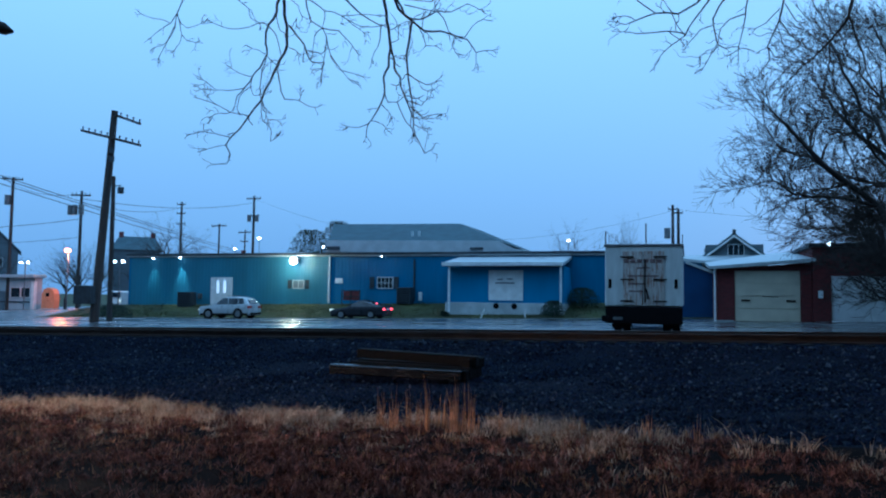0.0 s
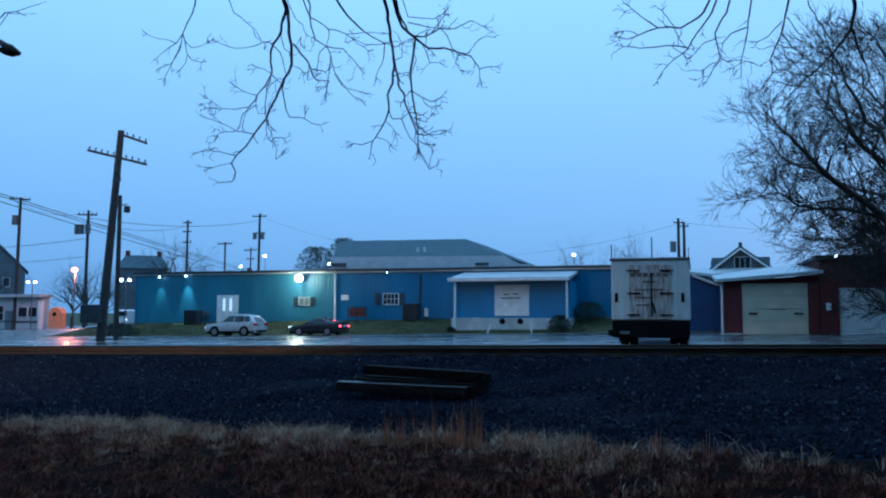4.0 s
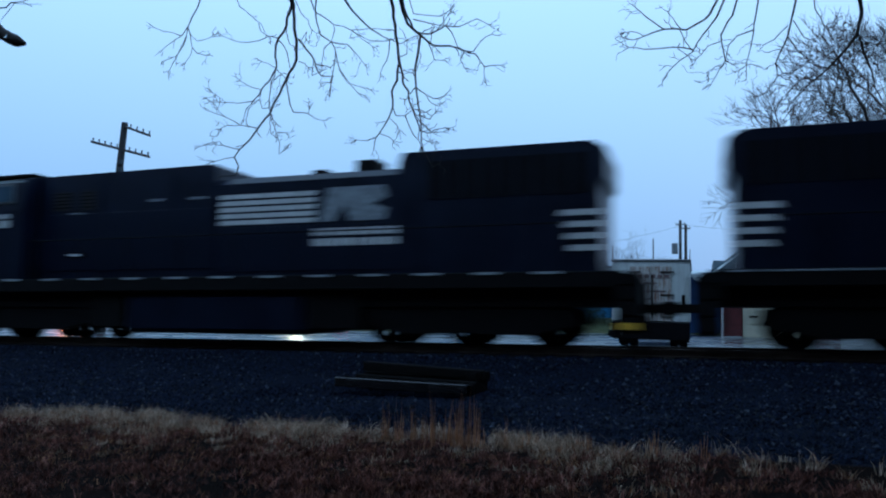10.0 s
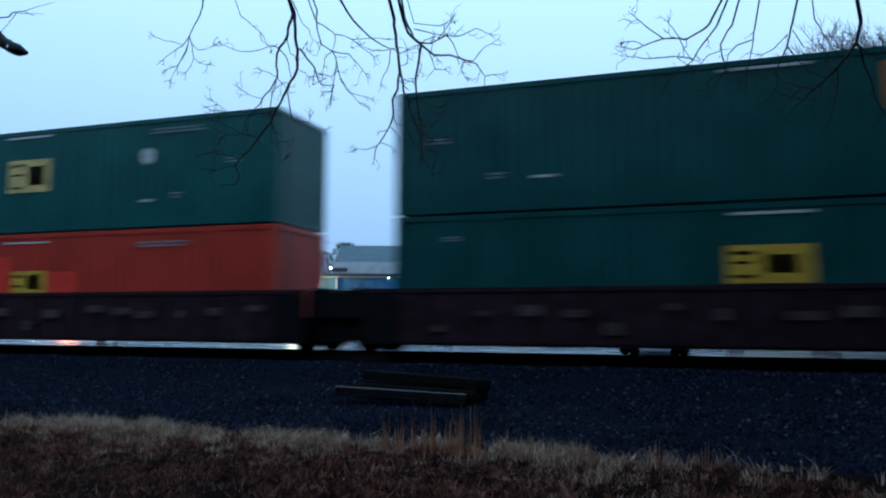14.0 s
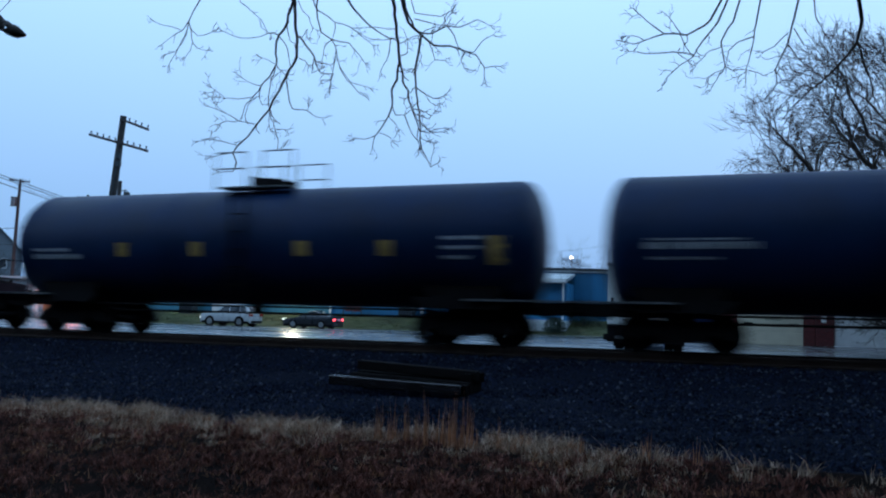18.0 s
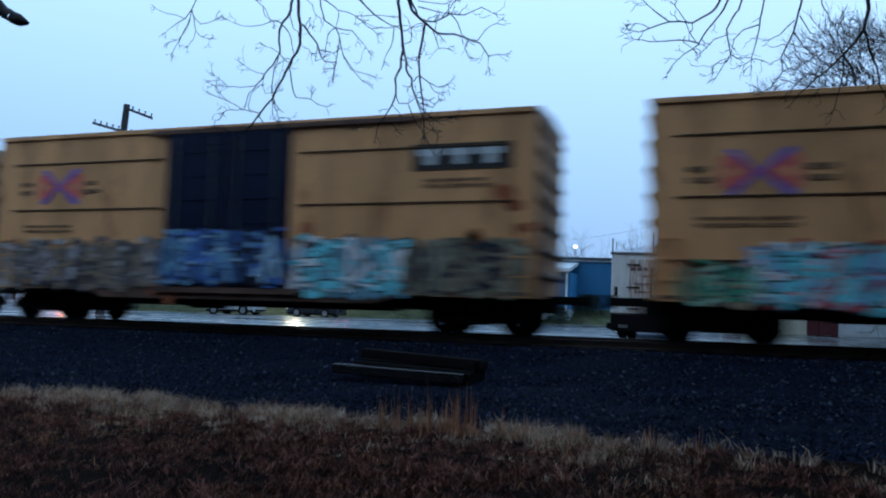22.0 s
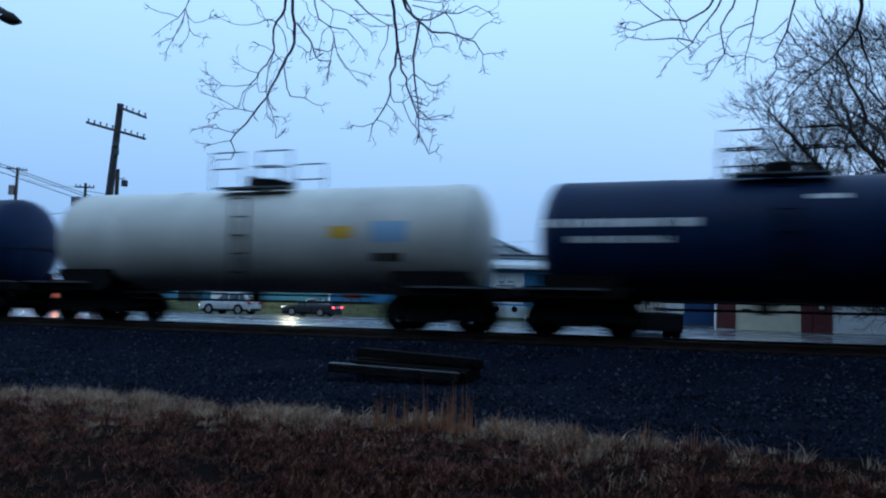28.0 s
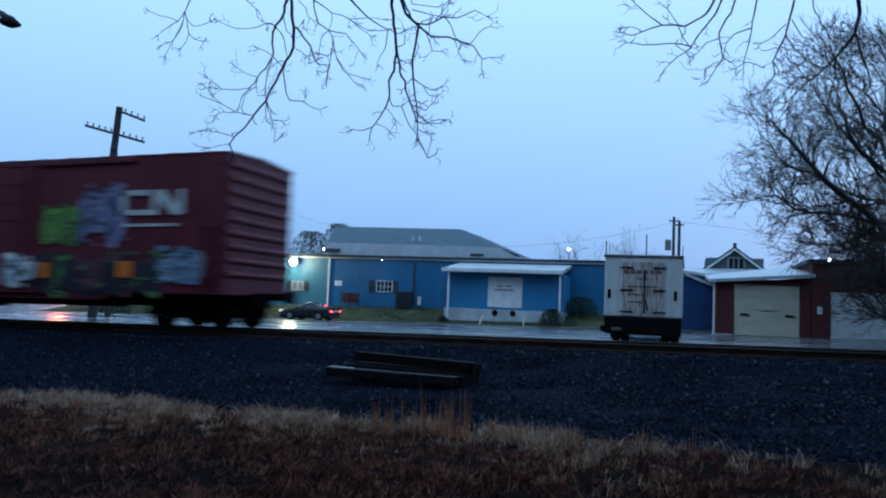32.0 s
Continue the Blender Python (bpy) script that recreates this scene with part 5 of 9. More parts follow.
    if yellow:
        r = random.Random(int(place * 7))
        for px, pz, n in ((9.55, 1.7, 5), (13.9, 1.6, 8), (5.4, 1.2, 4), (14.8, 2.6, 4)):
            for _ in range(n):
                a, b = px + r.uniform(-0.3, 0.5), pz + r.uniform(-0.6, 0.7)
                w, h = r.uniform(0.08, 0.35), r.uniform(0.08, 0.3)
                ring = [(a + w * math.cos(0.785 * k) * r.uniform(0.6, 1.1), b + h * math.sin(0.785 * k) * r.uniform(0.6, 1.1)) for k in range(8)]
                part("rust_patch", Shape().extrude(ring, -hw - 0.006, -hw - 0.002), M["rust_patch"], c, "rusty stain on the side")
    for m in marks:
        if m[0] == "bars":
            bars(c, *m[1:5], -hw - 0.088 if 5.6 < m[1] < 9.4 else y - 0.008 * (len(m) > 7), M[m[5]], m[6])
        elif m[0] == "blocks":
            x0, x1, z0, z1 = m[1:5]
            w = (x1 - x0) / 3
            for k in range(3):
                a = x0 + k * w
                s = Shape().box(a + 0.04, a + w - 0.12, y - 0.014, y - 0.006, z1 - (z1 - z0) * 0.42, z1)
                s.box(a + w * 0.30, a + w * 0.62, y - 0.014, y - 0.006, z0, z1 - (z1 - z0) * 0.42)
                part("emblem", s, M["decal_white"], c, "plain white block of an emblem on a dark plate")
        elif m[0] == "cross":
            x, z = m[1], m[2]
            for sgn in (1, -1):
                pts = [(-0.66, -0.46 * sgn), (-0.44, -0.46 * sgn), (-0.14, -0.13 * sgn), (0.14, 0.07 * sgn), (0.66, 0.40 * sgn), (0.62, 0.50 * sgn), (0.44, 0.46 * sgn), (0.14, 0.16 * sgn), (-0.14, -0.05 * sgn)]
                part("emblem", Shape().extrude([(x + a, z + b) for a, b in pts], y - 0.013 - 0.004 * (sgn > 0), y - 0.001), M["emblem_blue"], c, "faded blue arm of a crossed emblem")
                pts = [(0.72 * sgn, -0.36), (0.74 * sgn, 0.0), (0.72 * sgn, 0.36), (0.42 * sgn, 0.30), (0.05 * sgn, 0.0), (0.42 * sgn, -0.30)]
                part("emblem", Shape().extrude([(x + a, z + b) for a, b in pts], y - 0.006, y - 0.001), M["emblem_red"], c, "faded red wedge of a crossed emblem")
                pts = [(0.62 * sgn, -0.14), (0.62 * sgn, 0.14), (0.32 * sgn, 0.0)]
                part("emblem", Shape().extrude([(x + a, z + b) for a, b in pts], y - 0.010, y - 0.001), M["emblem_orange"], c, "faded orange middle of a crossed emblem")
                bars(c, x + 1.1 * sgn - 0.26, x + 1.1 * sgn + 0.26, z - 0.20, z + 0.14, y, M["faint_lettering"], 2)
        elif m[0] == "loops":
            x, z = m[1], m[2]
            s = Shape()
            for a, b, p, q in ((0.0, 0.16, 0.0, 0.66), (0.0, 0.85, 0.52, 0.66), (0.0, 0.9, 0.0, 0.14)):
                s.box(x + a, x + b, y - 0.008, y - 0.001, z + p, z + q)
            s.extrude([(x + 1.0, z), (x + 1.17, z), (x + 1.17, z + 0.42), (x + 1.62, z), (x + 1.95, z), (x + 1.95, z + 0.66), (x + 1.78, z + 0.66), (x + 1.78, z + 0.22), (x + 1.33, z + 0.66), (x + 1.0, z + 0.66)], y - 0.008, y - 0.001)
            s.box(x + 0.9, x + 1.0, y - 0.008, y - 0.001, z, z + 0.14)
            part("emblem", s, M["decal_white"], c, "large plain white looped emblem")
        else:
            decal(c, "decal", m[1], m[2], m[3], m[4], -hw - 0.15 if 5.6 < m[1] < 9.4 else y - 0.018 if not yellow else y - 0.004 * (len(m) > 6), M[m[5]])
    for i, (a, b, z0, z1, cols) in enumerate(tags):
        on_door = a >= 5.6 and b <= 9.4
        tag_patch(c, a, b, z0, z1, (-hw - 0.134 if on_door else -hw - 0.038 if yellow else -hw - 0.022) - 0.002 * i, cols, int(place) + i)
    return c


# ---- tank cars ----
def tank_car(place, length, r, top, paint, label, marks, bogies, span):
    c = car("tank_car", label, "freight car", place)
    zc = top - r
    rows = []
    n = 32
    for k in range(7):
        a = math.pi / 2 * k / 6
        rows.append((0.50 - 0.50 * math.sin(a), r * math.cos(a)))
    prof = [(x, max(rr, 0.02)) for x, rr in reversed(rows)] + [(length - x, max(rr, 0.02)) for x, rr in rows]
    part("tank", Shape().rings([[(x, rr * math.cos(2 * math.pi * i / n), zc + rr * math.sin(2 * math.pi * i / n)) for i in range(n)] for x, rr in prof]), paint, c, "long riveted steel tank", smooth=True)
    for x in (0.75, length / 2 - 2.3, length / 2 + 2.3, length - 0.75):
        part("tank_band", Shape().rings([[(x + e, (r + 0.012) * math.cos(2 * math.pi * i / n), zc + (r + 0.012) * math.sin(2 * math.pi * i / n)) for i in range(n)] for e in (-0.04, 0.04)]), paint, c)
    m = length / 2
    s = Shape().tube((m, 0, top - 0.05), (m, 0, top + 0.28), 0.42, n=16).tube((m - 0.62, 0.1, top - 0.05), (m - 0.62, 0.1, top + 0.42), 0.11).tube((m + 0.65, -0.1, top - 0.05), (m + 0.65, -0.1, top + 0.2), 0.14)
    part("manway", s, M["frame_black"], c, "manway hatch with valves")
    for y in (-0.95, 0.46):
        part("top_platform", Shape().box(m - 1.05, m + 1.05, y, y + 0.49, top - 0.06, top - 0.02), M["steel"], c)
    for x in (m - 1.15, m + 0.25):
        for y in (-0.95, 0.95):
            s = Shape()
            for e in (0, 0.9):
                s.tube((x + e, y, top - 0.1), (x + e, y, top + 0.88), 0.02, n=5)
            for z in (0.45, 0.88):
                s.tube((x, y, top + z), (x + 0.9, y, top + z), 0.02, n=5)
            part("guard_rail", s, M["frame_black"], c, "thin guard rail round the hatch")
    ladder(c, m - 0.22, -r + 0.02, 0.9, top - 0.4, 0.44)
    for xa, xb in ((span[0], 2.4), (length - 2.4, span[1])):
        s = Shape().box(xa, xb, -0.32, 0.32, 0.75, 1.05)
        s.box(xa, xa + 0.2, -1.45, 1.45, 0.85, 1.05) if xa < 1 else s.box(xb - 0.2, xb, -1.45, 1.45, 0.85, 1.05)
        part("stub_sill", s, M["frame_black"], c)
    for x in bogies:
        part("saddle", Shape().extrude([(x - 0.9, zc - r + 0.35), (x - 0.45, 0.8), (x + 0.45, 0.8), (x + 0.9, zc - r + 0.35), (x + 0.9, zc - r * 0.6), (x - 0.9, zc - r * 0.6)], -1.15, 1.15), M["frame_black"], c)
    part("walkway", Shape().box(span[0] + 0.1, 1.6, -1.5, -1.0, 1.04, 1.08), M["steel"], c)
    part("walkway", Shape().box(length - 1.6, span[1] - 0.1, -1.5, -1.0, 1.04, 1.08), M["steel"], c)
    part("side_rail", Shape().tube((2.6, -1.2, 0.82), (length - 2.6, -1.2, 0.82), 0.025, n=5), M["frame_black"], c)
    part("brake_pipe", Shape().tube((2.6, -0.9, 0.66), (length - 2.6, -0.9, 0.66), 0.03, n=5), M["frame_black"], c)
    for x in bogies:
        part("bolster", Shape().extrude([(x - 1.15, 1.12), (x + 1.15, 1.12), (x + 0.9, 0.86), (x - 0.9, 0.86)], -1.4, 1.4), M["frame_black"], c, "dark bolster over the bogie")
    for x in (span[0] + 0.1, span[1] - 0.1):
        s = Shape().tube((x, -1.45, 1.05), (x, -1.45, 2.0), 0.02, n=5).tube((x, 1.45, 1.05), (x, 1.45, 2.0), 0.02, n=5).tube((x, -1.45, 2.0), (x, 1.45, 2.0), 0.02, n=5)
        part("handrail", s, M["frame_black"], c)
    s = Shape().tube((m - 0.3, 0, zc - r - 0.25), (m - 0.3, 0, zc - r + 0.1), 0.2, n=12)
    part("outlet_valve", s, M["frame_black"], c)
    for x0, x1, z0, z1, mt, kind in marks:
        # follows the curve of the tank
        s = Shape()
        k = 6
        spans = [(x0, x1)]
        if kind == "bars":
            rr_ = random.Random(int(x0 * 77 + z0 * 31))
            spans, x = [], x0
            while x < x1 - 0.05:
                w = rr_.uniform(0.15, 0.45)
                spans.append((x, min(x + w, x1)))
                x += w + 0.05
        for a, b in spans:
            rows2 = []
            for j in range(k + 1):
                z = z0 + (z1 - z0) * j / k
                yy = -math.sqrt(max((r + 0.006) ** 2 - (z - zc) ** 2, 0))
                rows2.append([(a, yy, z), (b, yy, z)])
            s.rings(rows2, closed=False)
        part("lettering" if kind == "bars" else "decal", s, M[mt], c)
    for x in bogies:
        bogie(c, place, x)
    coupler(c, span[0] - 0.6, span[0] + 0.1)
    coupler(c, span[1] - 0.1, span[1] + 0.6)
    return c


# ---- covered hopper ----
def hopper(place):
    c = car("hopper_car", "grey covered hopper car with rounded sides and sloped ends", "freight car", place)
    side = [(1.35, 1.16), (1.6, 1.32), (1.85, 1.46), (2.08, 1.555), (2.14, 1.57), (2.5, 1.60), (2.9, 1.59), (3.3, 1.56), (3.65, 1.51), (3.9, 1.455), (4.1, 1.39)]
    ring = [(-w, z) for z, w in side] + [(-1.0, 4.36), (1.0, 4.36)] + [(w, z) for z, w in reversed(side)]
    rows = []
    for x_low, x_high in ((1.05, 0.22), (10.34, 11.98)):
        rows.append([(x_low + (x_high - x_low) * (z - 1.35) / 3.0, y, z) for y, z in ring])
    s = Shape().rings(rows)
    n = len(ring)
    s.f += [tuple(range(n)), tuple(range(2 * n - 1, n - 1, -1))]
    part("body", s, M["hopper_grey"], c, "grey rounded hopper side", smooth=True)
    # slope sheets take their shade from a darker colour than the sides
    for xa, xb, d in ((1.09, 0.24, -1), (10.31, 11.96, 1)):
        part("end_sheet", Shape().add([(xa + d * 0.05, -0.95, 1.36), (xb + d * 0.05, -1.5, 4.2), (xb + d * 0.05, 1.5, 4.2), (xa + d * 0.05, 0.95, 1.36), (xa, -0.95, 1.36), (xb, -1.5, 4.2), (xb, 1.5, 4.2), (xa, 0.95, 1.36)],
             [(0, 1, 2, 3), (7, 6, 5, 4), (0, 4, 5, 1), (2, 6, 7, 3)]), M["hopper_dark"], c, "slope sheet with shade put into its dark colour")
    for y in (-1.35, 0, 1.35):
        s = Shape().box(-0.85, 12.72, y - 0.14, y + 0.14, 4.46, 4.5)
        for i in range(9):
            s.box(0.2 + i * 1.5, 0.28 + i * 1.5, y - 0.1, y + 0.1, 4.3, 4.458)
        part("roof_walk", s, M["steel"], c, "roof walkway grating")
    for i in range(10):
        part("roof_hatch", Shape().box(1.3 + i * 1.05, 1.95 + i * 1.05, -0.35, 0.35, 4.36, 4.42), M["hopper_grey"], c)
    for y in (-1.57, 1.47):
        part("eave_rail", Shape().box(-0.6, 12.4, y, y + 0.1, 4.10, 4.30, 0.02), M["hopper_sill"], c, "grey rail under the roof edge")
    for x in (0.2, 10.6):
        part("jacking_post", Shape().box(x, x + 0.5, -1.55, -1.35, 1.36, 1.95), M["hopper_sill"], c)
    for y in (-1.56, 1.44):
        part("side_sill", Shape().box(-0.4, 12.6, y, y + 0.12, 1.14, 1.34), M["hopper_sill"], c, "dull grey side sill")
    part("centre_sill", Shape().box(-0.2, 12.6, -0.4, 0.4, 0.7, 1.05), M["frame_black"], c)
    for x in (-0.6, 10.4):
        part("end_platform", Shape().box(x, x + 2.3, -1.5, 1.5, 1.06, 1.118), M["hopper_grey"], c)
    for x, d in ((-0.6, 1), (12.65, -1)):
        for y in (-1.4, 1.4):
            part("end_post", Shape().box(x - 0.07, x + 0.07, y - 0.07, y + 0.07, 1.1, 4.455), M["white_roof"], c, "pale end post")
            part("end_brace", Shape().tube((x + d * 0.6, y, 1.2), (x + d * 0.05, y, 3.4), 0.06, n=6), M["white_roof"], c, "pale slanted brace")
        part("end_beam", Shape().box(x - 0.05, x + 0.05, -1.33, 1.33, 4.36, 4.455), M["white_roof"], c, "pale end beam")
    for x in (-0.6, 12.15):
        ladder(c, x, -1.48, 1.2, 4.3, 0.5, M["hopper_sill"])
    for x in (4.0, 6.2, 8.4):
        s = Shape()
        s.rings([[(x - 0.95, -1.2, 1.3), (x + 0.95, -1.2, 1.3), (x + 0.95, 1.2, 1.3), (x - 0.95, 1.2, 1.3)], [(x - 0.3, -0.7, 0.45), (x + 0.3, -0.7, 0.45), (x + 0.3, 0.7, 0.45), (x - 0.3, 0.7, 0.45)]])
        s.f += [(7, 6, 5, 4)]
        part("outlet", s, M["frame_black"], c, "dark discharge outlet")
    bars(c, 1.75, 2.75, 2.98, 3.16, -1.605, M["decal_dark"])
    bars(c, 1.7, 2.9, 2.52, 2.76, -1.607, M["decal_dark"])
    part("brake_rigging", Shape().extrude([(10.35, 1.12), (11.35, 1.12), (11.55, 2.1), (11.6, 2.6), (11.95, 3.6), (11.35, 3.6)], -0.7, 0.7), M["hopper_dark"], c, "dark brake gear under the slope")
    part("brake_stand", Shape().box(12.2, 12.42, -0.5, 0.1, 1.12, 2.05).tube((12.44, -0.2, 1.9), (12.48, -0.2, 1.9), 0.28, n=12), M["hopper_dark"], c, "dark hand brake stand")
    for x in (1.45, 11.1):
        bogie(c, place, x)
    coupler(c, -1.2, 0.1)
    coupler(c, 12.3, 13.5)
    return c


BASE = -13.05
locomotive(-61.1, False)
locomotive(-39.05, True)
well_car(BASE, "faded_green", "red_box", small + emblem_set(7.2, 4.4, base="faded_plate") + [(7.55, 8.8, 1.53, 2.14, "decal_yellow"), (8.1, 8.6, 1.62, 2.04, "decal_blue"), (7.6, 7.95, 1.95, 2.02, "decal_dark"), (7.6, 7.95, 1.68, 1.75, "decal_dark"),
         (6.3, 7.5, 1.53, 2.55, "fresh_red"), (8.85, 9.9, 1.53, 2.1, "fresh_red"), (11.9, 13.55, 2.72, 2.86, "decal_white"), (7.2, 8.8, 2.92, 2.97, "decal_white"), (11.75, 12.45, 4.98, 5.38, "sticker")], True, False, 1)
well_car(BASE + 19.52, "green_box", "green_box", small + emblem_set(10.15, 4.95, 1.5, 0.95, "decal_orange") + emblem_set(7.1, 1.55, 1.62, 0.78) + [(11.95, 12.6, 5.42, 5.82, "sticker"),
         (11.9, 12.55, 2.0, 2.4, "sticker"), (7.2, 8.75, 2.95, 3.01, "decal_white"), (12.5, 13.75, 2.78, 2.87, "decal_white"), (1.0, 1.4, 2.6, 2.7, "decal_white")], False, False, 2)
well_car(BASE + 39.03, "green_box", "green_box", small + emblem_set(7.3, 4.5, 1.5, 0.95, "decal_orange") + [(0.7, 1.2, 2.35, 2.46, "decal_white"), (2.15, 2.55, 2.9, 3.0, "decal_white"),
         (12.0, 12.7, 2.0, 2.4, "sticker"), (12.5, 13.7, 2.75, 2.85, "decal_white"), (14.5, 14.9, 2.2, 2.5, "decal_white")], False, True, 3)

blk, cyan_, wht, pink, red_, teal_, blue_, tan_, grn = (0.02, 0.02, 0.03), (0.15, 0.52, 0.62), (0.60, 0.64, 0.64), (0.55, 0.30, 0.34), (0.40, 0.05, 0.06), (0.06, 0.22, 0.26), (0.06, 0.14, 0.38), (0.30, 0.22, 0.14), (0.06, 0.25, 0.16)
squares = [(x - 0.17, x + 0.17, 2.06, 2.42, "plate_yellow", "plate") for x in (4.0, 6.3, 9.3, 11.5)] + [(14.0, 14.36, 1.85, 2.5, "plate_yellow", "plate")]
tank_car(BASE + 59.4, 15.05, 1.54, 3.95, M["tank_black"], "long black tank car with small yellow square plates", squares + [(1.0, 2.6, 2.0, 2.12, "stencil_pale", "bars"), (1.0, 2.2, 2.2, 2.28, "stencil_pale", "bars"), (12.9, 13.9, 2.42, 2.5, "stencil_pale", "bars"), (12.9, 13.8, 2.2, 2.28, "stencil_pale", "bars"), (12.9, 13.6, 1.98, 2.06, "stencil_pale", "bars")], (2.0, 13.3), (-0.5, 15.8))
tank_car(BASE + 75.8, 15.35, 1.54, 3.95, M["tank_black"], "long black tank car with white lettering", [(0.95, 3.15, 2.18, 2.32, "stencil_pale", "bars"), (1.0, 2.9, 2.36, 2.40, "stencil_pale", "bars"), (1.05, 2.4, 1.96, 2.02, "stencil_pale", "bars"), (13.4, 14.2, 2.3, 2.36, "stencil_pale", "bars")], (1.65, 13.45), (-0.75, 15.75))
boxcar(BASE + 92.82, "yellow", [("cross", 2.3, 3.63), ("bars", 12.0, 13.7, 3.8, 4.15, "faded_red", 1), ("bars", 9.9, 14.2, 3.28, 3.4, "stencil", 1), ("bars", 8.25, 9.2, 3.38, 3.75, "decal_white", 3), ("bars", 8.3, 9.2, 4.08, 4.34, "decal_white", 2), ("bars", 5.85, 6.3, 2.9, 2.97, "decal_white", 1), ("bars", 5.85, 6.2, 3.4, 3.5, "decal_white", 1), ("bars", 7.1, 7.7, 2.7, 2.78, "decal_white", 1), ("bars", 7.2, 7.5, 2.15, 2.4, "decal_white", 1), ("bars", 6.5, 7.1, 1.98, 2.04, "decal_white", 1),
       ("bars", 0.9, 1.4, 3.55, 3.7, "stencil", 2), ("bars", 3.4, 4.0, 3.55, 3.7, "stencil", 2), ("bars", 0.7, 2.4, 2.3, 2.6, "stencil", 2)],
       [(0.7, 4.9, 0.95, 1.95, [(0.42, 0.55, 0.58), wht, wht, (0.45, 0.58, 0.62), (0.02, 0.02, 0.03)]), (9.4, 13.2, 0.92, 2.22, [(0.20, 0.55, 0.64), (0.24, 0.60, 0.68), (0.17, 0.50, 0.60), (0.30, 0.64, 0.70), (0.03, 0.10, 0.14)])])
boxcar(BASE + 110.43, "yellow", [("cross", 2.15, 3.65), ("plate", 12.5, 14.85, 3.76, 4.36, "decal_dark"), ("blocks", 12.6, 14.75, 3.88, 4.24), ("bars", 12.8, 14.4, 3.36, 3.56, "stencil", 2), ("bars", 1.0, 2.6, 2.4, 2.6, "stencil", 2)],
       [(0.2, 5.6, 0.86, 2.22, [(0.17, 0.13, 0.10), (0.30, 0.28, 0.28), (0.10, 0.08, 0.08), (0.24, 0.2, 0.2), (0.22, 0.15, 0.09), (0.05, 0.04, 0.04)]), (5.75, 9.25, 1.02, 2.42, [(0.03, 0.07, 0.18), (0.12, 0.24, 0.36), blue_, (0.25, 0.36, 0.44), (0.01, 0.015, 0.03)]), (9.45, 12.4, 0.86, 2.3, [(0.12, 0.25, 0.32), wht, cyan_, wht, (0.1, 0.15, 0.15)]),
        (12.4, 15.2, 0.9, 2.2, [(0.16, 0.13, 0.09), (0.09, 0.08, 0.06), (0.2, 0.19, 0.14), (0.15, 0.12, 0.08), blk])])
boxcar(BASE + 128.24, "yellow", [("cross", 2.1, 3.5), ("plate", 11.75, 14.25, 3.62, 4.28, "decal_dark"), ("blocks", 11.85, 14.15, 3.76, 4.12), ("bars", 11.0, 14.3, 3.2, 3.4, "stencil", 1), ("bars", 0.9, 2.8, 2.4, 2.6, "stencil", 2), ("bars", 6.0, 7.2, 4.1, 4.25, "decal_white", 2), ("bars", 8.2, 9.1, 4.1, 4.16, "decal_white", 1), ("bars", 8.3, 9.1, 2.95, 3.1, "decal_white", 2), ("bars", 6.9, 7.4, 2.3, 2.5, "decal_white", 1), ("bars", 7.6, 8.3, 2.1, 2.3, "decal_white", 1)],
       [(1.9, 5.65, 0.72, 2.12, [cyan_, wht, red_, pink, (0.2, 0.3, 0.45)]), (0.6, 2.2, 0.8, 1.7, [grn, tan_, (0.25, 0.4, 0.3)]), (9.45, 13.2, 0.9, 2.28, [wht, pink, (0.3, 0.5, 0.45), red_, wht])])
hopper(BASE + 145.73)
boxcar(BASE + 160.1, "yellow", [("cross", 2.2, 3.5), ("bars", 11.5, 13.2, 3.85, 4.2, "faded_red", 1), ("bars", 10.0, 14.6, 3.28, 3.42, "stencil", 1), ("bars", 0.9, 2.2, 2.5, 2.7, "stencil", 2)],
       [(0.15, 5.65, 0.74, 2.38, [(0.16, 0.12, 0.16), cyan_, (0.22, 0.15, 0.17), (0.12, 0.08, 0.12), cyan_, (0.02, 0.02, 0.05)]), (0.9, 5.6, 2.22, 2.46, [(0.10, 0.38, 0.52), cyan_, (0.10, 0.38, 0.52)]), (5.75, 9.25, 1.02, 2.2, [(0.008, 0.012, 0.03), (0.03, 0.04, 0.06), (0.25, 0.36, 0.44), (0.01, 0.015, 0.03)]), (9.45, 15.2, 0.8, 2.30, [(0.04, 0.15, 0.20), teal_, (0.20, 0.30, 0.30), (0.05, 0.18, 0.24), blue_, (0.01, 0.03, 0.05)])])
short_marks = [(0.3, 3.5, 2.40, 2.58, "decal_white", "bars"), (0.8, 3.0, 2.06, 2.2, "decal_white", "bars"), (7.1, 7.95, 2.08, 2.42, "decal_yellow", "plate"), (8.1, 9.1, 2.05, 2.45, "decal_dark", "plate"), (8.15, 9.0, 2.3, 2.36, "decal_white", "bars"),
               (5.6, 6.3, 2.95, 3.05, "decal_white", "bars"), (8.6, 9.1, 1.45, 1.55, "decal_white", "bars")]
tank_car(BASE + 178.0, 10.3, 1.37, 3.57, M["tank_black"], "short black tank car with white lettering and a yellow plate", short_marks, (1.0, 9.1), (-0.6, 10.9))
tank_car(BASE + 190.1, 12.4, 1.37, 3.62, M["tank_white"], "stained white tank car", [(8.7, 9.3, 2.2, 2.5, "decal_yellow", "plate"), (9.8, 10.7, 2.1, 2.6, "hopper_grey", "plate"), (9.8, 10.6, 1.65, 1.85, "decal_dark", "bars")], (1.2, 11.2), (-0.6, 13.0))
tank_car(BASE + 203.75, 10.3, 1.37, 3.57, M["tank_black"], "short black tank car with white lettering and a yellow plate", short_marks, (1.0, 9.1), (-0.6, 10.9))
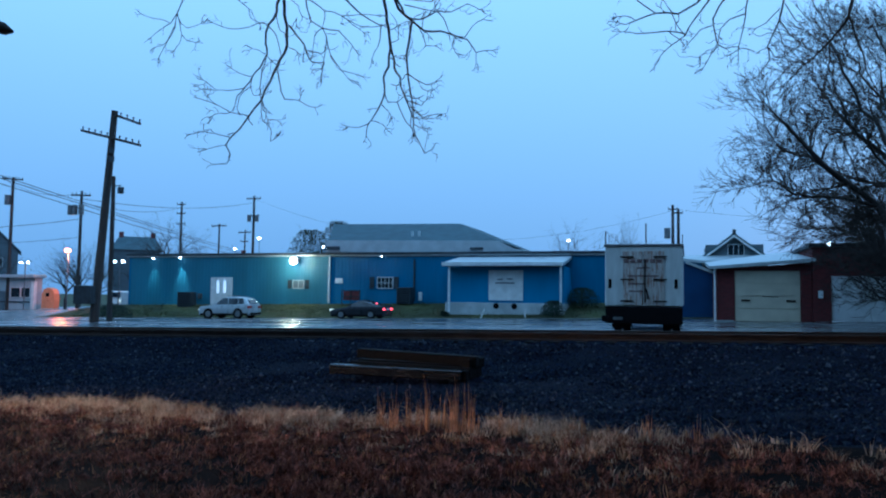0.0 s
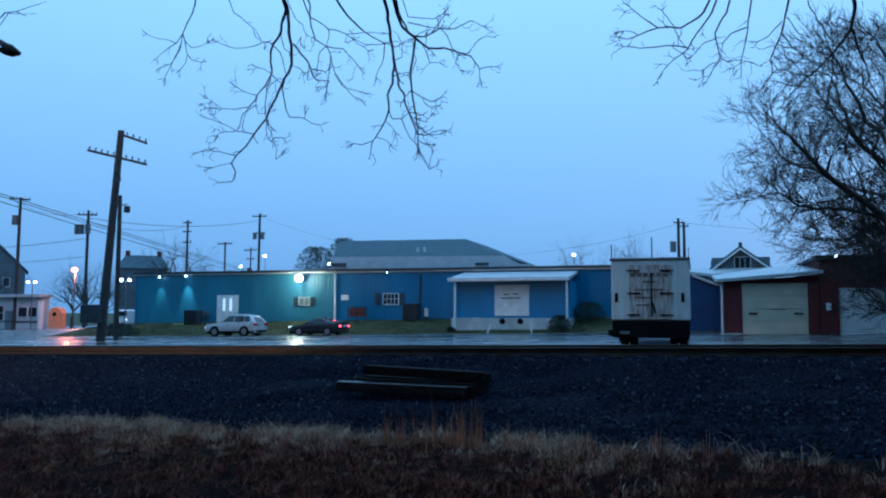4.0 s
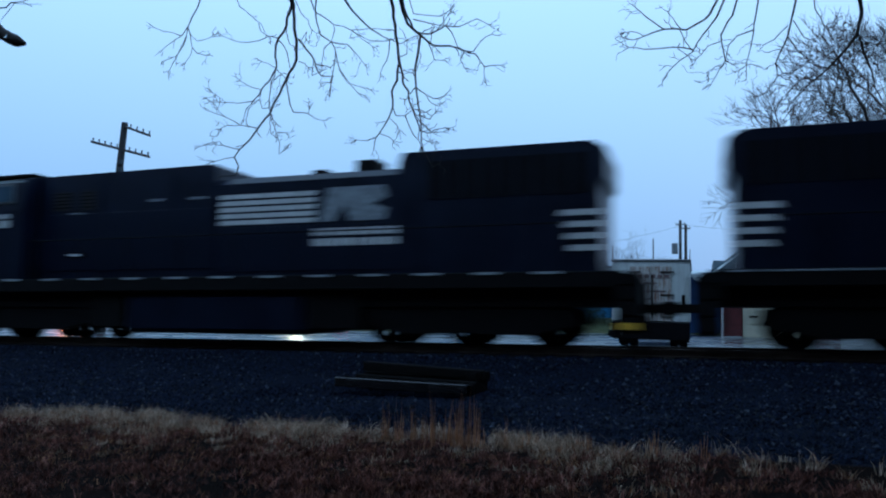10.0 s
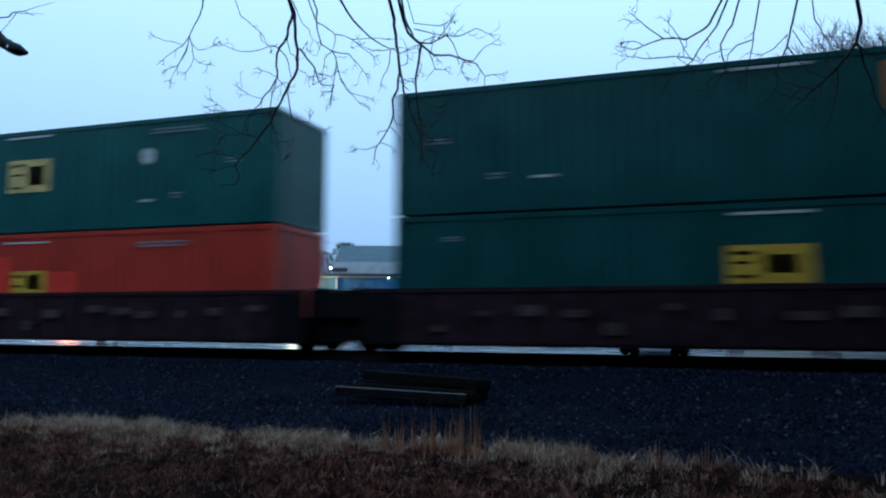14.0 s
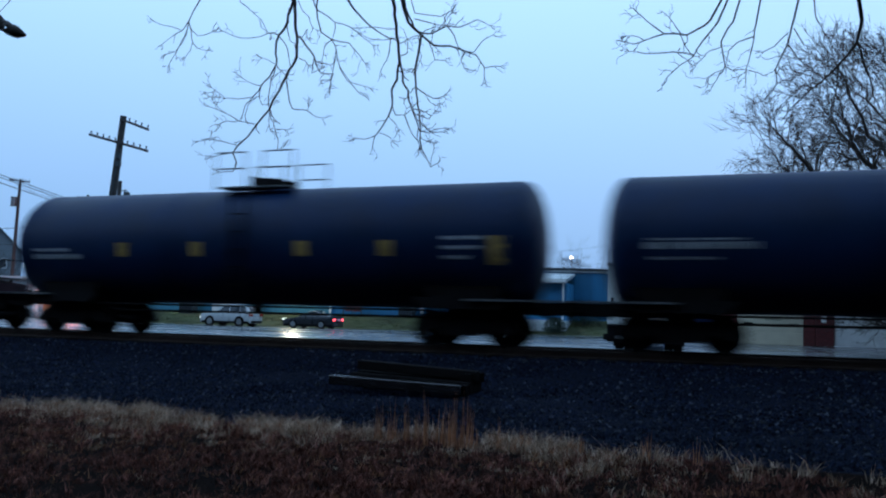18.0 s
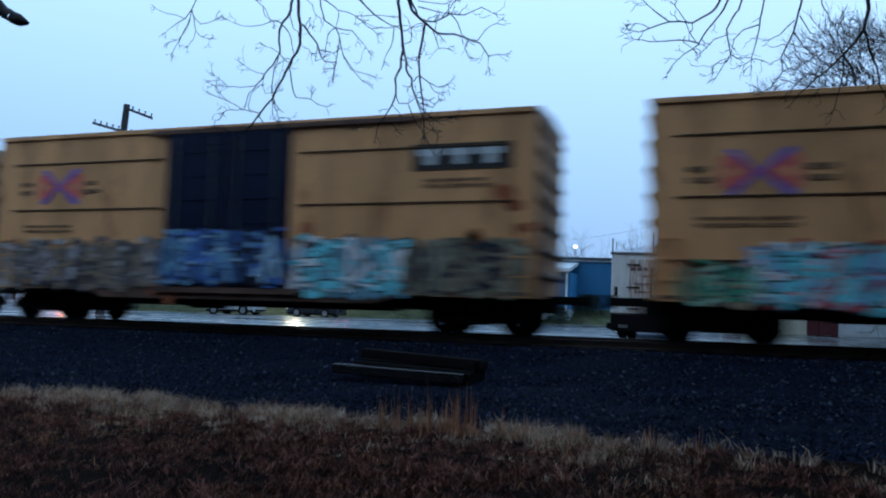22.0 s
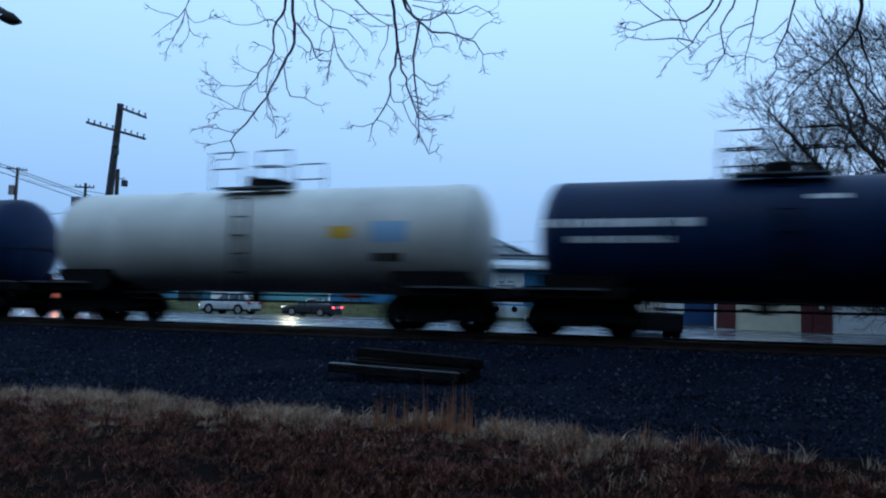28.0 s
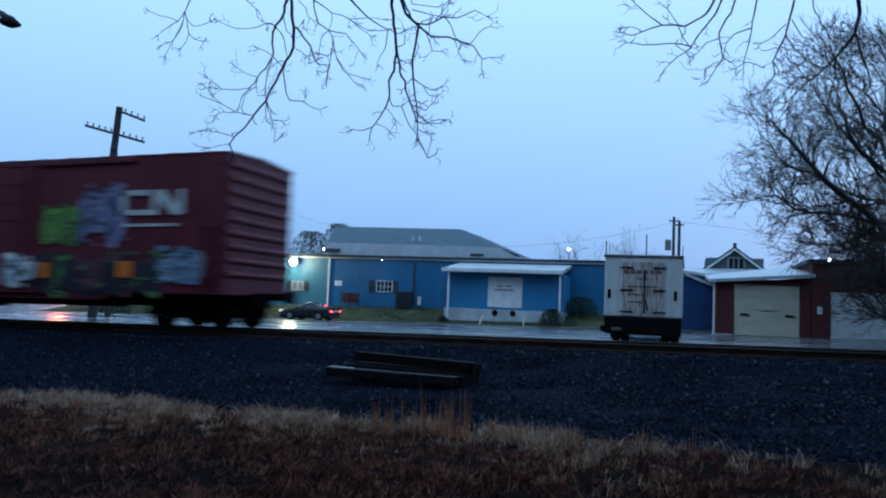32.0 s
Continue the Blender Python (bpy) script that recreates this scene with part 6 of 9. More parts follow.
boxcar(BASE + 215.89, "red", [("loops", 12.2, 2.93), ("bars", 12.0, 14.4, 2.66, 2.74, "decal_white", 1), ("bars", 1.0, 1.45, 2.4, 2.55, "decal_white", 1), ("bars", 2.0, 2.5, 2.4, 2.55, "decal_white", 1), ("bars", 3.0, 3.4, 2.4, 2.55, "decal_white", 1), ("bars", 3.9, 4.4, 2.4, 2.55, "decal_white", 1), ("plate", 6.95, 7.5, 1.4, 1.75, "decal_orange"), ("plate", 8.6, 9.25, 1.62, 2.28, "decal_orange")],
       [(0.25, 5.5, 0.86, 2.32, [(0.12, 0.20, 0.19), (0.34, 0.40, 0.38), (0.05, 0.12, 0.12), (0.22, 0.32, 0.28), (0.04, 0.14, 0.10), (0.02, 0.03, 0.04)]), (5.75, 8.2, 1.02, 2.1, [(0.09, 0.016, 0.024), (0.09, 0.016, 0.024), (0.20, 0.17, 0.17), (0.05, 0.012, 0.02)]), (9.45, 14.3, 0.76, 2.5, [(0.03, 0.12, 0.34), (0.05, 0.18, 0.42), (0.025, 0.09, 0.26), (0.12, 0.22, 0.36), (0.02, 0.025, 0.06)]), (13.6, 15.2, 0.9, 2.3, [(0.1, 0.02, 0.02), wht, red_])])
boxcar(BASE + 232.7, "red", [("loops", 12.2, 2.9), ("bars", 12.3, 14.1, 2.6, 2.68, "decal_white", 1), ("bars", 0.6, 2.2, 2.48, 2.56, "decal_white", 1), ("plate", 2.1, 2.45, 1.3, 1.7, "decal_orange"), ("plate", 4.95, 5.3, 1.3, 1.7, "decal_orange"),
        ("plate", 9.55, 9.95, 1.24, 1.66, "decal_orange"), ("plate", 12.2, 12.65, 1.28, 1.7, "decal_orange"), ("bars", 6.5, 7.4, 2.9, 3.0, "decal_white", 1)],
       [(1.9, 5.5, 0.74, 2.3, [(0.20, 0.29, 0.36), (0.26, 0.38, 0.45), (0.15, 0.25, 0.33), (0.32, 0.38, 0.42), (0.06, 0.08, 0.11)]), (0.2, 1.9, 1.5, 2.6, [(0.1, 0.02, 0.02), teal_, (0.1, 0.1, 0.1)]), (9.6, 10.85, 2.15, 3.25, [(0.09, 0.19, 0.05), (0.13, 0.24, 0.05), (0.05, 0.10, 0.03)]),
        (10.9, 12.25, 2.1, 3.78, [(0.17, 0.17, 0.28), (0.10, 0.10, 0.18), (0.22, 0.21, 0.32)]), (9.45, 13.5, 0.8, 1.95, [blk, (0.04, 0.02, 0.03), (0.07, 0.16, 0.05), blk, (0.10, 0.04, 0.05), blk]), (13.5, 14.65, 1.1, 2.05, [(0.18, 0.25, 0.34), (0.24, 0.33, 0.42), (0.14, 0.20, 0.30)]),
        (8.6, 9.4, 0.95, 1.9, [(0.3, 0.36, 0.4), (0.12, 0.03, 0.03), wht])])

# ---- vehicles ----
M["silver_car"] = material("silver_car_paint", (0.50, 0.53, 0.55), 0.3, 0.3, vary=0.06, bump=0, coat=0.5)
M["dark_car"] = material("dark_car_paint", (0.020, 0.022, 0.028), 0.3, 0.2, vary=0.1, bump=0, coat=0.5)
M["rim"] = material("alloy_rim", (0.35, 0.36, 0.37), 0.35, 0.8, vary=0.1, bump=0)
M["tail_red"] = glowing("lit_brake_light", (1.0, 0.07, 0.09), 5)
M["tail_dark"] = material("red_lamp_cover", (0.25, 0.01, 0.01), 0.2, vary=0.1, bump=0)
M["head_glass"] = glowing("dim_headlight", (0.9, 0.92, 0.8), 1.2)
M["truck_white"] = material("stained_white_truck_paint", (0.56, 0.59, 0.58), 0.55, vary=0.12, scale=2, fine=25, bump=0.05, second=(0.40, 0.36, 0.32), second_at=0.66, stretch=(3, 3, 0.6))
M["faded_writing"] = material("faded_rusty_writing", (0.15, 0.10, 0.10), 0.7, vary=0.4, scale=8, fine=30, bump=0)
M["rust_white"] = material("rust_streaked_door_paint", (0.50, 0.48, 0.45), 0.6, vary=0.2, scale=3, fine=25, second=(0.24, 0.12, 0.085), second_at=0.48, stretch=(4, 4, 0.4))


def wheel(parent, x, y, r, w):
    s = Shape().tube((x, y - w / 2, r), (x, y + w / 2, r), r, n=20)
    t = part("wheel", s, M["black"], parent, "black tyre with alloy rim")
    o = -1 if y < 0 else 1
    part("rim", Shape().tube((x, y + o * w / 2, r), (x, y + o * (w / 2 + 0.012), r), r * 0.66, n=16), M["rim"], t)


def loft(rows):
    """A body through cross-sections given as (x, [(half width, z), ...]) from sill to roof line."""
    out = []
    for x, sec in rows:
        out.append([(x, -w, z) for w, z in sec] + [(x, w, z) for w, z in reversed(sec)])
    s = Shape().rings(out)
    n = len(out[0])
    s.f += [tuple(range(n)), tuple(range(n * len(out) - 1, n * len(out) - n - 1, -1))]
    return s


def motor_car(label, m, paint, hood, length, tall, suv, name, size=1.0):
    """A car with its front at -x."""
    c = thing(name, label, "car", m)
    h = length / 2
    low = 0.26 if suv else 0.18
    belt = 1.02 if suv else 0.86
    rows = []
    for x, top in ((-h, belt * (0.78 if suv else 0.62)), (-h + 0.12, belt * (0.90 if suv else 0.80)), (-h + 0.9, hood), (-h + 1.35, belt), (0.2, belt + 0.02), (h - 0.5, belt + 0.06), (h - 0.08, belt + (0.06 if suv else 0.08)), (h, belt * 0.72)):
        ww = 0.80 if abs(x) > h - 0.05 else 0.90
        rows.append((x, [(ww - 0.06, low), (ww, low + 0.2), (ww, top - 0.22), (ww - 0.05, top)]))
    part("body", loft(rows), paint, c, smooth=True)
    if suv:
        g = [(-h + 1.15, belt, 0.82), (-h + 1.55, belt + 0.27, 0.76), (-h + 2.05, tall - 0.10, 0.68), (-h + 2.6, tall, 0.66), (h - 1.3, tall - 0.02, 0.66), (h - 0.6, tall - 0.12, 0.64), (h - 0.42, tall - 0.20, 0.64), (h - 0.1, belt + 0.05, 0.78)]
    else:
        g = [(-h + 1.35, belt, 0.80), (-h + 2.15, tall - 0.06, 0.60), (-h + 2.6, tall, 0.60), (h - 1.7, tall - 0.03, 0.60), (h - 0.55, belt + 0.10, 0.72), (h - 0.45, belt + 0.06, 0.74)]
    rows = [(x, [(0.84, belt - 0.02), (0.82, belt + 0.02), (w + 0.04, max(z - 0.05, belt + 0.03)), (w - 0.1, max(z, belt + 0.04))]) for x, z, w in g]
    part("cabin", loft(rows), paint, c, smooth=True)
    # side glass follows the cabin's lean
    for sgn in (-1, 1):
        zs, zt = belt + 0.06, tall - 0.13
        if suv:
            panes = [[(-h + 1.6, zs), (-h + 2.6, zs), (-h + 2.6, zt), (-h + 2.12, zt)], [(-h + 2.68, zs), (-h + 3.5, zs), (-h + 3.5, zt), (-h + 2.68, zt)], [(-h + 3.58, zs), (h - 0.45, zs + 0.04), (h - 0.62, zt - 0.03), (-h + 3.58, zt)]]
        else:
            panes = [[(-h + 1.75, zs), (-h + 2.65, zs), (-h + 2.65, zt), (-h + 2.2, zt)], [(-h + 2.73, zs), (h - 1.15, zs), (h - 1.7, zt - 0.02), (-h + 2.73, zt)]]
        for p in panes:
            v = []
            for off in (0.012, -0.02):
                for x, z in p:
                    a = (z - belt) / (tall - belt)
                    w = 0.83 + (0.69 - 0.83 if suv else 0.63 - 0.83) * a
                    v.append((x, sgn * (w + off + 0.015), z))
            part("side_window", Shape().add(v, [(0, 1, 2, 3), (7, 6, 5, 4), (0, 4, 5, 1), (1, 5, 6, 2), (2, 6, 7, 3), (3, 7, 4, 0)]), M["glass"], c)
    for x in (-h + 0.92, h - 0.98):
        for y in (-0.82, 0.82):
            wheel(c, x, y, 0.36 if suv else 0.31, 0.2)
            part("wheel_arch", Shape().tube((x, y * 1.088, 0.36 if suv else 0.31), (x, y * 1.104, 0.36 if suv else 0.31), 0.43 if suv else 0.37, n=20), M["black"], c) if suv else None
    part("lower_trim", Shape().box(-h + 0.15, h - 0.12, -0.905, 0.905, low - 0.02, low + 0.14, 0.02), M["black"], c)
    for y in (-0.66, 0.66):
        part("headlight", Shape().box(-h - 0.012, -h + 0.2, y - 0.2, y + 0.2, 0.60, 0.72, 0.02), M["head_glass"], c)
        part("tail_light", Shape().box(h - 0.16, h + 0.015, y - (0.2 if suv else 0.12) - (0.06 if y < 0 else 0), y + (0.2 if suv else 0.12) + (0.06 if y > 0 else 0), belt - 0.24, belt - (0.06 if suv else 0.12), 0.02), M["tail_dark"] if suv else M["tail_red"], c, "red tail light" if suv else "glowing red brake light")
    if not suv:
        part("high_brake_light", Shape().box(h - 0.9, h - 0.84, -0.2, 0.2, belt + 0.20, belt + 0.26), M["tail_red"], c, "glowing high brake light")
    part("rear_plate", Shape().box(h + 0.001, h + 0.02, -0.25, 0.25, 0.62, 0.76), M["decal_white"], c)
    for y in (-0.98, 0.98):
        part("mirror", Shape().box(-h + 1.55, -h + 1.7, min(y, y * 0.9), max(y, y * 0.9), belt + 0.02, belt + 0.16, 0.02), paint, c)
    if suv:
        for y in (-0.55, 0.55):
            part("roof_rail", Shape().tube((-h + 2.4, y, tall + 0.05), (h - 1.0, y, tall + 0.04), 0.02, n=6), M["steel"], c)
    if suv:
        rear, front = [(h - 0.40, tall - 0.25), (h - 0.13, belt + 0.12), (h - 0.08, belt + 0.12), (h - 0.35, tall - 0.25)], [(-h + 1.17, belt + 0.06), (-h + 1.97, tall - 0.17), (-h + 2.0, tall - 0.20), (-h + 1.25, belt + 0.06)]
    else:
        rear, front = [(h - 1.62, tall - 0.10), (h - 0.68, belt + 0.14), (h - 0.64, belt + 0.17), (h - 1.58, tall - 0.06)], [(-h + 1.36, belt + 0.05), (-h + 2.08, tall - 0.10), (-h + 2.12, tall - 0.14), (-h + 1.44, belt + 0.05)]
    part("rear_window", Shape().extrude(rear, -0.52, 0.52), M["glass"], c)
    part("windscreen", Shape().extrude(front, -0.56, 0.56), M["glass"], c)
    part("front_bumper", Shape().box(-h - 0.02, -h + 0.3, -0.78, 0.78, low, low + 0.2, 0.04), M["black"], c)
    part("rear_bumper", Shape().box(h - 0.25, h + 0.02, -0.78, 0.78, low, low + 0.2, 0.04), M["black"] if suv else paint, c)
    for ob in c.children_recursive:
        ob.data.transform(Matrix.Diagonal((size, size, size, 1)))
    return c


def road_z(x, y):
    return ground_z(x, y) + 0.012


motor_car("silver SUV parked on the wet road", pose(-28.81, 42.9, road_z(-28.81, 42.9), 0, -1.09, 0), M["silver_car"], 1.0, 4.55, 1.68, True, "suv", 0.845)
sedan = motor_car("dark sedan with glowing brake lights rolling to a stop", pose(-22.0, 42.9, road_z(-22, 42.9), 0, -1.09, 0), M["dark_car"], 0.76, 4.25, 1.36, False, "sedan", 0.845)
# the tail of the sedan along its way
SEDAN_ROWS = [(0.0, -17.55), (0.5, -18.22), (1.0, -18.82), (1.5, -19.36), (2.0, -19.79), (2.5, -20.19), (3.0, -20.54), (3.5, -20.78), (4.5, -20.93), (5.5, -20.98), (32.0, -20.98)]
SEDAN_HALF = 1.79

# an unseen SUV added to light the dry grass, then turned away behind the viewer
M["grass_fill_light"] = glowing("warm_grass_fill_light", (1.0, 0.58, 0.30), 24000)
waiting = motor_car("unseen dark SUV added beside the view to light the grass", pose(-20.0, 7.6, ground_z(-20.0, 7.6), 0, 0, 176), M["dark_car"], 0.95, 4.6, 1.7, True, "suv", 1.15)
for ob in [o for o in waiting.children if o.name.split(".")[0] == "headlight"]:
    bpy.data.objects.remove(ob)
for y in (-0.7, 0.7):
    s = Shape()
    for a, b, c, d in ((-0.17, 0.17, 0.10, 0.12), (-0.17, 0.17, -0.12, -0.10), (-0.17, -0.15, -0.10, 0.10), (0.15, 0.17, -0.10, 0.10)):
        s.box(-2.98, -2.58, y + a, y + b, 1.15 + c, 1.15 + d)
    h = part("headlight", s, M["steel"], waiting, "headlight in a deep housing that narrows the added light")
    part("bulb", Shape().box(-2.71, -2.69, y - 0.12, y + 0.12, 1.10, 1.20), M["grass_fill_light"], h, "warm bulb added to light the grass")
UNSEEN_SUV_ROWS = [(0.0, -20.0, 7.6, 176), (3.5, -20.0, 7.6, 176), (4.0, -18.8, 5.8, 120), (4.5, -19.0, 2.5, 60), (4.9, -22.0, -0.5, 15), (5.3, -32.0, -1.5, -3), (5.7, -46.0, -0.5, -6), (6.5, -76.0, 3.5, -9), (7.5, -112.0, 9.5, -9), (8.5, -140.0, 13.4, -6), (9.2, -150.0, 14.3, -4), (32.0, -150.0, 14.3, -4)]

# box truck seen from behind
truck = thing("box_truck", "old white box truck with rust-streaked rear doors and dark bumper", "truck", pose(-1.38, 25.2, road_z(-1.38, 25.2)))
G = 0.52
part("box", Shape().box(-1.22, 1.22, 0.0, 6.0, 1.37 - G, 3.33 - G, 0.03), M["truck_white"], truck, "stained white box body")
part("roof_rim", Shape().box(-1.26, 1.26, -0.03, 6.03, 3.31 - G, 3.40 - G, 0.015), M["steel"], truck)
for x0, x1 in ((-0.64, -0.02), (0.02, 0.66)):
    d = part("rear_door", Shape().box(x0, x1, -0.05, -0.004, 1.40 - G, 3.17 - G, 0.008), M["rust_white"], truck, "rust streaked rear door")
    for z in (2.98, 2.24, 1.54):
        e0, e1 = (x0 - 0.08, x0 + 0.34) if x0 < 0 else (x1 - 0.34, x1 + 0.08)
        part("hinge", Shape().box(e0, e1, -0.085, -0.052, z - 0.022 - G, z + 0.022 - G), M["black"], d, "black strap hinge")
s = Shape()
for i in range(6):
    s.box(-0.6 + i * 0.205, -0.45 + i * 0.205, -0.062, -0.052, 2.78 - G, 2.90 - G)
part("lettering_bar", s, M["faded_writing"], truck, "dark row of lettering")
for x0, x1, z in ((-0.2, 0.2, 2.62), (-0.5, 0.5, 2.36), (-0.45, 0.1, 2.1), (-0.45, 0.0, 1.86)):
    part("lettering_bar", Shape().box(x0, x1, -0.062, -0.052, z - 0.022 - G, z + 0.022 - G), M["faded_writing"], truck, "faded lettering")
part("lock_bar", Shape().tube((0.06, -0.08, 1.5 - G), (0.06, -0.08, 2.9 - G), 0.02).tube((0.1, -0.09, 1.95 - G), (0.16, -0.09, 1.6 - G), 0.025), M["black"], truck)
for x in (-1.06, 1.02):
    part("marker_light", Shape().box(x - 0.05, x + 0.05, -0.02, -0.002, 1.95 - G, 2.25 - G, 0.008), M["black"], truck)
part("bumper", Shape().box(-1.2, 1.22, -0.12, 0.3, 0.80 - G, 1.365 - G, 0.03).box(-1.32, -1.1, -0.16, 0.0, 0.86 - G, 1.06 - G, 0.02), M["black"], truck, "deep black rear bumper")
part("number_plate", Shape().box(-0.95, -0.65, -0.14, -0.122, 0.92 - G, 1.02 - G), M["steel"], truck)
for x in (-0.92, -0.62, 0.70, 1.0):
    t = part("wheel", Shape().tube((x - 0.12, 1.4, 0.47), (x + 0.12, 1.4, 0.47), 0.47, n=20), M["black"], truck)
for x in (-1.0, 1.0):
    part("wheel", Shape().tube((x - 0.13, 7.2, 0.47), (x + 0.13, 7.2, 0.47), 0.47, n=20), M["black"], truck)
part("axle", Shape().tube((-0.6, 1.4, 0.47), (0.7, 1.4, 0.47), 0.07).ball((0.05, 1.4, 0.45), 0.21, 12, 8), M["frame_black"], truck)
for x in (-0.8, 0.85):
    part("mud_flap", Shape().box(x - 0.27, x + 0.27, 0.75, 0.78, 0.12, 0.6), M["black"], truck)
part("chassis", Shape().box(-0.45, -0.35, 0.2, 8.0, 0.6, 0.82).box(0.35, 0.45, 0.2, 8.0, 0.6, 0.82), M["frame_black"], truck)
part("cab", Shape().box(-1.05, 1.05, 6.2, 8.1, 0.55, 2.2, 0.12), M["truck_white"], truck)
for x in (-1.1, 1.22):
    part("antenna", Shape().tube((x, 0.1, 3.38 - G), (x + 0.01, 0.1, 3.72 - G), 0.012, n=5), M["black"], truck)

# ---- left corner: shop, booth, poles, lamps, wires ----
def pole(x, y, top, r, label, arms=(), lean=0.0, name="utility_pole"):
    """A wooden pole; arms are (height, from, to, tilt)."""
    z = ground_z(x, y)
    c = thing(name, label, "pole", group="poles along the street")
    part("shaft", Shape().tube((x, y, z - 0.3), (x + lean, y, top), r, r * 0.68, n=10), M["wood_pole"], c)
    for h, a, b, tilt in arms:
        px = x + lean * (h - z) / (top - z)
        s = Shape()
        za, zb = h + tilt * a, h + tilt * b
        s.add([(px + a, y - 0.16, za - 0.07), (px + b, y - 0.16, zb - 0.07), (px + b, y - 0.16, zb + 0.07), (px + a, y - 0.16, za + 0.07), (px + a, y - 0.05, za - 0.07), (px + b, y - 0.05, zb - 0.07), (px + b, y - 0.05, zb + 0.07), (px + a, y - 0.05, za + 0.07)],
              [(0, 1, 2, 3), (7, 6, 5, 4), (0, 4, 5, 1), (1, 5, 6, 2), (2, 6, 7, 3), (3, 7, 4, 0)])
        arm = part("crossarm", s, M["wood_pole"], c)
        n = max(2, int((b - a) / 0.45))
        for i in range(n + 1):
            q = a + (b - a) * (0.03 + 0.94 * i / n)
            if abs(q) < 0.2:
                continue
            zz = h + tilt * q + 0.07
            part("insulator", Shape().tube((px + q, y - 0.1, zz), (px + q, y - 0.1, zz + 0.10), 0.03, n=6).ball((px + q, y - 0.1, zz + 0.13), 0.055, 8, 5), M["glass"], arm)
    return c


def street_pole_box(c, x, y, z, r, h):
    part("transformer", Shape().tube((x, y, z), (x, y, z + h), r, n=12), M["steel"], c, "grey pole transformer")


p = pole(-30.75, 33.0, 11.56, 0.25, "leaning weathered telegraph pole with two crossarms and insulators", ((10.05, -2.05, 2.0, -0.26), (11.35, 0.05, 1.85, -0.35)), 0.85)
part("hardware", Shape().box(-30.0, -29.75, 32.75, 32.95, 8.7, 9.0).box(-30.02, -29.8, 32.75, 32.95, 9.2, 9.45).tube((-29.95, 32.8, 8.6), (-30.2, 32.8, 6.5), 0.03), M["dark_trim"], p)
part("cabinet", Shape().box(-31.65, -30.5, 32.4, 32.85, 0.96, 1.95, 0.03), M["dark_trim"], p, "dark equipment cabinet")
p = pole(-32.4, 36.0, 8.5, 0.16, "thin pole with a hanging lamp head", (), -0.1)
part("lamp_arm", Shape().tube((-32.45, 36, 7.9), (-31.95, 36, 7.95), 0.03).box(-32.1, -31.8, 35.85, 36.15, 7.45, 7.85, 0.05), M["dark_trim"], p, "unlit lamp head")
p = pole(-67.1, 60.0, 13.5, 0.2, "street pole with short crossarm", ((13.3, -1.4, 1.4, -0.1),))
street_pole_box(p, -67.5, 59.8, 10.6, 0.3, 1.0)
p = pole(-53.2, 55.0, 10.9, 0.17, "street pole with transformers and crossarm", ((10.5, -1.1, 1.1, -0.05),))
for dx in (-0.45, -0.95, 0.3):
    street_pole_box(p, -53.3 + dx, 54.8, 8.7, 0.24, 0.9)
pole(-69.0, 90.0, 14.7, 0.2, "far street pole with short arms", ((14.3, -0.7, 0.7, 0), (13.0, -0.7, 0.7, 0), (11.5, -0.7, 0.7, 0)))
p = pole(-57.1, 90.0, 15.2, 0.22, "far street pole with transformers", ((14.8, -1.1, 1.1, 0), (12.4, -0.9, 0.9, 0)))
for dx in (-0.6, 0.6):
    street_pole_box(p, -57.1 + dx, 89.8, 11.6, 0.28, 0.9)
pole(-62.6, 90.0, 11.4, 0.16, "far street pole with crossarm", ((11.1, -1.2, 1.2, 0),))
pole(-61.0, 94.0, 10.9, 0.14, "far street pole with crossarm", ((10.5, -1.0, 1.0, 0), (9.2, -0.6, 0.6, 0)))
p = pole(-1.6, 90.0, 12.5, 0.22, "twin street pole with a grey transformer", ((12.0, -0.5, 0.5, 0),))
street_pole_box(p, -2.2, 89.7, 8.6, 0.35, 1.2)
pole(-1.0, 90.4, 12.1, 0.22, "twin street pole beyond the truck", ((11.6, -0.5, 0.5, 0),))
pole(-9.2, 90.0, 9.6, 0.10, "thin far pole on the skyline")
pole(-4.6, 90.0, 10.4, 0.10, "thin far pole on the skyline")


def lamp_post(x, y, top, heads, mat, r_head, label, r=0.06):
    z = ground_z(x, y)
    c = thing("street_lamp", label, "lamp", group="lit street lamps")
    part("post", Shape().tube((x, y, z - 0.1), (x, y, top), r, r * 0.7, n=8), M["steel"], c)
    for dx in heads:
        part("arm", Shape().tube((x, y, top - 0.1), (x + dx, y, top), 0.04, n=6), M["steel"], c) if abs(dx) > 0.05 else None
        h = part("lamp_head", Shape().box(x + dx - 0.22, x + dx + 0.22, y - 0.12, y + 0.12, top + 0.02, top + 0.12, 0.03), M["steel"], c)
        part("bulb", Shape().ball((x + dx, y - 0.1, top - 0.04), r_head, 10, 6, 0.7), mat, h, "lit lamp")
    return c


lamp_post(-57.4, 58.0, 5.66, (0.0,), M["lamp_orange"], 0.30, "street lamp glowing strong orange")
lamp_post(-59.5, 55.0, 4.35, (-0.45, 0.42), M["lamp_small"], 0.14, "twin-headed white parking lot lamp")
lamp_post(-48.6, 55.0, 4.42, (-0.45, 0.45), M["lamp_small"], 0.15, "twin-headed white parking lot lamp")
lamp_post(-47.9, 52.0, 4.1, (0.0,), M["lamp_warm"], 0.05, "thin lit post by the shed")
lamp_post(-56.1, 90.0, 9.3, (0.0,), M["lamp_small"], 0.22, "far white street lamp")
lamp_post(-59.9, 90.0, 7.9, (0.0,), M["lamp_small"], 0.2, "far white street lamp")
lamp_post(-13.6, 90.0, 8.55, (0.0,), M["lamp_warm"], 0.2, "far pale street lamp above the sheds")
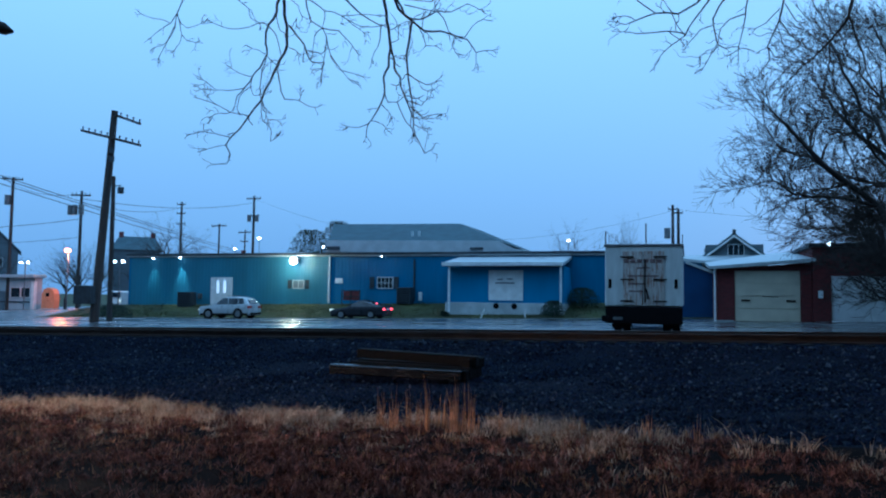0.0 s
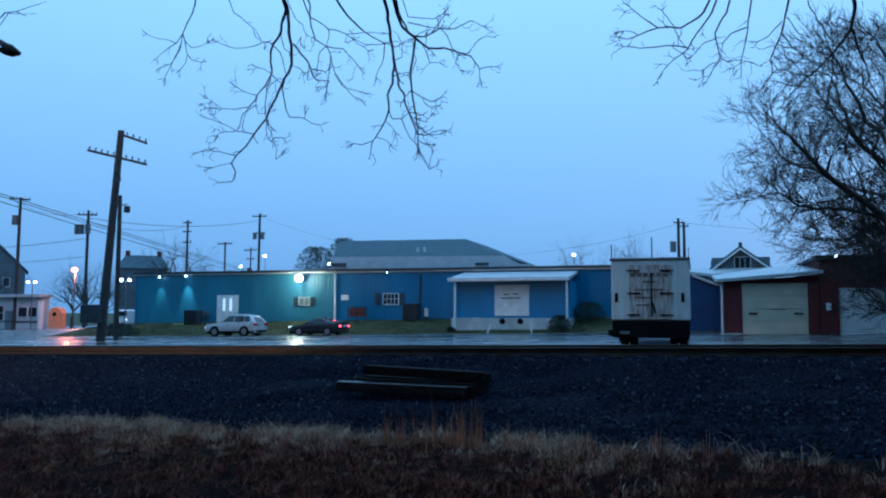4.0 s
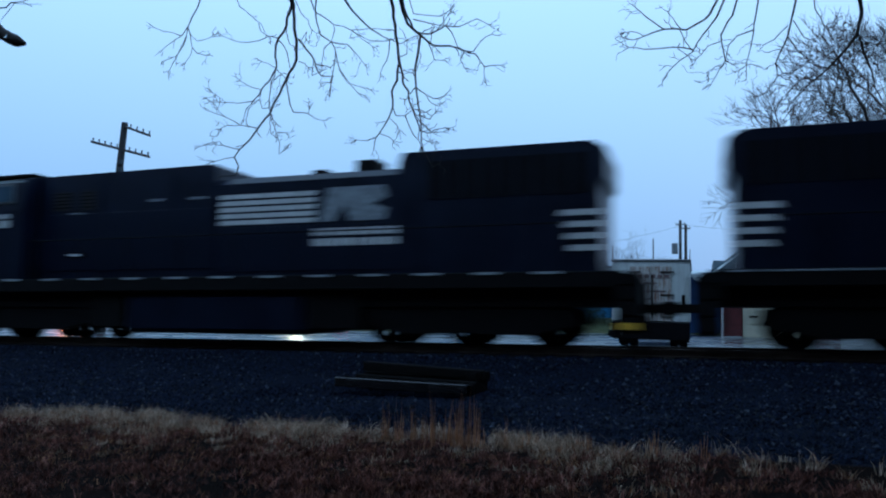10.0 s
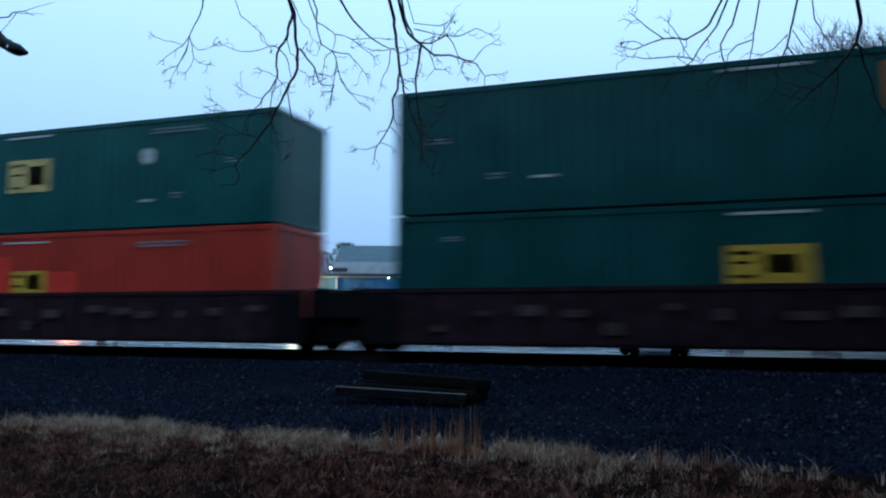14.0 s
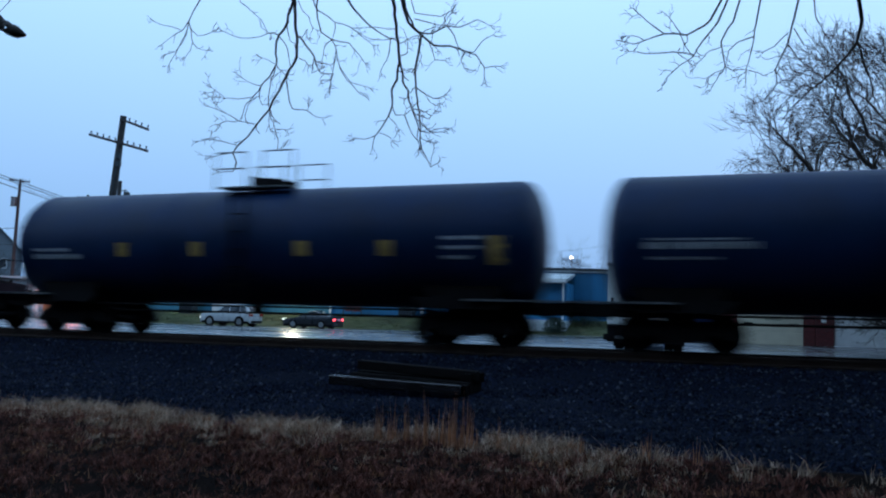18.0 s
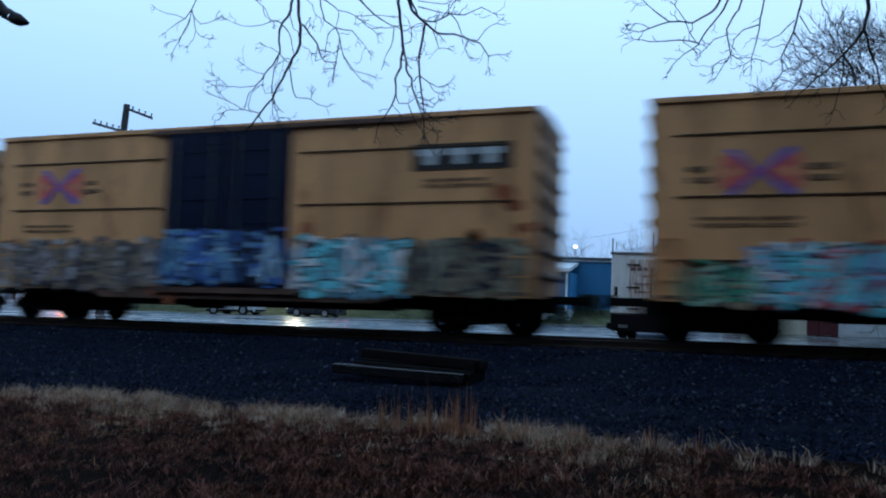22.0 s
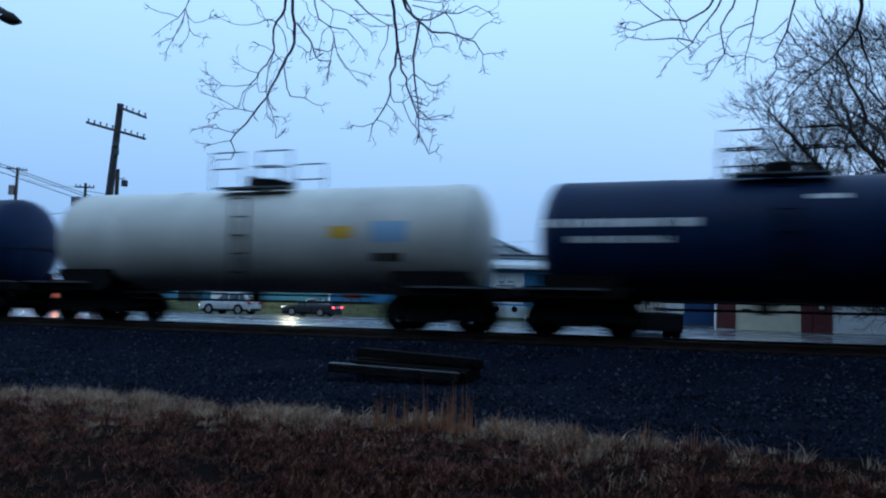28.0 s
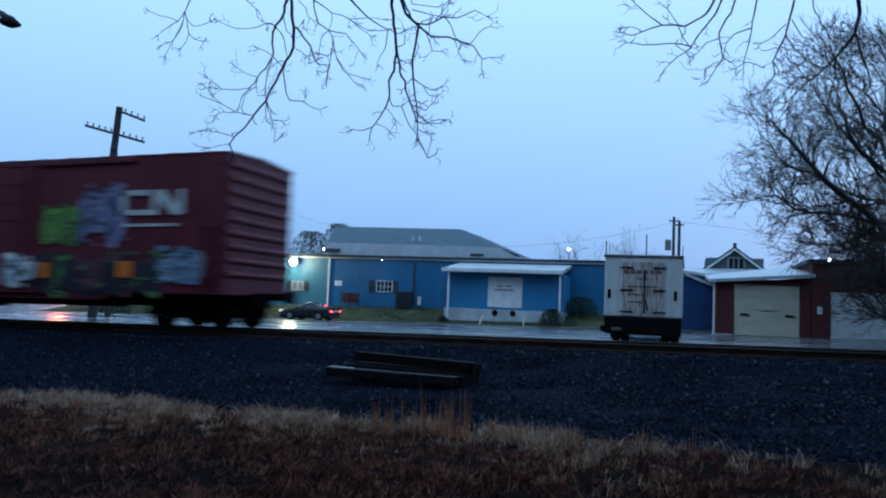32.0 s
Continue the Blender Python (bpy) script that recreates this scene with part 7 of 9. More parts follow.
lamp_post(-38.0, 74.0, 6.9, (0.0,), M["lamp_small"], 0.12, "small lit lamp by the hall")

# overhead wires: each sags between its two ends
def cable(name, a, b, sag, r, label):
    s = Shape()
    a, b = Vector(a), Vector(b)
    pts = [a.lerp(b, k / 16) - Vector((0, 0, sag * 4 * (k / 16) * (1 - k / 16))) for k in range(17)]
    s.rings([[(q.x + r * cx, q.y + r * cx * 0.5, q.z + r * cz) for cx, cz in ((1, 0), (0, 1), (-1, 0), (0, -1))] for q in pts])
    return whole(name, s, M["wire"], label, "wire", "overhead wires")


for dz, dy in ((0.0, 0.0), (-0.18, 0.3), (-0.45, 0.0)):
    cable("overhead_wire", (-37.5, 26.0 + dy, 9.05 + dz), (-57.0, 90.0 + dy, 6.9 + dz * 1.6), 0.1, 0.026, "dark overhead wire sagging along the street")
cable("overhead_wire", (-68.3, 59.9, 13.4), (-53.9, 54.9, 10.6), 0.7, 0.02, "thin dark wire between street poles")
cable("overhead_wire", (-90, 62, 7.5), (-53.5, 55, 6.6), 0.6, 0.02, "thin dark wire between street poles")
cable("overhead_wire", (-90, 62, 9.2), (-53.5, 55, 8.3), 0.7, 0.025, "thin dark wire between street poles")
cable("overhead_wire", (-57.1, 89.8, 14.8), (-1.4, 90, 11.9), 4.6, 0.012, "far wire sagging across the skyline")
cable("overhead_wire", (-1.4, 90, 12.0), (60, 88, 11), 2.0, 0.012, "far wire sagging across the skyline")
cable("overhead_wire", (-53.2, 55, 10.2), (-57.1, 89.8, 14.2), 0.8, 0.025, "thin dark wire between street poles")
cable("overhead_wire", (-53.4, 55, 9.9), (-69.0, 90, 13.9), 0.8, 0.025, "thin dark wire between street poles")

shop = thing("corner_shop", "small white flat-roofed shop tinted by orange street light", "building")
part("wall", Shape().box(-78, -63.5, 60, 60.9, -1.2, 3.0), M["pale_wall"], shop)
part("roof", Shape().box(-78.4, -63.2, 59.4, 61.1, 3.0, 3.3), M["white_roof"], shop, "flat roof with pale edge")
framed_window(shop, "window", -66.6, -65.4, 59.97, 1.0, 1.95, 1, 1, M["glass"], M["white"])
framed_window(shop, "window", -65.2, -64.1, 59.97, 1.0, 1.95, 1, 1, M["glass"], M["white"])
framed_window(shop, "window", -69.6, -68.6, 59.97, 0.6, 2.1, 1, 2, M["glass"], M["white"])
part("door", Shape().box(-68.3, -67.4, 59.93, 59.97, -0.7, 1.6), M["house_wall"], shop)
part("corner_post", Shape().box(-63.6, -63.2, 59.6, 59.96, -0.6, 2.6), M["white"], shop, "white corner post")
part("band", Shape().box(-72, -63.6, 59.92, 59.968, 0.42, 0.56), M["dark_trim"], shop, "dark band along the wall")
booth = thing("round_booth", "small pale booth with rounded roof under an orange street lamp", "booth")
part("shell", Shape().extrude([(-61.75, -0.1), (-60.2, -0.1), (-60.2, 1.35), (-60.42, 1.8), (-60.97, 2.0), (-61.53, 1.8), (-61.75, 1.35)], 59.2, 59.9), M["booth_lamplit"], booth)
part("window", Shape().box(-61.2, -60.8, 59.15, 59.196, 1.1, 1.45), M["black"], booth, "small dark window")
part("plinth", Shape().box(-61.85, -60.1, 59.1, 60.0, -0.45, -0.09), M["concrete"], booth)
van = thing("white_van", "white van parked far down the street", "car")
part("body", Shape().box(-50.6, -49.2, 56.0, 60.5, 0.2, 1.75, 0.15), M["white"], van)
part("windscreen", Shape().box(-50.5, -49.3, 55.95, 55.996, 1.15, 1.6), M["glass"], van)
for x in (-50.45, -49.35):
    part("headlight", Shape().box(x - 0.12, x + 0.12, 55.94, 55.99, 0.75, 0.9), M["head_glass"], van)
    for y in (56.9, 59.6):
        part("wheel", Shape().tube((x - 0.1, y, 0.1), (x + 0.1, y, 0.1), 0.32, n=14), M["black"], van)
t = thing("steel_post", "short dark bollard beside the street", "post")
part("post", Shape().tube((-57.6, 58.0, -0.4), (-57.6, 58.0, 1.0), 0.12), M["dark_trim"], t)

plain_house(-100.3, 85.0, 9.2, 9, 8.7, 4.8, M["house_wall"], "tall dark house with steep roof by the street", False, 48)
plain_house(-84.2, 99, 7.0, 7, 9.2, 2.3, M["house_wall"], "dark house with two chimneys on the skyline", False, 40, True)
plain_house(-71, 108, 9, 9, 6.0, 2.6, M["pale_wall"], "far small house on the skyline")

# ---- trees ----
def sticks(segs, sides):
    """Tapered sticks from rows (p, q, r, r2) as plain vertex and face lists."""
    v, f = [], []
    for p, q, r, r2 in segs:
        d = (q - p)
        if d.length < 1e-5:
            continue
        d.normalize()
        a = d.orthogonal().normalized()
        b = d.cross(a)
        n = len(v)
        for base, rad in ((p, r), (q, r2)):
            for i in range(sides):
                w = 2 * math.pi * i / sides
                v.append(tuple(base + (a * math.cos(w) + b * math.sin(w)) * rad))
        for i in range(sides):
            j = (i + 1) % sides
            f.append((n + i, n + j, n + sides + j, n + sides + i))
    return v, f


def stick_mesh(name, segs, sides, mat):
    v, f = sticks(segs, sides)
    me = bpy.data.meshes.new(name)
    me.from_pydata(v, [], f)
    me.materials.append(mat)
    me.polygons.foreach_set("use_smooth", [True] * len(f))
    return me


def branch_along(path, r0, r1, out):
    """Sticks along a bent path; returns points with the direction and girth there."""
    pts = []
    n = len(path) - 1
    for k in range(n):
        a, b = r0 + (r1 - r0) * k / n, r0 + (r1 - r0) * (k + 1) / n
        out.append((path[k], path[k + 1], a, b))
        pts.append((path[k + 1], (path[k + 1] - path[k]).normalized(), b))
    return pts


def wander(p, d, length, r, rng, out, twigs, level, up=0.12, spread=0.9, wig=0.25, kids=3, thin=0.35, least=0.006):
    """A crooked branch with its side branches."""
    n = max(3, int(length / (0.5 if level > 1 else 0.22)))
    n = min(n, 9)
    path, step = [p], length / n
    d = d.normalized()
    for _ in range(n):
        d = (d + Vector((rng.gauss(0, wig), rng.gauss(0, wig), rng.gauss(0, wig) + up))).normalized()
        path.append(path[-1] + d * step)
    pts = branch_along(path, r, r * thin, out if level > 1 else twigs)
    if level <= 0:
        return
    for k in range(kids + (1 if level > 1 else 0)):
        q, dd, rr = pts[min(int(len(pts) * (0.25 + 0.75 * (k + rng.random()) / (kids + 1))), len(pts) - 1)]
        side = Vector((rng.gauss(0, 1), rng.gauss(0, 1), rng.gauss(0, 1)))
        nd = (dd + side.normalized() * spread).normalized()
        wander(q, nd, length * rng.uniform(0.45, 0.7), max(rr * 0.62, least), rng, out, twigs, level - 1, up, spread, wig, kids, thin, least)


def refine(path, rng, jitter):
    """Extra bent points between the given ones."""
    res = [path[0]]
    for a, b in zip(path, path[1:]):
        L = (b - a).length
        for k in (1, 2):
            m = a.lerp(b, k / 3) + Vector((rng.gauss(0, jitter), rng.gauss(0, jitter * 2), rng.gauss(0, jitter))) * L
            res.append(m)
        res.append(b)
    return res


# the tree that stands behind the viewer and hangs its limbs into the view
rng = random.Random(21)
tree = thing("overhanging_tree", "bare tree with wet dark limbs hanging over the track side", "tree")
trunk_segs, twig_segs = [], []
base, crotch = Vector((1.6, -4.2, -0.1)), Vector((1.2, -3.6, 5.2))
branch_along(refine([base, Vector((1.5, -4.1, 2.5)), crotch], rng, 0.02), 0.42, 0.32, trunk_segs)
nodes = {"L": Vector((-5.3, 6.6, 8.0)), "M": Vector((-3.7, 6.8, 7.7)), "R": Vector((1.2, 7.2, 7.2))}
for k in nodes:
    mid = crotch.lerp(nodes[k], 0.5) + Vector((0, 0, 1.6))
    branch_along(refine([crotch, mid, nodes[k]], rng, 0.03), 0.22, 0.09, trunk_segs)


def crooked(p, d, length, r, kids):
    """A short twig that bends to and fro and forks near its tip."""
    n, turn = rng.choice((3, 4, 4, 5)), rng.choice((-1, 1))
    across = Vector((d.z, 0.0, -d.x))
    path = [p]
    for k in range(n):
        turn = -turn if rng.random() < 0.75 else turn
        step = d + across * turn * rng.uniform(0.15, 0.5) + Vector((0, rng.gauss(0, 0.25), 0.10 * k / n))
        path.append(path[-1] + step.normalized() * length / n * rng.uniform(0.75, 1.25))
    got = branch_along(path, r, r * 0.72, twig_segs)
    for _ in range(kids):
        q, dd, rr = got[rng.randrange(max(len(got) - 3, 0), len(got))]
        side = Vector((dd.z, 0.0, -dd.x)) * rng.choice((-1, 1)) * rng.uniform(0.6, 1.3)
        crooked(q, (dd + side).normalized(), length * rng.uniform(0.35, 0.6), max(rr * 0.9, 0.0031), 0)


def limb(key, depth, girth, twiggy, *bends):
    """A drooping limb through its bends (x, z); key: the great limb that it springs from, where it does."""
    path = [Vector((x, depth + 0.15 * math.sin(3 * x), z)) for x, z in bends]
    if key:
        path = [nodes[key], nodes[key].lerp(path[0], 0.6) + Vector((rng.gauss(0, 0.1), 0, 0.15))] + path
    fine = [path[0]]
    for a, b in zip(path, path[1:]):
        ln = (b - a).length
        fine += [a.lerp(b, 0.5) + Vector((rng.gauss(0, 0.03), rng.gauss(0, 0.05), rng.gauss(0, 0.03))) * ln, b]
    got = branch_along(fine, girth, max(girth * 0.2, 0.0042), trunk_segs)
    seen = [g for g in got if g[0].y > 8.3]
    for k, g in enumerate(seen):
        if k < len(seen) * 0.3 or rng.random() > 0.42 * twiggy:
            continue
        side = Vector((g[1].z, 0.0, -g[1].x)) * rng.choice((-1, 1)) * rng.uniform(0.7, 1.6)
        crooked(g[0], (g[1] + side).normalized(), rng.uniform(0.08, 0.24), max(g[2] * 0.6, 0.0036), rng.choice((0, 1, 1, 2)))
    tip = got[-1]
    for _ in range(1 + round(1.6 * twiggy)):
        side = Vector((tip[1].z, 0.0, -tip[1].x)) * rng.gauss(0, 0.55)
        crooked(tip[0], (tip[1] + side).normalized(), rng.uniform(0.07, 0.18), 0.0038, rng.choice((0, 1, 2)))


limb("L", 9.3, 0.013, 0.6, (-7.04, 6.21), (-7.09, 6.1), (-7.23, 5.97), (-7.34, 5.84), (-7.51, 5.73), (-7.78, 5.66), (-7.92, 5.57))
limb("", 9.3, 0.007, 1.0, (-7.34, 5.84), (-7.37, 5.71), (-7.51, 5.55), (-7.68, 5.35), (-7.76, 5.23))
limb("", 9.3, 0.007, 1.0, (-7.34, 5.84), (-7.25, 5.65), (-7.19, 5.47), (-7.07, 5.36), (-6.87, 5.29))
limb("", 9.3, 0.006, 1.0, (-7.51, 5.73), (-7.72, 5.83), (-7.9, 5.87), (-8.09, 5.95))
limb("", 9.3, 0.006, 1.0, (-7.28, 5.73), (-7.08, 5.55), (-6.79, 5.57))
limb("", 9.3, 0.006, 1.0, (-7.37, 5.71), (-7.42, 5.59), (-7.62, 5.44), (-7.83, 5.41))
limb("", 9.3, 0.005, 1.0, (-7.19, 5.47), (-7.24, 5.35), (-7.38, 5.27))
limb("L", 9.0, 0.024, 0.35, (-5.41, 5.88), (-5.45, 5.77), (-5.5, 5.59), (-5.65, 5.43), (-5.69, 5.34), (-5.69, 5.16), (-5.66, 5.0), (-5.77, 4.82), (-5.89, 4.7), (-5.99, 4.55), (-6.09, 4.42), (-6.12, 4.26))
limb("", 9.0, 0.005, 1.0, (-5.89, 4.7), (-6.05, 4.74), (-6.18, 4.82))
limb("", 9.0, 0.006, 1.0, (-5.99, 4.53), (-6.2, 4.49), (-6.36, 4.49), (-6.55, 4.5))
limb("", 9.0, 0.004, 1.0, (-6.36, 4.49), (-6.44, 4.56), (-6.55, 4.64))
limb("", 9.0, 0.005, 1.0, (-5.89, 4.68), (-5.91, 4.54), (-5.86, 4.42), (-5.71, 4.43))
limb("", 9.0, 0.008, 0.15, (-5.65, 4.97), (-5.54, 4.87), (-5.43, 4.77))
limb("", 9.0, 0.005, 1.0, (-5.66, 5.0), (-5.8, 5.08), (-5.9, 5.11))
limb("", 9.0, 0.008, 1.0, (-5.68, 4.95), (-5.74, 4.8), (-5.75, 4.66), (-5.76, 4.44), (-5.7, 4.21), (-5.62, 4.06), (-5.42, 4.03))
limb("", 9.0, 0.005, 1.0, (-5.62, 4.06), (-5.54, 3.88), (-5.55, 3.74), (-5.44, 3.78))
limb("", 9.0, 0.008, 0.15, (-5.65, 5.41), (-5.52, 5.28), (-5.44, 5.09), (-5.38, 4.92), (-5.43, 4.79))
limb("", 9.0, 0.007, 1.0, (-5.65, 5.43), (-5.81, 5.48), (-5.96, 5.42), (-6.22, 5.39), (-6.44, 5.47))
limb("", 9.0, 0.006, 1.0, (-5.97, 5.68), (-5.94, 5.56), (-5.8, 5.47))
limb("L", 9.0, 0.007, 0.15, (-6.24, 5.92), (-6.07, 5.78), (-5.94, 5.67), (-5.88, 5.55))
limb("L", 8.8, 0.026, 0.35, (-5.23, 5.78), (-5.21, 5.66), (-5.18, 5.39), (-5.12, 5.21), (-5.11, 4.94), (-5.17, 4.84), (-5.31, 4.7), (-5.43, 4.53), (-5.6, 4.28), (-5.8, 4.08), (-5.92, 3.91), (-6.05, 3.78), (-6.11, 3.67), (-6.05, 3.54), (-6.09, 3.41), (-6.27, 3.39))
limb("", 8.8, 0.007, 1.0, (-5.8, 4.08), (-6.06, 4.13), (-6.21, 4.12), (-6.29, 4.08))
limb("", 8.8, 0.006, 1.0, (-6.06, 4.13), (-6.21, 4.22), (-6.45, 4.31))
limb("", 8.8, 0.004, 1.0, (-6.21, 4.22), (-6.29, 4.27), (-6.35, 4.34))
limb("", 8.8, 0.006, 1.0, (-6.05, 3.78), (-6.26, 3.83), (-6.39, 3.85), (-6.55, 3.81))
limb("", 8.8, 0.004, 1.0, (-6.26, 3.83), (-6.31, 3.89), (-6.36, 3.87))
limb("", 8.8, 0.005, 1.0, (-6.11, 3.67), (-6.25, 3.64), (-6.35, 3.6))
limb("", 8.8, 0.006, 1.0, (-5.93, 4.09), (-5.98, 4.2), (-5.95, 4.36), (-5.88, 4.44))
limb("", 8.8, 0.005, 1.0, (-5.6, 4.24), (-5.6, 4.13), (-5.57, 3.99), (-5.49, 3.94))
limb("", 8.8, 0.009, 0.15, (-5.31, 4.7), (-5.26, 4.52), (-5.21, 4.34), (-5.13, 4.22), (-5.01, 4.19), (-4.86, 4.16), (-4.74, 4.08), (-4.62, 4.05))
limb("", 8.8, 0.004, 1.0, (-4.86, 4.16), (-4.84, 4.2))
limb("", 8.8, 0.005, 1.0, (-5.26, 4.76), (-5.36, 4.81), (-5.49, 4.78))
limb("", 8.8, 0.008, 0.15, (-5.33, 5.68), (-5.35, 5.41), (-5.27, 5.2), (-5.15, 5.12))
limb("", 9.1, 0.014, 1.0, (-5.31, 5.38), (-5.15, 5.2), (-4.99, 5.03), (-4.92, 4.86), (-4.84, 4.76), (-4.65, 4.74), (-4.69, 4.59))
limb("", 9.1, 0.007, 1.0, (-4.94, 4.94), (-4.77, 4.89), (-4.7, 4.86), (-4.65, 4.91))
limb("", 9.1, 0.006, 1.0, (-4.99, 5.0), (-5.0, 4.89), (-5.01, 4.79), (-4.89, 4.81))
limb("", 9.1, 0.006, 1.0, (-5.29, 5.06), (-5.17, 5.0), (-5.09, 4.92))
limb("", 9.1, 0.005, 1.0, (-5.27, 5.33), (-5.15, 5.45), (-5.16, 5.36))
limb("L", 9.2, 0.013, 1.0, (-5.05, 5.91), (-5.06, 5.8), (-5.03, 5.61), (-4.95, 5.4), (-4.75, 5.26), (-4.68, 5.12), (-4.62, 4.88), (-4.45, 4.64), (-4.35, 4.52))
limb("", 9.2, 0.008, 1.0, (-4.75, 5.26), (-4.51, 5.21), (-4.36, 5.04), (-4.29, 4.94))
limb("", 9.2, 0.007, 1.0, (-4.68, 5.12), (-4.7, 4.89), (-4.74, 4.69), (-4.74, 4.55))
limb("", 9.2, 0.006, 1.0, (-4.75, 5.26), (-4.87, 5.18), (-4.9, 4.98))
limb("", 9.2, 0.005, 1.0, (-4.74, 4.69), (-4.84, 4.7))
limb("", 9.2, 0.005, 1.0, (-4.62, 4.86), (-4.5, 4.67), (-4.28, 4.61))
limb("L", 9.4, 0.011, 1.0, (-5.27, 6.0), (-5.17, 5.84), (-4.96, 5.7), (-4.83, 5.59), (-4.56, 5.49), (-4.41, 5.36), (-4.26, 5.25))
limb("", 9.4, 0.006, 0.15, (-4.83, 5.59), (-4.83, 5.45), (-4.86, 5.35))
limb("", 9.4, 0.006, 1.0, (-4.56, 5.49), (-4.34, 5.51), (-4.12, 5.51))
limb("L", 9.4, 0.007, 1.0, (-5.51, 5.93), (-5.35, 5.79), (-5.27, 5.62), (-5.16, 5.54))
limb("L", 9.0, 0.02, 0.15, (-4.46, 5.73), (-4.38, 5.61), (-4.22, 5.44), (-4.08, 5.33), (-3.9, 5.23), (-3.76, 5.25))
limb("", 9.0, 0.008, 1.0, (-3.9, 5.23), (-3.91, 5.05), (-3.94, 4.93), (-4.01, 4.77))
limb("", 9.0, 0.006, 1.0, (-3.9, 5.23), (-3.99, 5.21), (-4.15, 5.21), (-4.27, 5.27))
limb("", 9.0, 0.006, 1.0, (-3.9, 5.25), (-3.76, 5.17), (-3.67, 5.21))
limb("M", 8.7, 0.026, 0.35, (-3.75, 5.54), (-3.75, 5.44), (-3.71, 5.18), (-3.67, 4.97), (-3.65, 4.8), (-3.67, 4.57), (-3.74, 4.43), (-3.72, 4.23), (-3.76, 4.1), (-3.84, 3.95), (-3.93, 3.81), (-3.95, 3.66))
limb("", 8.7, 0.007, 1.0, (-3.72, 4.23), (-3.67, 4.1), (-3.54, 4.09), (-3.43, 4.16))
limb("", 8.7, 0.007, 1.0, (-3.54, 4.09), (-3.49, 3.98), (-3.41, 3.83), (-3.32, 3.74), (-3.28, 3.66))
limb("", 8.7, 0.005, 1.0, (-3.76, 4.08), (-3.67, 3.99), (-3.62, 3.91))
limb("", 8.7, 0.006, 1.0, (-3.91, 3.83), (-4.04, 3.77), (-4.16, 3.78))
limb("", 8.7, 0.005, 1.0, (-3.89, 3.87), (-3.75, 3.82), (-3.7, 3.77))
limb("", 8.7, 0.016, 1.0, (-3.67, 4.97), (-3.63, 4.76), (-3.59, 4.54), (-3.5, 4.41), (-3.49, 4.29), (-3.43, 4.16), (-3.36, 4.01), (-3.3, 3.86), (-3.19, 3.82), (-3.07, 3.84), (-2.91, 3.84))
limb("", 8.7, 0.006, 0.15, (-3.65, 4.88), (-3.54, 4.91), (-3.54, 5.08), (-3.6, 5.21))
limb("M", 8.9, 0.022, 0.35, (-3.7, 5.59), (-3.63, 5.41), (-3.49, 5.27), (-3.42, 5.21), (-3.45, 5.01), (-3.49, 4.8), (-3.49, 4.68), (-3.47, 4.51), (-3.44, 4.34), (-3.4, 4.17), (-3.38, 4.02), (-3.37, 3.79), (-3.33, 3.66), (-3.26, 3.56), (-3.18, 3.42), (-3.07, 3.45))
limb("", 8.9, 0.008, 1.0, (-3.47, 4.51), (-3.31, 4.39), (-3.18, 4.31), (-3.02, 4.32))
limb("", 8.9, 0.005, 1.0, (-3.31, 4.39), (-3.22, 4.26), (-3.16, 4.23))
limb("", 8.9, 0.005, 1.0, (-3.49, 4.7), (-3.57, 4.73))
limb("", 8.9, 0.005, 1.0, (-3.45, 5.01), (-3.4, 4.92), (-3.45, 4.8))
limb("", 8.9, 0.006, 1.0, (-3.42, 4.13), (-3.24, 4.05), (-3.17, 4.11))
limb("", 8.9, 0.007, 1.0, (-3.38, 4.02), (-3.27, 3.93), (-3.14, 3.86), (-3.01, 3.85))
limb("", 8.9, 0.006, 1.0, (-3.37, 3.83), (-3.29, 3.78), (-3.2, 3.74))
limb("", 8.9, 0.006, 1.0, (-3.4, 4.0), (-3.42, 3.82), (-3.37, 3.69))
limb("", 8.9, 0.006, 1.0, (-3.51, 4.22), (-3.4, 4.04), (-3.31, 3.99))
limb("", 8.9, 0.004, 0.15, (-3.18, 3.45), (-3.16, 3.57))
limb("M", 9.2, 0.018, 1.0, (-3.8, 5.75), (-3.75, 5.63), (-3.66, 5.44), (-3.52, 5.36), (-3.29, 5.35), (-3.14, 5.38), (-2.91, 5.31), (-2.67, 5.37), (-2.52, 5.28))
limb("", 9.2, 0.008, 1.0, (-3.14, 5.38), (-3.02, 5.24), (-2.94, 5.05), (-2.85, 4.96))
limb("", 9.2, 0.007, 1.0, (-3.29, 5.35), (-3.14, 5.47), (-3.07, 5.54))
limb("", 9.2, 0.006, 1.0, (-3.36, 5.36), (-3.38, 5.21), (-3.27, 5.09))
limb("", 9.2, 0.008, 0.15, (-3.66, 5.58), (-3.38, 5.47), (-3.14, 5.38))
limb("", 9.2, 0.016, 1.0, (-3.53, 5.33), (-3.34, 5.16), (-3.07, 5.09), (-2.85, 4.98), (-2.67, 4.9), (-2.55, 4.72), (-2.35, 4.74))
limb("", 9.2, 0.007, 1.0, (-2.8, 4.96), (-2.7, 4.94), (-2.61, 5.06), (-2.46, 5.15))
limb("", 9.2, 0.005, 1.0, (-2.55, 4.72), (-2.55, 4.59))
limb("", 9.2, 0.006, 1.0, (-2.83, 4.96), (-2.89, 4.86), (-2.83, 4.74))
limb("", 9.2, 0.007, 1.0, (-3.43, 5.24), (-3.36, 5.1), (-3.31, 4.95), (-3.16, 4.91))
limb("M", 9.2, 0.008, 1.0, (-3.66, 5.66), (-3.25, 5.54), (-3.07, 5.57))
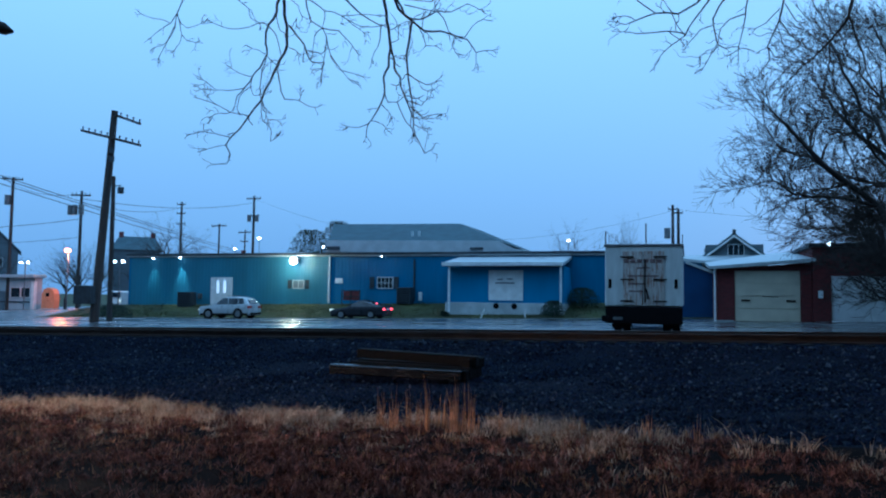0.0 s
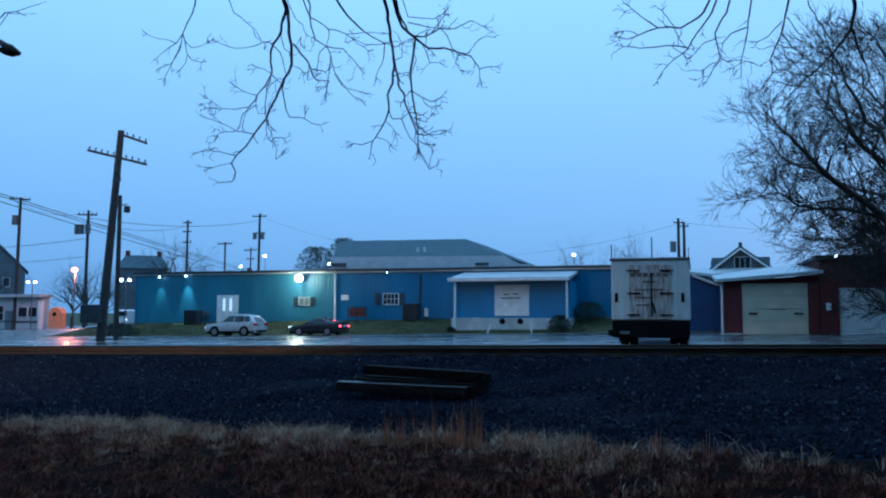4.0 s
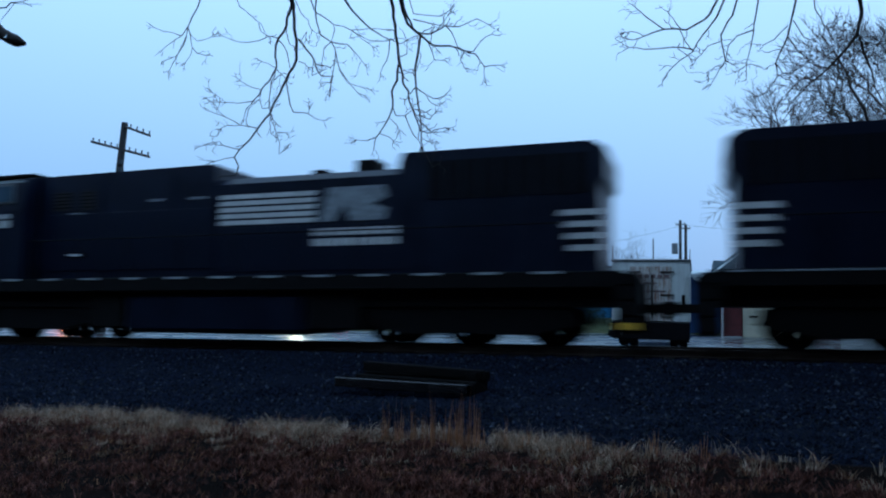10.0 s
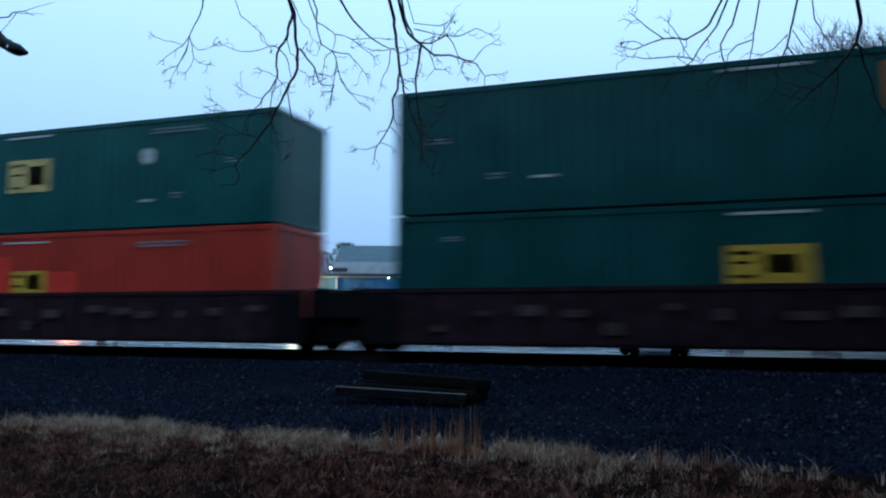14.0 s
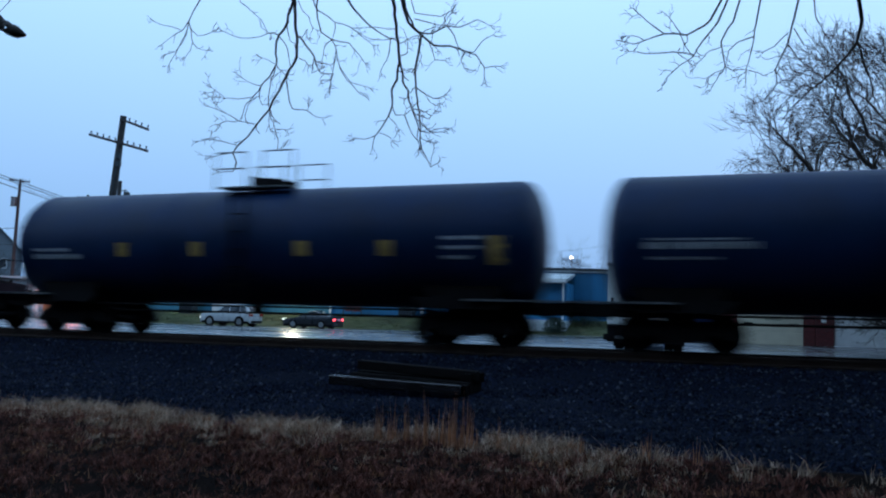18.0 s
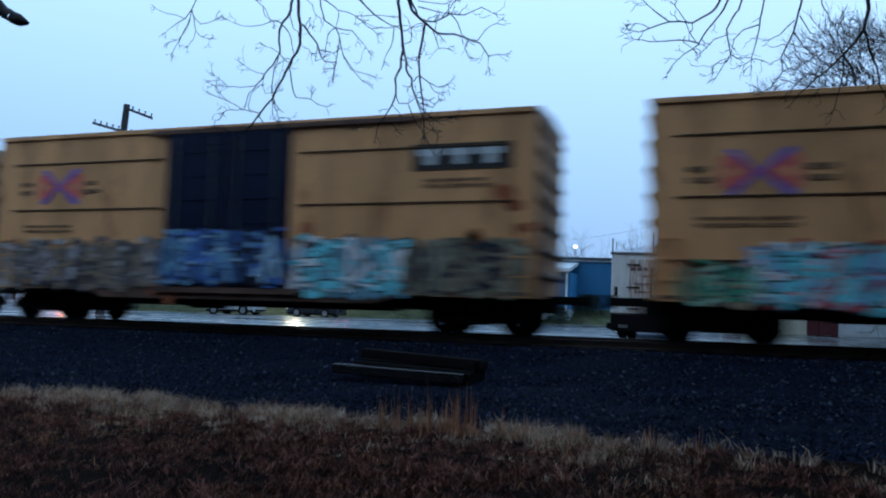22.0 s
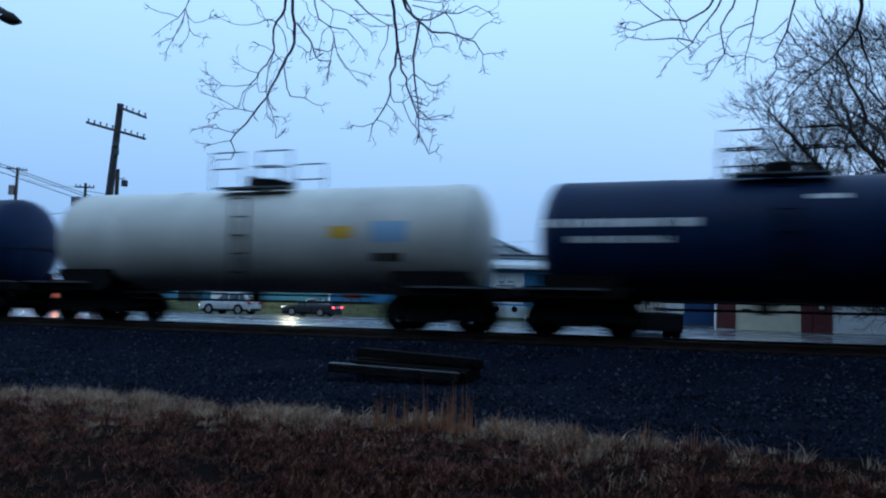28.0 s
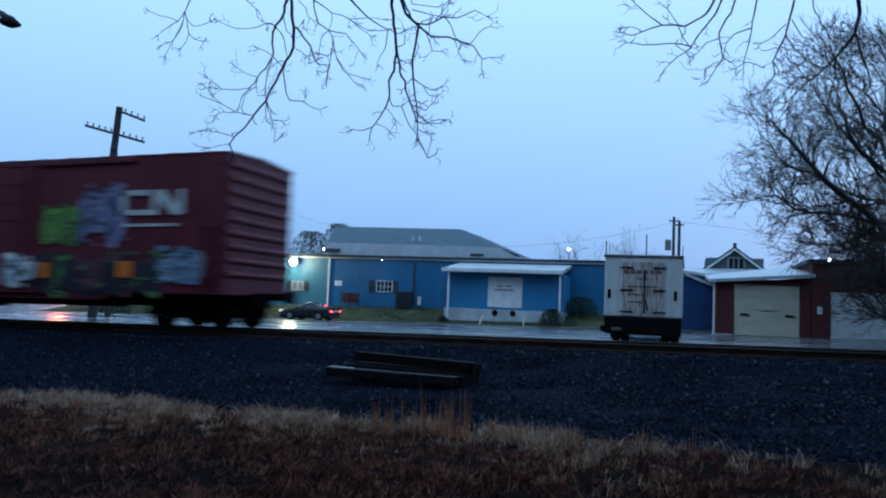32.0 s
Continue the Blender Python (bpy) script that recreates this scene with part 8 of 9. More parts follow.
limb("R", 8.9, 0.016, 1.0, (0.18, 5.1), (0.11, 5.02), (-0.08, 4.89), (-0.33, 4.89), (-0.55, 4.82), (-0.67, 4.79), (-0.78, 4.84))
limb("", 8.9, 0.008, 1.0, (-0.33, 4.89), (-0.47, 5.0), (-0.58, 5.11), (-0.65, 5.18))
limb("", 8.9, 0.006, 0.15, (-0.15, 4.88), (-0.1, 4.76), (-0.01, 4.64))
limb("", 8.9, 0.006, 1.0, (-0.12, 4.88), (-0.2, 4.97), (-0.27, 5.07))
limb("", 8.9, 0.005, 1.0, (-0.55, 4.82), (-0.67, 4.89), (-0.76, 4.9))
limb("R", 8.7, 0.014, 1.0, (0.26, 5.01), (0.21, 4.93), (0.09, 4.76), (-0.01, 4.57), (-0.15, 4.46), (-0.28, 4.32))
limb("", 8.7, 0.008, 1.0, (-0.01, 4.59), (-0.22, 4.61), (-0.46, 4.59), (-0.61, 4.62), (-0.71, 4.64))
limb("", 8.7, 0.005, 1.0, (-0.15, 4.66), (-0.17, 4.59), (-0.08, 4.53))
limb("R", 9.0, 0.013, 1.0, (0.43, 5.11), (0.37, 5.03), (0.3, 4.88), (0.32, 4.73), (0.35, 4.57), (0.28, 4.47), (0.19, 4.3))
limb("", 9.0, 0.005, 1.0, (0.35, 4.57), (0.43, 4.53))
limb("", 9.0, 0.006, 1.0, (0.31, 4.81), (0.16, 4.75), (0.02, 4.58))
limb("", 9.0, 0.005, 1.0, (0.31, 4.53), (0.23, 4.5), (0.16, 4.43))
limb("R", 9.1, 0.012, 1.0, (0.69, 5.12), (0.67, 5.03), (0.65, 4.84), (0.61, 4.66), (0.58, 4.47))
limb("", 9.1, 0.005, 1.0, (0.61, 4.55), (0.69, 4.52))
limb("", 9.1, 0.008, 1.0, (0.66, 4.95), (0.48, 4.9), (0.39, 4.8), (0.36, 4.65))
limb("", 9.1, 0.005, 1.0, (0.6, 4.55), (0.5, 4.48))
limb("R", 8.8, 0.014, 1.0, (1.04, 4.95), (1.02, 4.87), (0.98, 4.69), (0.92, 4.56), (0.86, 4.42), (0.88, 4.27), (0.78, 4.12))
limb("", 8.8, 0.007, 1.0, (0.98, 4.69), (1.07, 4.52), (1.15, 4.42))
limb("", 8.8, 0.006, 1.0, (0.86, 4.42), (0.93, 4.29), (1.04, 4.24))
limb("", 8.8, 0.006, 1.0, (0.99, 4.82), (0.85, 4.69), (0.74, 4.65))
limb("", 8.8, 0.006, 1.0, (1.04, 4.86), (1.14, 4.64), (1.19, 4.61))
limb("R", 9.3, 0.026, 1.0, (1.78, 5.05), (1.77, 4.96), (1.73, 4.78), (1.63, 4.63), (1.53, 4.51), (1.43, 4.41), (1.29, 4.29), (1.19, 4.19), (1.05, 4.06))
limb("", 9.3, 0.01, 1.0, (1.53, 4.51), (1.53, 4.33), (1.5, 4.15), (1.44, 3.89))
limb("", 9.3, 0.007, 1.0, (1.43, 4.41), (1.33, 4.45), (1.23, 4.51))
limb("", 9.3, 0.007, 1.0, (1.29, 4.29), (1.19, 4.34), (1.06, 4.24), (0.99, 4.29))
limb("", 9.3, 0.014, 1.0, (1.73, 4.78), (1.79, 4.57), (1.87, 4.36), (1.9, 4.16), (1.99, 3.98))
limb("", 9.3, 0.007, 1.0, (1.73, 4.78), (1.85, 4.64), (1.93, 4.65), (2.04, 4.67))
limb("", 9.3, 0.006, 1.0, (1.36, 4.34), (1.36, 4.21), (1.27, 4.11))
limb("", 9.3, 0.006, 1.0, (1.19, 4.19), (1.06, 4.24), (1.02, 4.17))
limb("R", 9.2, 0.008, 1.0, (1.3, 5.08), (1.35, 4.98), (1.39, 4.86), (1.48, 4.68), (1.53, 4.61))
limb("", 9.2, 0.005, 1.0, (1.39, 4.86), (1.37, 4.75), (1.42, 4.66))
stub = refine([Vector((-12.6, 9.0, 7.6)), Vector((-11.4, 9.0, 6.6)), Vector((-10.75, 9.0, 5.95)), Vector((-10.42, 9.0, 5.80))], rng, 0.03)
branch_along([nodes["L"], Vector((-9.5, 8.0, 9.2)), Vector((-12.6, 9.0, 7.6))], 0.10, 0.09, trunk_segs)
branch_along(stub, 0.09, 0.10, trunk_segs)
branch_along([Vector((-10.42, 9.0, 5.80)), Vector((-10.24, 9.0, 5.74))], 0.10, 0.03, trunk_segs)
wander(Vector((-10.9, 9.0, 6.4)), Vector((0.8, 0, 0.1)), 1.2, 0.012, rng, twig_segs, twig_segs, 1, -0.08, 0.9, 0.2, 3, 0.5)
part("trunk", stick_mesh("trunk", trunk_segs, 7, M["bark"]), None, tree, "dark trunk and drooping limbs")
part("crown", stick_mesh("crown", twig_segs, 4, M["twig"]), None, tree, "fine bare twigs")


def bare_tree(name, x, y, limbs, label, seed, girth, level=3, twig=0.012, kids=4, group=""):
    """A bare tree: limbs are bent paths, each with crooked side branches."""
    r = random.Random(seed)
    t = thing(name, label, "tree", group=group)
    big, fine = [], []
    for path, r0 in limbs:
        pts = branch_along(refine([Vector(p) for p in path], r, 0.05), r0 * 0.8, 0.02, big)
        for i, g in enumerate(pts):
            if i < 2:
                continue
            for _ in range(4):
                side = Vector((r.gauss(-0.2, 1), r.gauss(0, 1), r.gauss(0.2, 0.8))).normalized()
                wander(g[0], (g[1] * 0.7 + side).normalized(), r.uniform(0.8, 2.15) * girth, min(max(g[2] * 0.38, 0.016), 0.05), r, big, fine, level - 1, 0.05, 0.72, 0.15, kids, 0.4, 0.0095)
    part("trunk", stick_mesh("trunk", big, 5, M["bark"]), None, t, "dark trunk and limbs")
    part("crown", stick_mesh("crown", fine, 3, M["twig"]), None, t, "dense fine bare twigs")
    return t


z0 = ground_z(8.6, 32)
bare_tree("bare_tree", 8.6, 32, [
    ([(8.6, 32, z0 - 0.2), (8.2, 32, 3.0), (6.9, 32, 5.2), (4.9, 31.6, 6.9), (3.7, 31.4, 8.4), (2.9, 31.2, 9.3)], 0.30),
    ([(6.9, 32, 5.2), (4.9, 32.2, 5.7), (4.0, 32.4, 5.85), (3.3, 32.4, 6.4), (2.5, 32.3, 6.2)], 0.10),
    ([(4.9, 31.6, 6.9), (3.8, 32.6, 7.6), (3.1, 32.8, 8.6)], 0.07),
    ([(8.2, 32, 3.0), (8.3, 31.5, 6.0), (7.6, 31.0, 9.0), (6.6, 30.8, 11.8)], 0.24),
    ([(8.3, 31.5, 6.0), (7.0, 32.4, 8.6), (5.9, 32.8, 10.8), (5.4, 33, 12.4)], 0.14),
    ([(8.2, 32, 3.0), (9.6, 32.6, 6.5), (9.8, 33, 10.0), (9.0, 33, 13.4)], 0.22),
    ([(8.4, 32, 2.0), (6.9, 31.4, 3.6), (5.6, 31.0, 4.4), (4.6, 31.0, 4.3)], 0.09),
    ([(9.6, 32.6, 6.5), (8.2, 33.4, 8.2), (7.0, 33.8, 9.4)], 0.1)],
    "large bare tree with dense dark twigs beside the workshop", 4, 0.74, 3, kids=5)
z0 = ground_z(11, 37)
bare_tree("bare_tree", 11, 37, [
    ([(11, 37, z0 - 0.2), (10.6, 37, 3.4), (9.4, 37, 6.4), (7.6, 36.8, 8.6), (6.2, 36.6, 10.2), (5.4, 36.6, 11.6)], 0.26),
    ([(10.6, 37, 3.4), (10.4, 36.6, 7.4), (9.4, 36.4, 10.8), (8.4, 36.2, 13.6)], 0.2),
    ([(9.4, 37, 6.4), (7.4, 37.2, 7.0), (5.8, 37.2, 7.9), (4.6, 37.2, 8.0)], 0.1),
    ([(10.6, 37, 3.4), (8.6, 36.6, 4.8), (6.9, 36.4, 5.6), (5.6, 36.4, 5.9)], 0.1),
    ([(10.4, 36.6, 7.4), (8.8, 37.0, 9.0), (7.4, 37.2, 11.8), (6.8, 37.2, 13.2)], 0.12),
    ([(10.6, 37, 3.4), (12.0, 37.4, 7.4), (12.2, 37.6, 12.0)], 0.2)],
    "second bare tree with a dense twiggy crown", 14, 0.92, 3, kids=5)
z0 = ground_z(9.8, 35)
bare_tree("bare_tree", 9.8, 35, [
    ([(9.8, 35, z0 - 0.2), (9.4, 35, 3.6), (8.6, 35, 6.6), (7.9, 34.8, 9.6), (7.2, 34.6, 12.2)], 0.22),
    ([(9.4, 35, 3.6), (8.0, 35.2, 5.0), (6.9, 35.3, 6.6), (6.2, 35.3, 8.8)], 0.11),
    ([(8.6, 35, 6.6), (7.2, 34.6, 8.0), (6.2, 34.4, 9.8), (5.6, 34.4, 11.6)], 0.10),
    ([(9.4, 35, 3.6), (8.2, 34.4, 3.9), (7.0, 34.2, 4.4), (6.1, 34.2, 4.4)], 0.08),
    ([(9.4, 35, 3.6), (10.2, 35.4, 7.0), (10.0, 35.6, 11.0), (9.2, 35.6, 13.8)], 0.18)],
    "dense bare tree behind the others", 24, 0.8, 3, kids=5)
z0 = ground_z(8.2, 29)
bare_tree("bare_shrub", 8.2, 29, [([(8.2 + dx, 29, z0 - 0.1), (8.0 + dx * 1.6, 28.8, 1.6), (7.2 + dx * 2.2, 28.7, 3.0 + 0.5 * dx)], 0.05) for dx in (-0.9, -0.7, -0.45, -0.3, -0.1, 0.1, 0.3, 0.5, 0.9)],
          "tangled bare shrub before a white door", 9, 0.6, 3, kids=5)
z0 = ground_z(9.6, 33)
bare_tree("bare_shrub", 9.6, 33, [([(9.6 + dx, 33, z0 - 0.1), (9.2 + dx * 1.5, 32.8, 2.4), (8.2 + dx * 2.2, 32.7, 4.4 + 0.5 * dx)], 0.06) for dx in (-0.9, -0.7, -0.5, -0.3, -0.1, 0.1, 0.3, 0.5, 0.7)],
          "dense bare thicket at the foot of the trees", 19, 0.8, 3, kids=5)
z0 = ground_z(10.4, 34)
bare_tree("bare_shrub", 10.4, 34, [([(10.4 + dx, 34, z0 - 0.1), (9.6 + dx * 1.4, 33.8, 3.2), (8.4 + dx * 2.0, 33.7, 6.2 + 0.5 * dx)], 0.07) for dx in (-0.9, -0.6, -0.3, 0.0, 0.3, 0.6)],
          "tall bare thicket between the trees", 29, 0.8, 3, kids=5)

# far bare crowns and an evergreen on the skyline
def far_crown(x, y, h, w, seed, label, mat, level=3):
    r = random.Random(seed)
    t = thing("far_tree", label, "tree", group="trees on the skyline")
    big, fine = [], []
    z = ground_z(x, y)
    wander(Vector((x, y, z - 0.2)), Vector((0, 0, 1)), h * 0.55, 0.16, r, big, big, 0, 0.3, 0.5, 0.06)
    for k in range(7):
        a = r.uniform(0, 6.28)
        wander(Vector((x, y, z + h * r.uniform(0.25, 0.5))), Vector((math.cos(a) * w / h * 1.6, math.sin(a) * 0.8, 1.0)), h * r.uniform(0.4, 0.55), 0.09, r, big, fine, level, 0.06, 0.8, 0.2, 3, 0.4)
    part("trunk", stick_mesh("trunk", big, 4, mat), None, t)
    part("crown", stick_mesh("crown", fine, 3, mat), None, t)


for a in [(-60, 75, 10.5, 8, 1), (-9.5, 93, 8.6, 7, 2), (-12.5, 95, 8.0, 6, 3), (-66, 84, 9, 8, 4), (-82, 70, 7, 6, 5), (-6.5, 96, 8.4, 6, 6), (-72, 100, 9, 7, 8), (-58, 110, 10, 8, 10), (20, 52, 9, 8, 12), (13, 58, 9, 8, 13), (-93, 96, 9.5, 9, 15), (-88, 98, 8.5, 8, 16), (-97, 98, 9, 9, 17), (-100, 104, 9.5, 9, 18), (-85, 92, 7.5, 8, 31), (-80, 94, 7.0, 8, 32), (-90, 103, 8.8, 9, 33), (-94, 108, 9.4, 9, 34), (-76, 98, 7.6, 8, 35), (-84, 106, 8, 8, 36)]:
    far_crown(*a, "hazy bare tree on the skyline", M["bush"])


def evergreen(x, y, h, w, seed, label="dark rounded evergreen behind the shed", name="evergreen_tree", leaves=7000):
    r = random.Random(seed)
    t = thing(name, label, "shrub" if h < 3 else "tree", group="" if h < 3 else "trees on the skyline")
    z = ground_z(x, y)
    part("trunk", Shape().tube((x, y, z - 0.2), (x, y, z + h * 0.8), min(0.2, h * 0.05), 0.02), M["bark"], t)
    v, f = [], []
    for _ in range(leaves):
        a, u = r.uniform(0, 6.28), r.random() ** 0.6
        hh = r.uniform(0.12, 1.0)
        rad = w * 0.5 * math.sqrt(max(1 - (hh - 0.3) ** 2 / 0.55, 0.02)) * u
        c = Vector((x + rad * math.cos(a), y + rad * math.sin(a), z + h * hh))
        k = 0.45 if h < 3 else 1.0
        e1 = Vector((r.gauss(0, 1), r.gauss(0, 1), r.gauss(0, 1))).normalized() * r.uniform(0.1, 0.26) * k
        e2 = Vector((r.gauss(0, 1), r.gauss(0, 1), r.gauss(0, 1))).normalized() * r.uniform(0.1, 0.26) * k
        n = len(v)
        v += [tuple(c), tuple(c + e1), tuple(c + e2)]
        f.append((n, n + 1, n + 2))
    part("crown", Shape().add(v, f), M["evergreen"], t, "dense dark needles")


evergreen(-49.3, 92, 10.4, 7.6, 1)
evergreen(-45.6, 93, 11.2, 6.6, 2)
evergreen(-35.77, 40.0, 0.95, 2.6, 3, "low dark clipped shrub by the street pole", "shrub", 2600)
evergreen(-7.77, 45.3, 1.0, 1.5, 4, "low dark evergreen shrub before the annex", "shrub", 2200)
evergreen(-6.41, 48.3, 1.25, 2.3, 5, "dark loose shrub beside the annex", "shrub", 2600)
evergreen(-14.75, 45.5, 0.35, 0.7, 6, "small dark shrub at the annex corner", "shrub", 500)

# unseen dark sheet added behind the viewer to close the place and block sky light
s = Shape()
r = random.Random(8)
line = [(-160, 14), (-110, 2), (-60, -6), (-22, -9), (-6, -8), (2.2, -5), (3.4, 1), (4.6, 6), (6.0, 10), (8.0, 12.5), (60, 12.5), (110, 11.5), (160, 13)]
cols = []
for (xa, ya), (xb, yb) in zip(line, line[1:]):
    for k in range(24):
        cols.append((xa + (xb - xa) * k / 24, ya + (yb - ya) * k / 24))
rows = [[(x + r.gauss(0, 0.08), y + r.gauss(0, 0.12), ground_z(x, y) - 0.5) for x, y in cols], [(x, y + r.gauss(0, 0.25), ground_z(x, y) + 9 + r.gauss(0, 1)) for x, y in cols],
        [(x, y + r.gauss(0, 0.3), ground_z(x, y) + 19 + r.gauss(0, 2.6)) for x, y in cols]]
s.rings(rows, closed=False)
M["woods"] = material("dark_shade_screen", (0.020, 0.019, 0.017), 0.95, vary=0.4, scale=0.4, fine=4, bump=0)
whole("backdrop_woods", s, M["woods"], "unseen dark screen behind the viewer that blocks sky light", "woods", kind="structure")

# ---- dry grass, weeds and gravel ----
def blades(name, spots, heights, widths, mat, label, category, lean=0.35, seed=2):
    """Many thin bent blades in one mesh."""
    g = np.random.default_rng(seed)
    n = len(spots)
    az = g.uniform(0, 2 * np.pi, n)
    ln = g.normal(0, lean, (n, 2)) * heights[:, None]
    side = np.stack([np.cos(az), np.sin(az) * 0.5, np.zeros(n)], 1) * widths[:, None]
    base = spots
    mid = base + np.stack([ln[:, 0] * 0.35, ln[:, 1] * 0.35, heights * 0.6], 1)
    tip = base + np.stack([ln[:, 0], ln[:, 1], heights * g.uniform(0.85, 1.05, n)], 1)
    v = np.stack([base - side, base + side, mid + side * 0.7, mid - side * 0.7, tip], 1).reshape(-1, 3)
    k = np.arange(n)[:, None] * 5
    quads = (k + np.array([0, 1, 2, 3])).tolist()
    tris = (k + np.array([3, 2, 4])).tolist()
    me = bpy.data.meshes.new(name)
    me.from_pydata(v.tolist(), [], quads + tris)
    me.materials.append(mat)
    return tagged(new(name, me), label, category, kind="stuff")


def lie(xy):
    xs = [p[0] for p in PROFILE]
    z = np.interp(xy[:, 1], xs, [p[1] for p in PROFILE]) + GRADE * xy[:, 0]
    return np.concatenate([xy, z[:, None] - 0.01], 1)


g = np.random.default_rng(17)


def clumps(n_clump, per, x0, x1, y0, y1, spread):
    c = np.stack([g.uniform(x0, x1, n_clump), g.uniform(y0, y1, n_clump)], 1)
    p = np.repeat(c, per, 0) + g.normal(0, spread, (n_clump * per, 2))
    size = np.repeat(g.uniform(0.55, 1.3, n_clump), per)
    return p, size


def edge(x):
    """Where the grass ends at the gravel."""
    return np.interp(x, [-17, -6, -0.5, 0.6, 1.2, 1.8, 4], [9.75, 9.5, 9.4, 9.1, 8.7, 8.2, 7.6]) + 0.20 * np.sin(x * 1.3) + 0.13 * np.sin(x * 3.1 + 1) + 0.08 * np.sin(x * 7.3) + 0.06 * np.sin(x * 17.9 + 2) + 0.04 * np.sin(x * 31.7)


def patchy(q):
    """Slow waves between 0 and 1 for thick and thin places."""
    x, y = q[:, 0], q[:, 1]
    w = np.sin(x * 1.1 + y * 0.7) + np.sin(x * 2.3 - y * 1.9 + 1.0) + np.sin(x * 4.1 + y * 3.3 + 2.0) + 0.7 * np.sin(x * 7.7 - y * 6.1)
    return np.clip(0.5 + w * 0.22, 0, 1)


def tufts(n_clump, per, spots, spread, lo=0.5, hi=1.5):
    """Blades gathered in tufts of uneven size round the given spots."""
    size = g.uniform(lo, hi, n_clump) ** 1.3
    p = np.repeat(spots, per, 0) + g.normal(0, spread, (n_clump * per, 2)) * np.repeat(size, per)[:, None]
    return p, np.repeat(size, per)


def scatter(n, x0, x1, y0, y1):
    return np.stack([g.uniform(x0, x1, n), g.uniform(y0, y1, n)], 1)


c = scatter(11000, -15.5, 4.0, 4.2, 9.5)
c = c[(c[:, 1] < edge(c[:, 0])) & (g.random(len(c)) < (0.25 + 0.75 * patchy(c)) * np.interp(c[:, 0], [-1, 0.6, 1.6], [1, 0.75, 0.5]))]
p, sz = tufts(len(c), 22, c, 0.045)
blades("dry_grass", lie(p), np.abs(g.normal(0.052, 0.022, len(p))) * sz, g.uniform(0.003, 0.007, len(p)), M["dry_grass"], "short dry reddish brown winter grass", "grass", 0.8, 3)
# the tall pale fringe thins out away from the gravel
c = np.stack([g.uniform(-17, 4, 5200), np.zeros(5200)], 1)
c[:, 1] = edge(c[:, 0]) - g.exponential(0.62, len(c)) + np.abs(g.normal(0, 0.16, len(c)))
thin = np.interp(c[:, 0], [-12, -4, -1.5, 0.2, 1.2], [1.0, 0.9, 0.65, 0.28, 0.08])
c = c[(c[:, 1] > 4.2) & (g.random(len(c)) < thin * (0.0 + 1.15 * patchy(c * 1.7) ** 1.3))]
p, sz = tufts(len(c), 26, c, 0.048, 0.5, 1.5)
far = np.interp(edge(p[:, 0]) - p[:, 1], [0, 0.5, 1.5], [1.0, 0.8, 0.5])
blades("pale_grass", lie(p), np.abs(g.normal(0.105, 0.035, len(p))) * sz * far, g.uniform(0.0028, 0.006, len(p)), M["pale_grass"], "pale dry grass fringe along the gravel", "grass", 0.55, 4)
c = scatter(1500, -15, 3.0, 4.2, 8.8)
c = c[(g.random(len(c)) < np.interp(c[:, 0], [-6, 0, 1.2], [1, 0.6, 0.1]))]
p, sz = tufts(len(c), 12, c, 0.035)
blades("pale_tufts", lie(p), np.abs(g.normal(0.055, 0.02, len(p))) * sz, g.uniform(0.002, 0.004, len(p)), M["tan_grass"], "tan tufts in the brown grass", "grass", 0.7, 5)
c = np.array([-3.80, -3.77, -3.72, -3.56, -3.53, -3.42, -3.40, -3.22, -3.18, -3.08, -3.0, -2.96, -2.86, -2.82, -2.78, -2.72, -2.68, -2.62, -2.55, -2.5, -2.44, -2.2, -1.98, -1.94, -1.2, -0.5, -0.44, 0.1])
q = np.repeat(np.stack([c, g.uniform(8.85, 9.2, len(c))], 1), 11, 0) + g.normal(0, 0.022, (len(c) * 11, 2))
hs = np.repeat(np.where(c < -2.45, g.uniform(0.5, 0.8, len(c)), g.uniform(0.28, 0.5, len(c))), 11) * g.uniform(0.3, 1.0, len(q))
blades("tall_weeds", lie(q), hs, g.uniform(0.0028, 0.0055, len(q)), M["red_weed"], "tall reddish dry weed stalks", "weeds", 0.07, 6)
p, sz = clumps(900, 14, -46, -5, 44.8, 49.6, 0.2)
blades("verge_grass", lie(p), np.abs(g.normal(0.14, 0.05, len(p))) * sz, g.uniform(0.008, 0.015, len(p)), M["verge"], "short green grass before the blue shed", "grass", 0.5, 7)


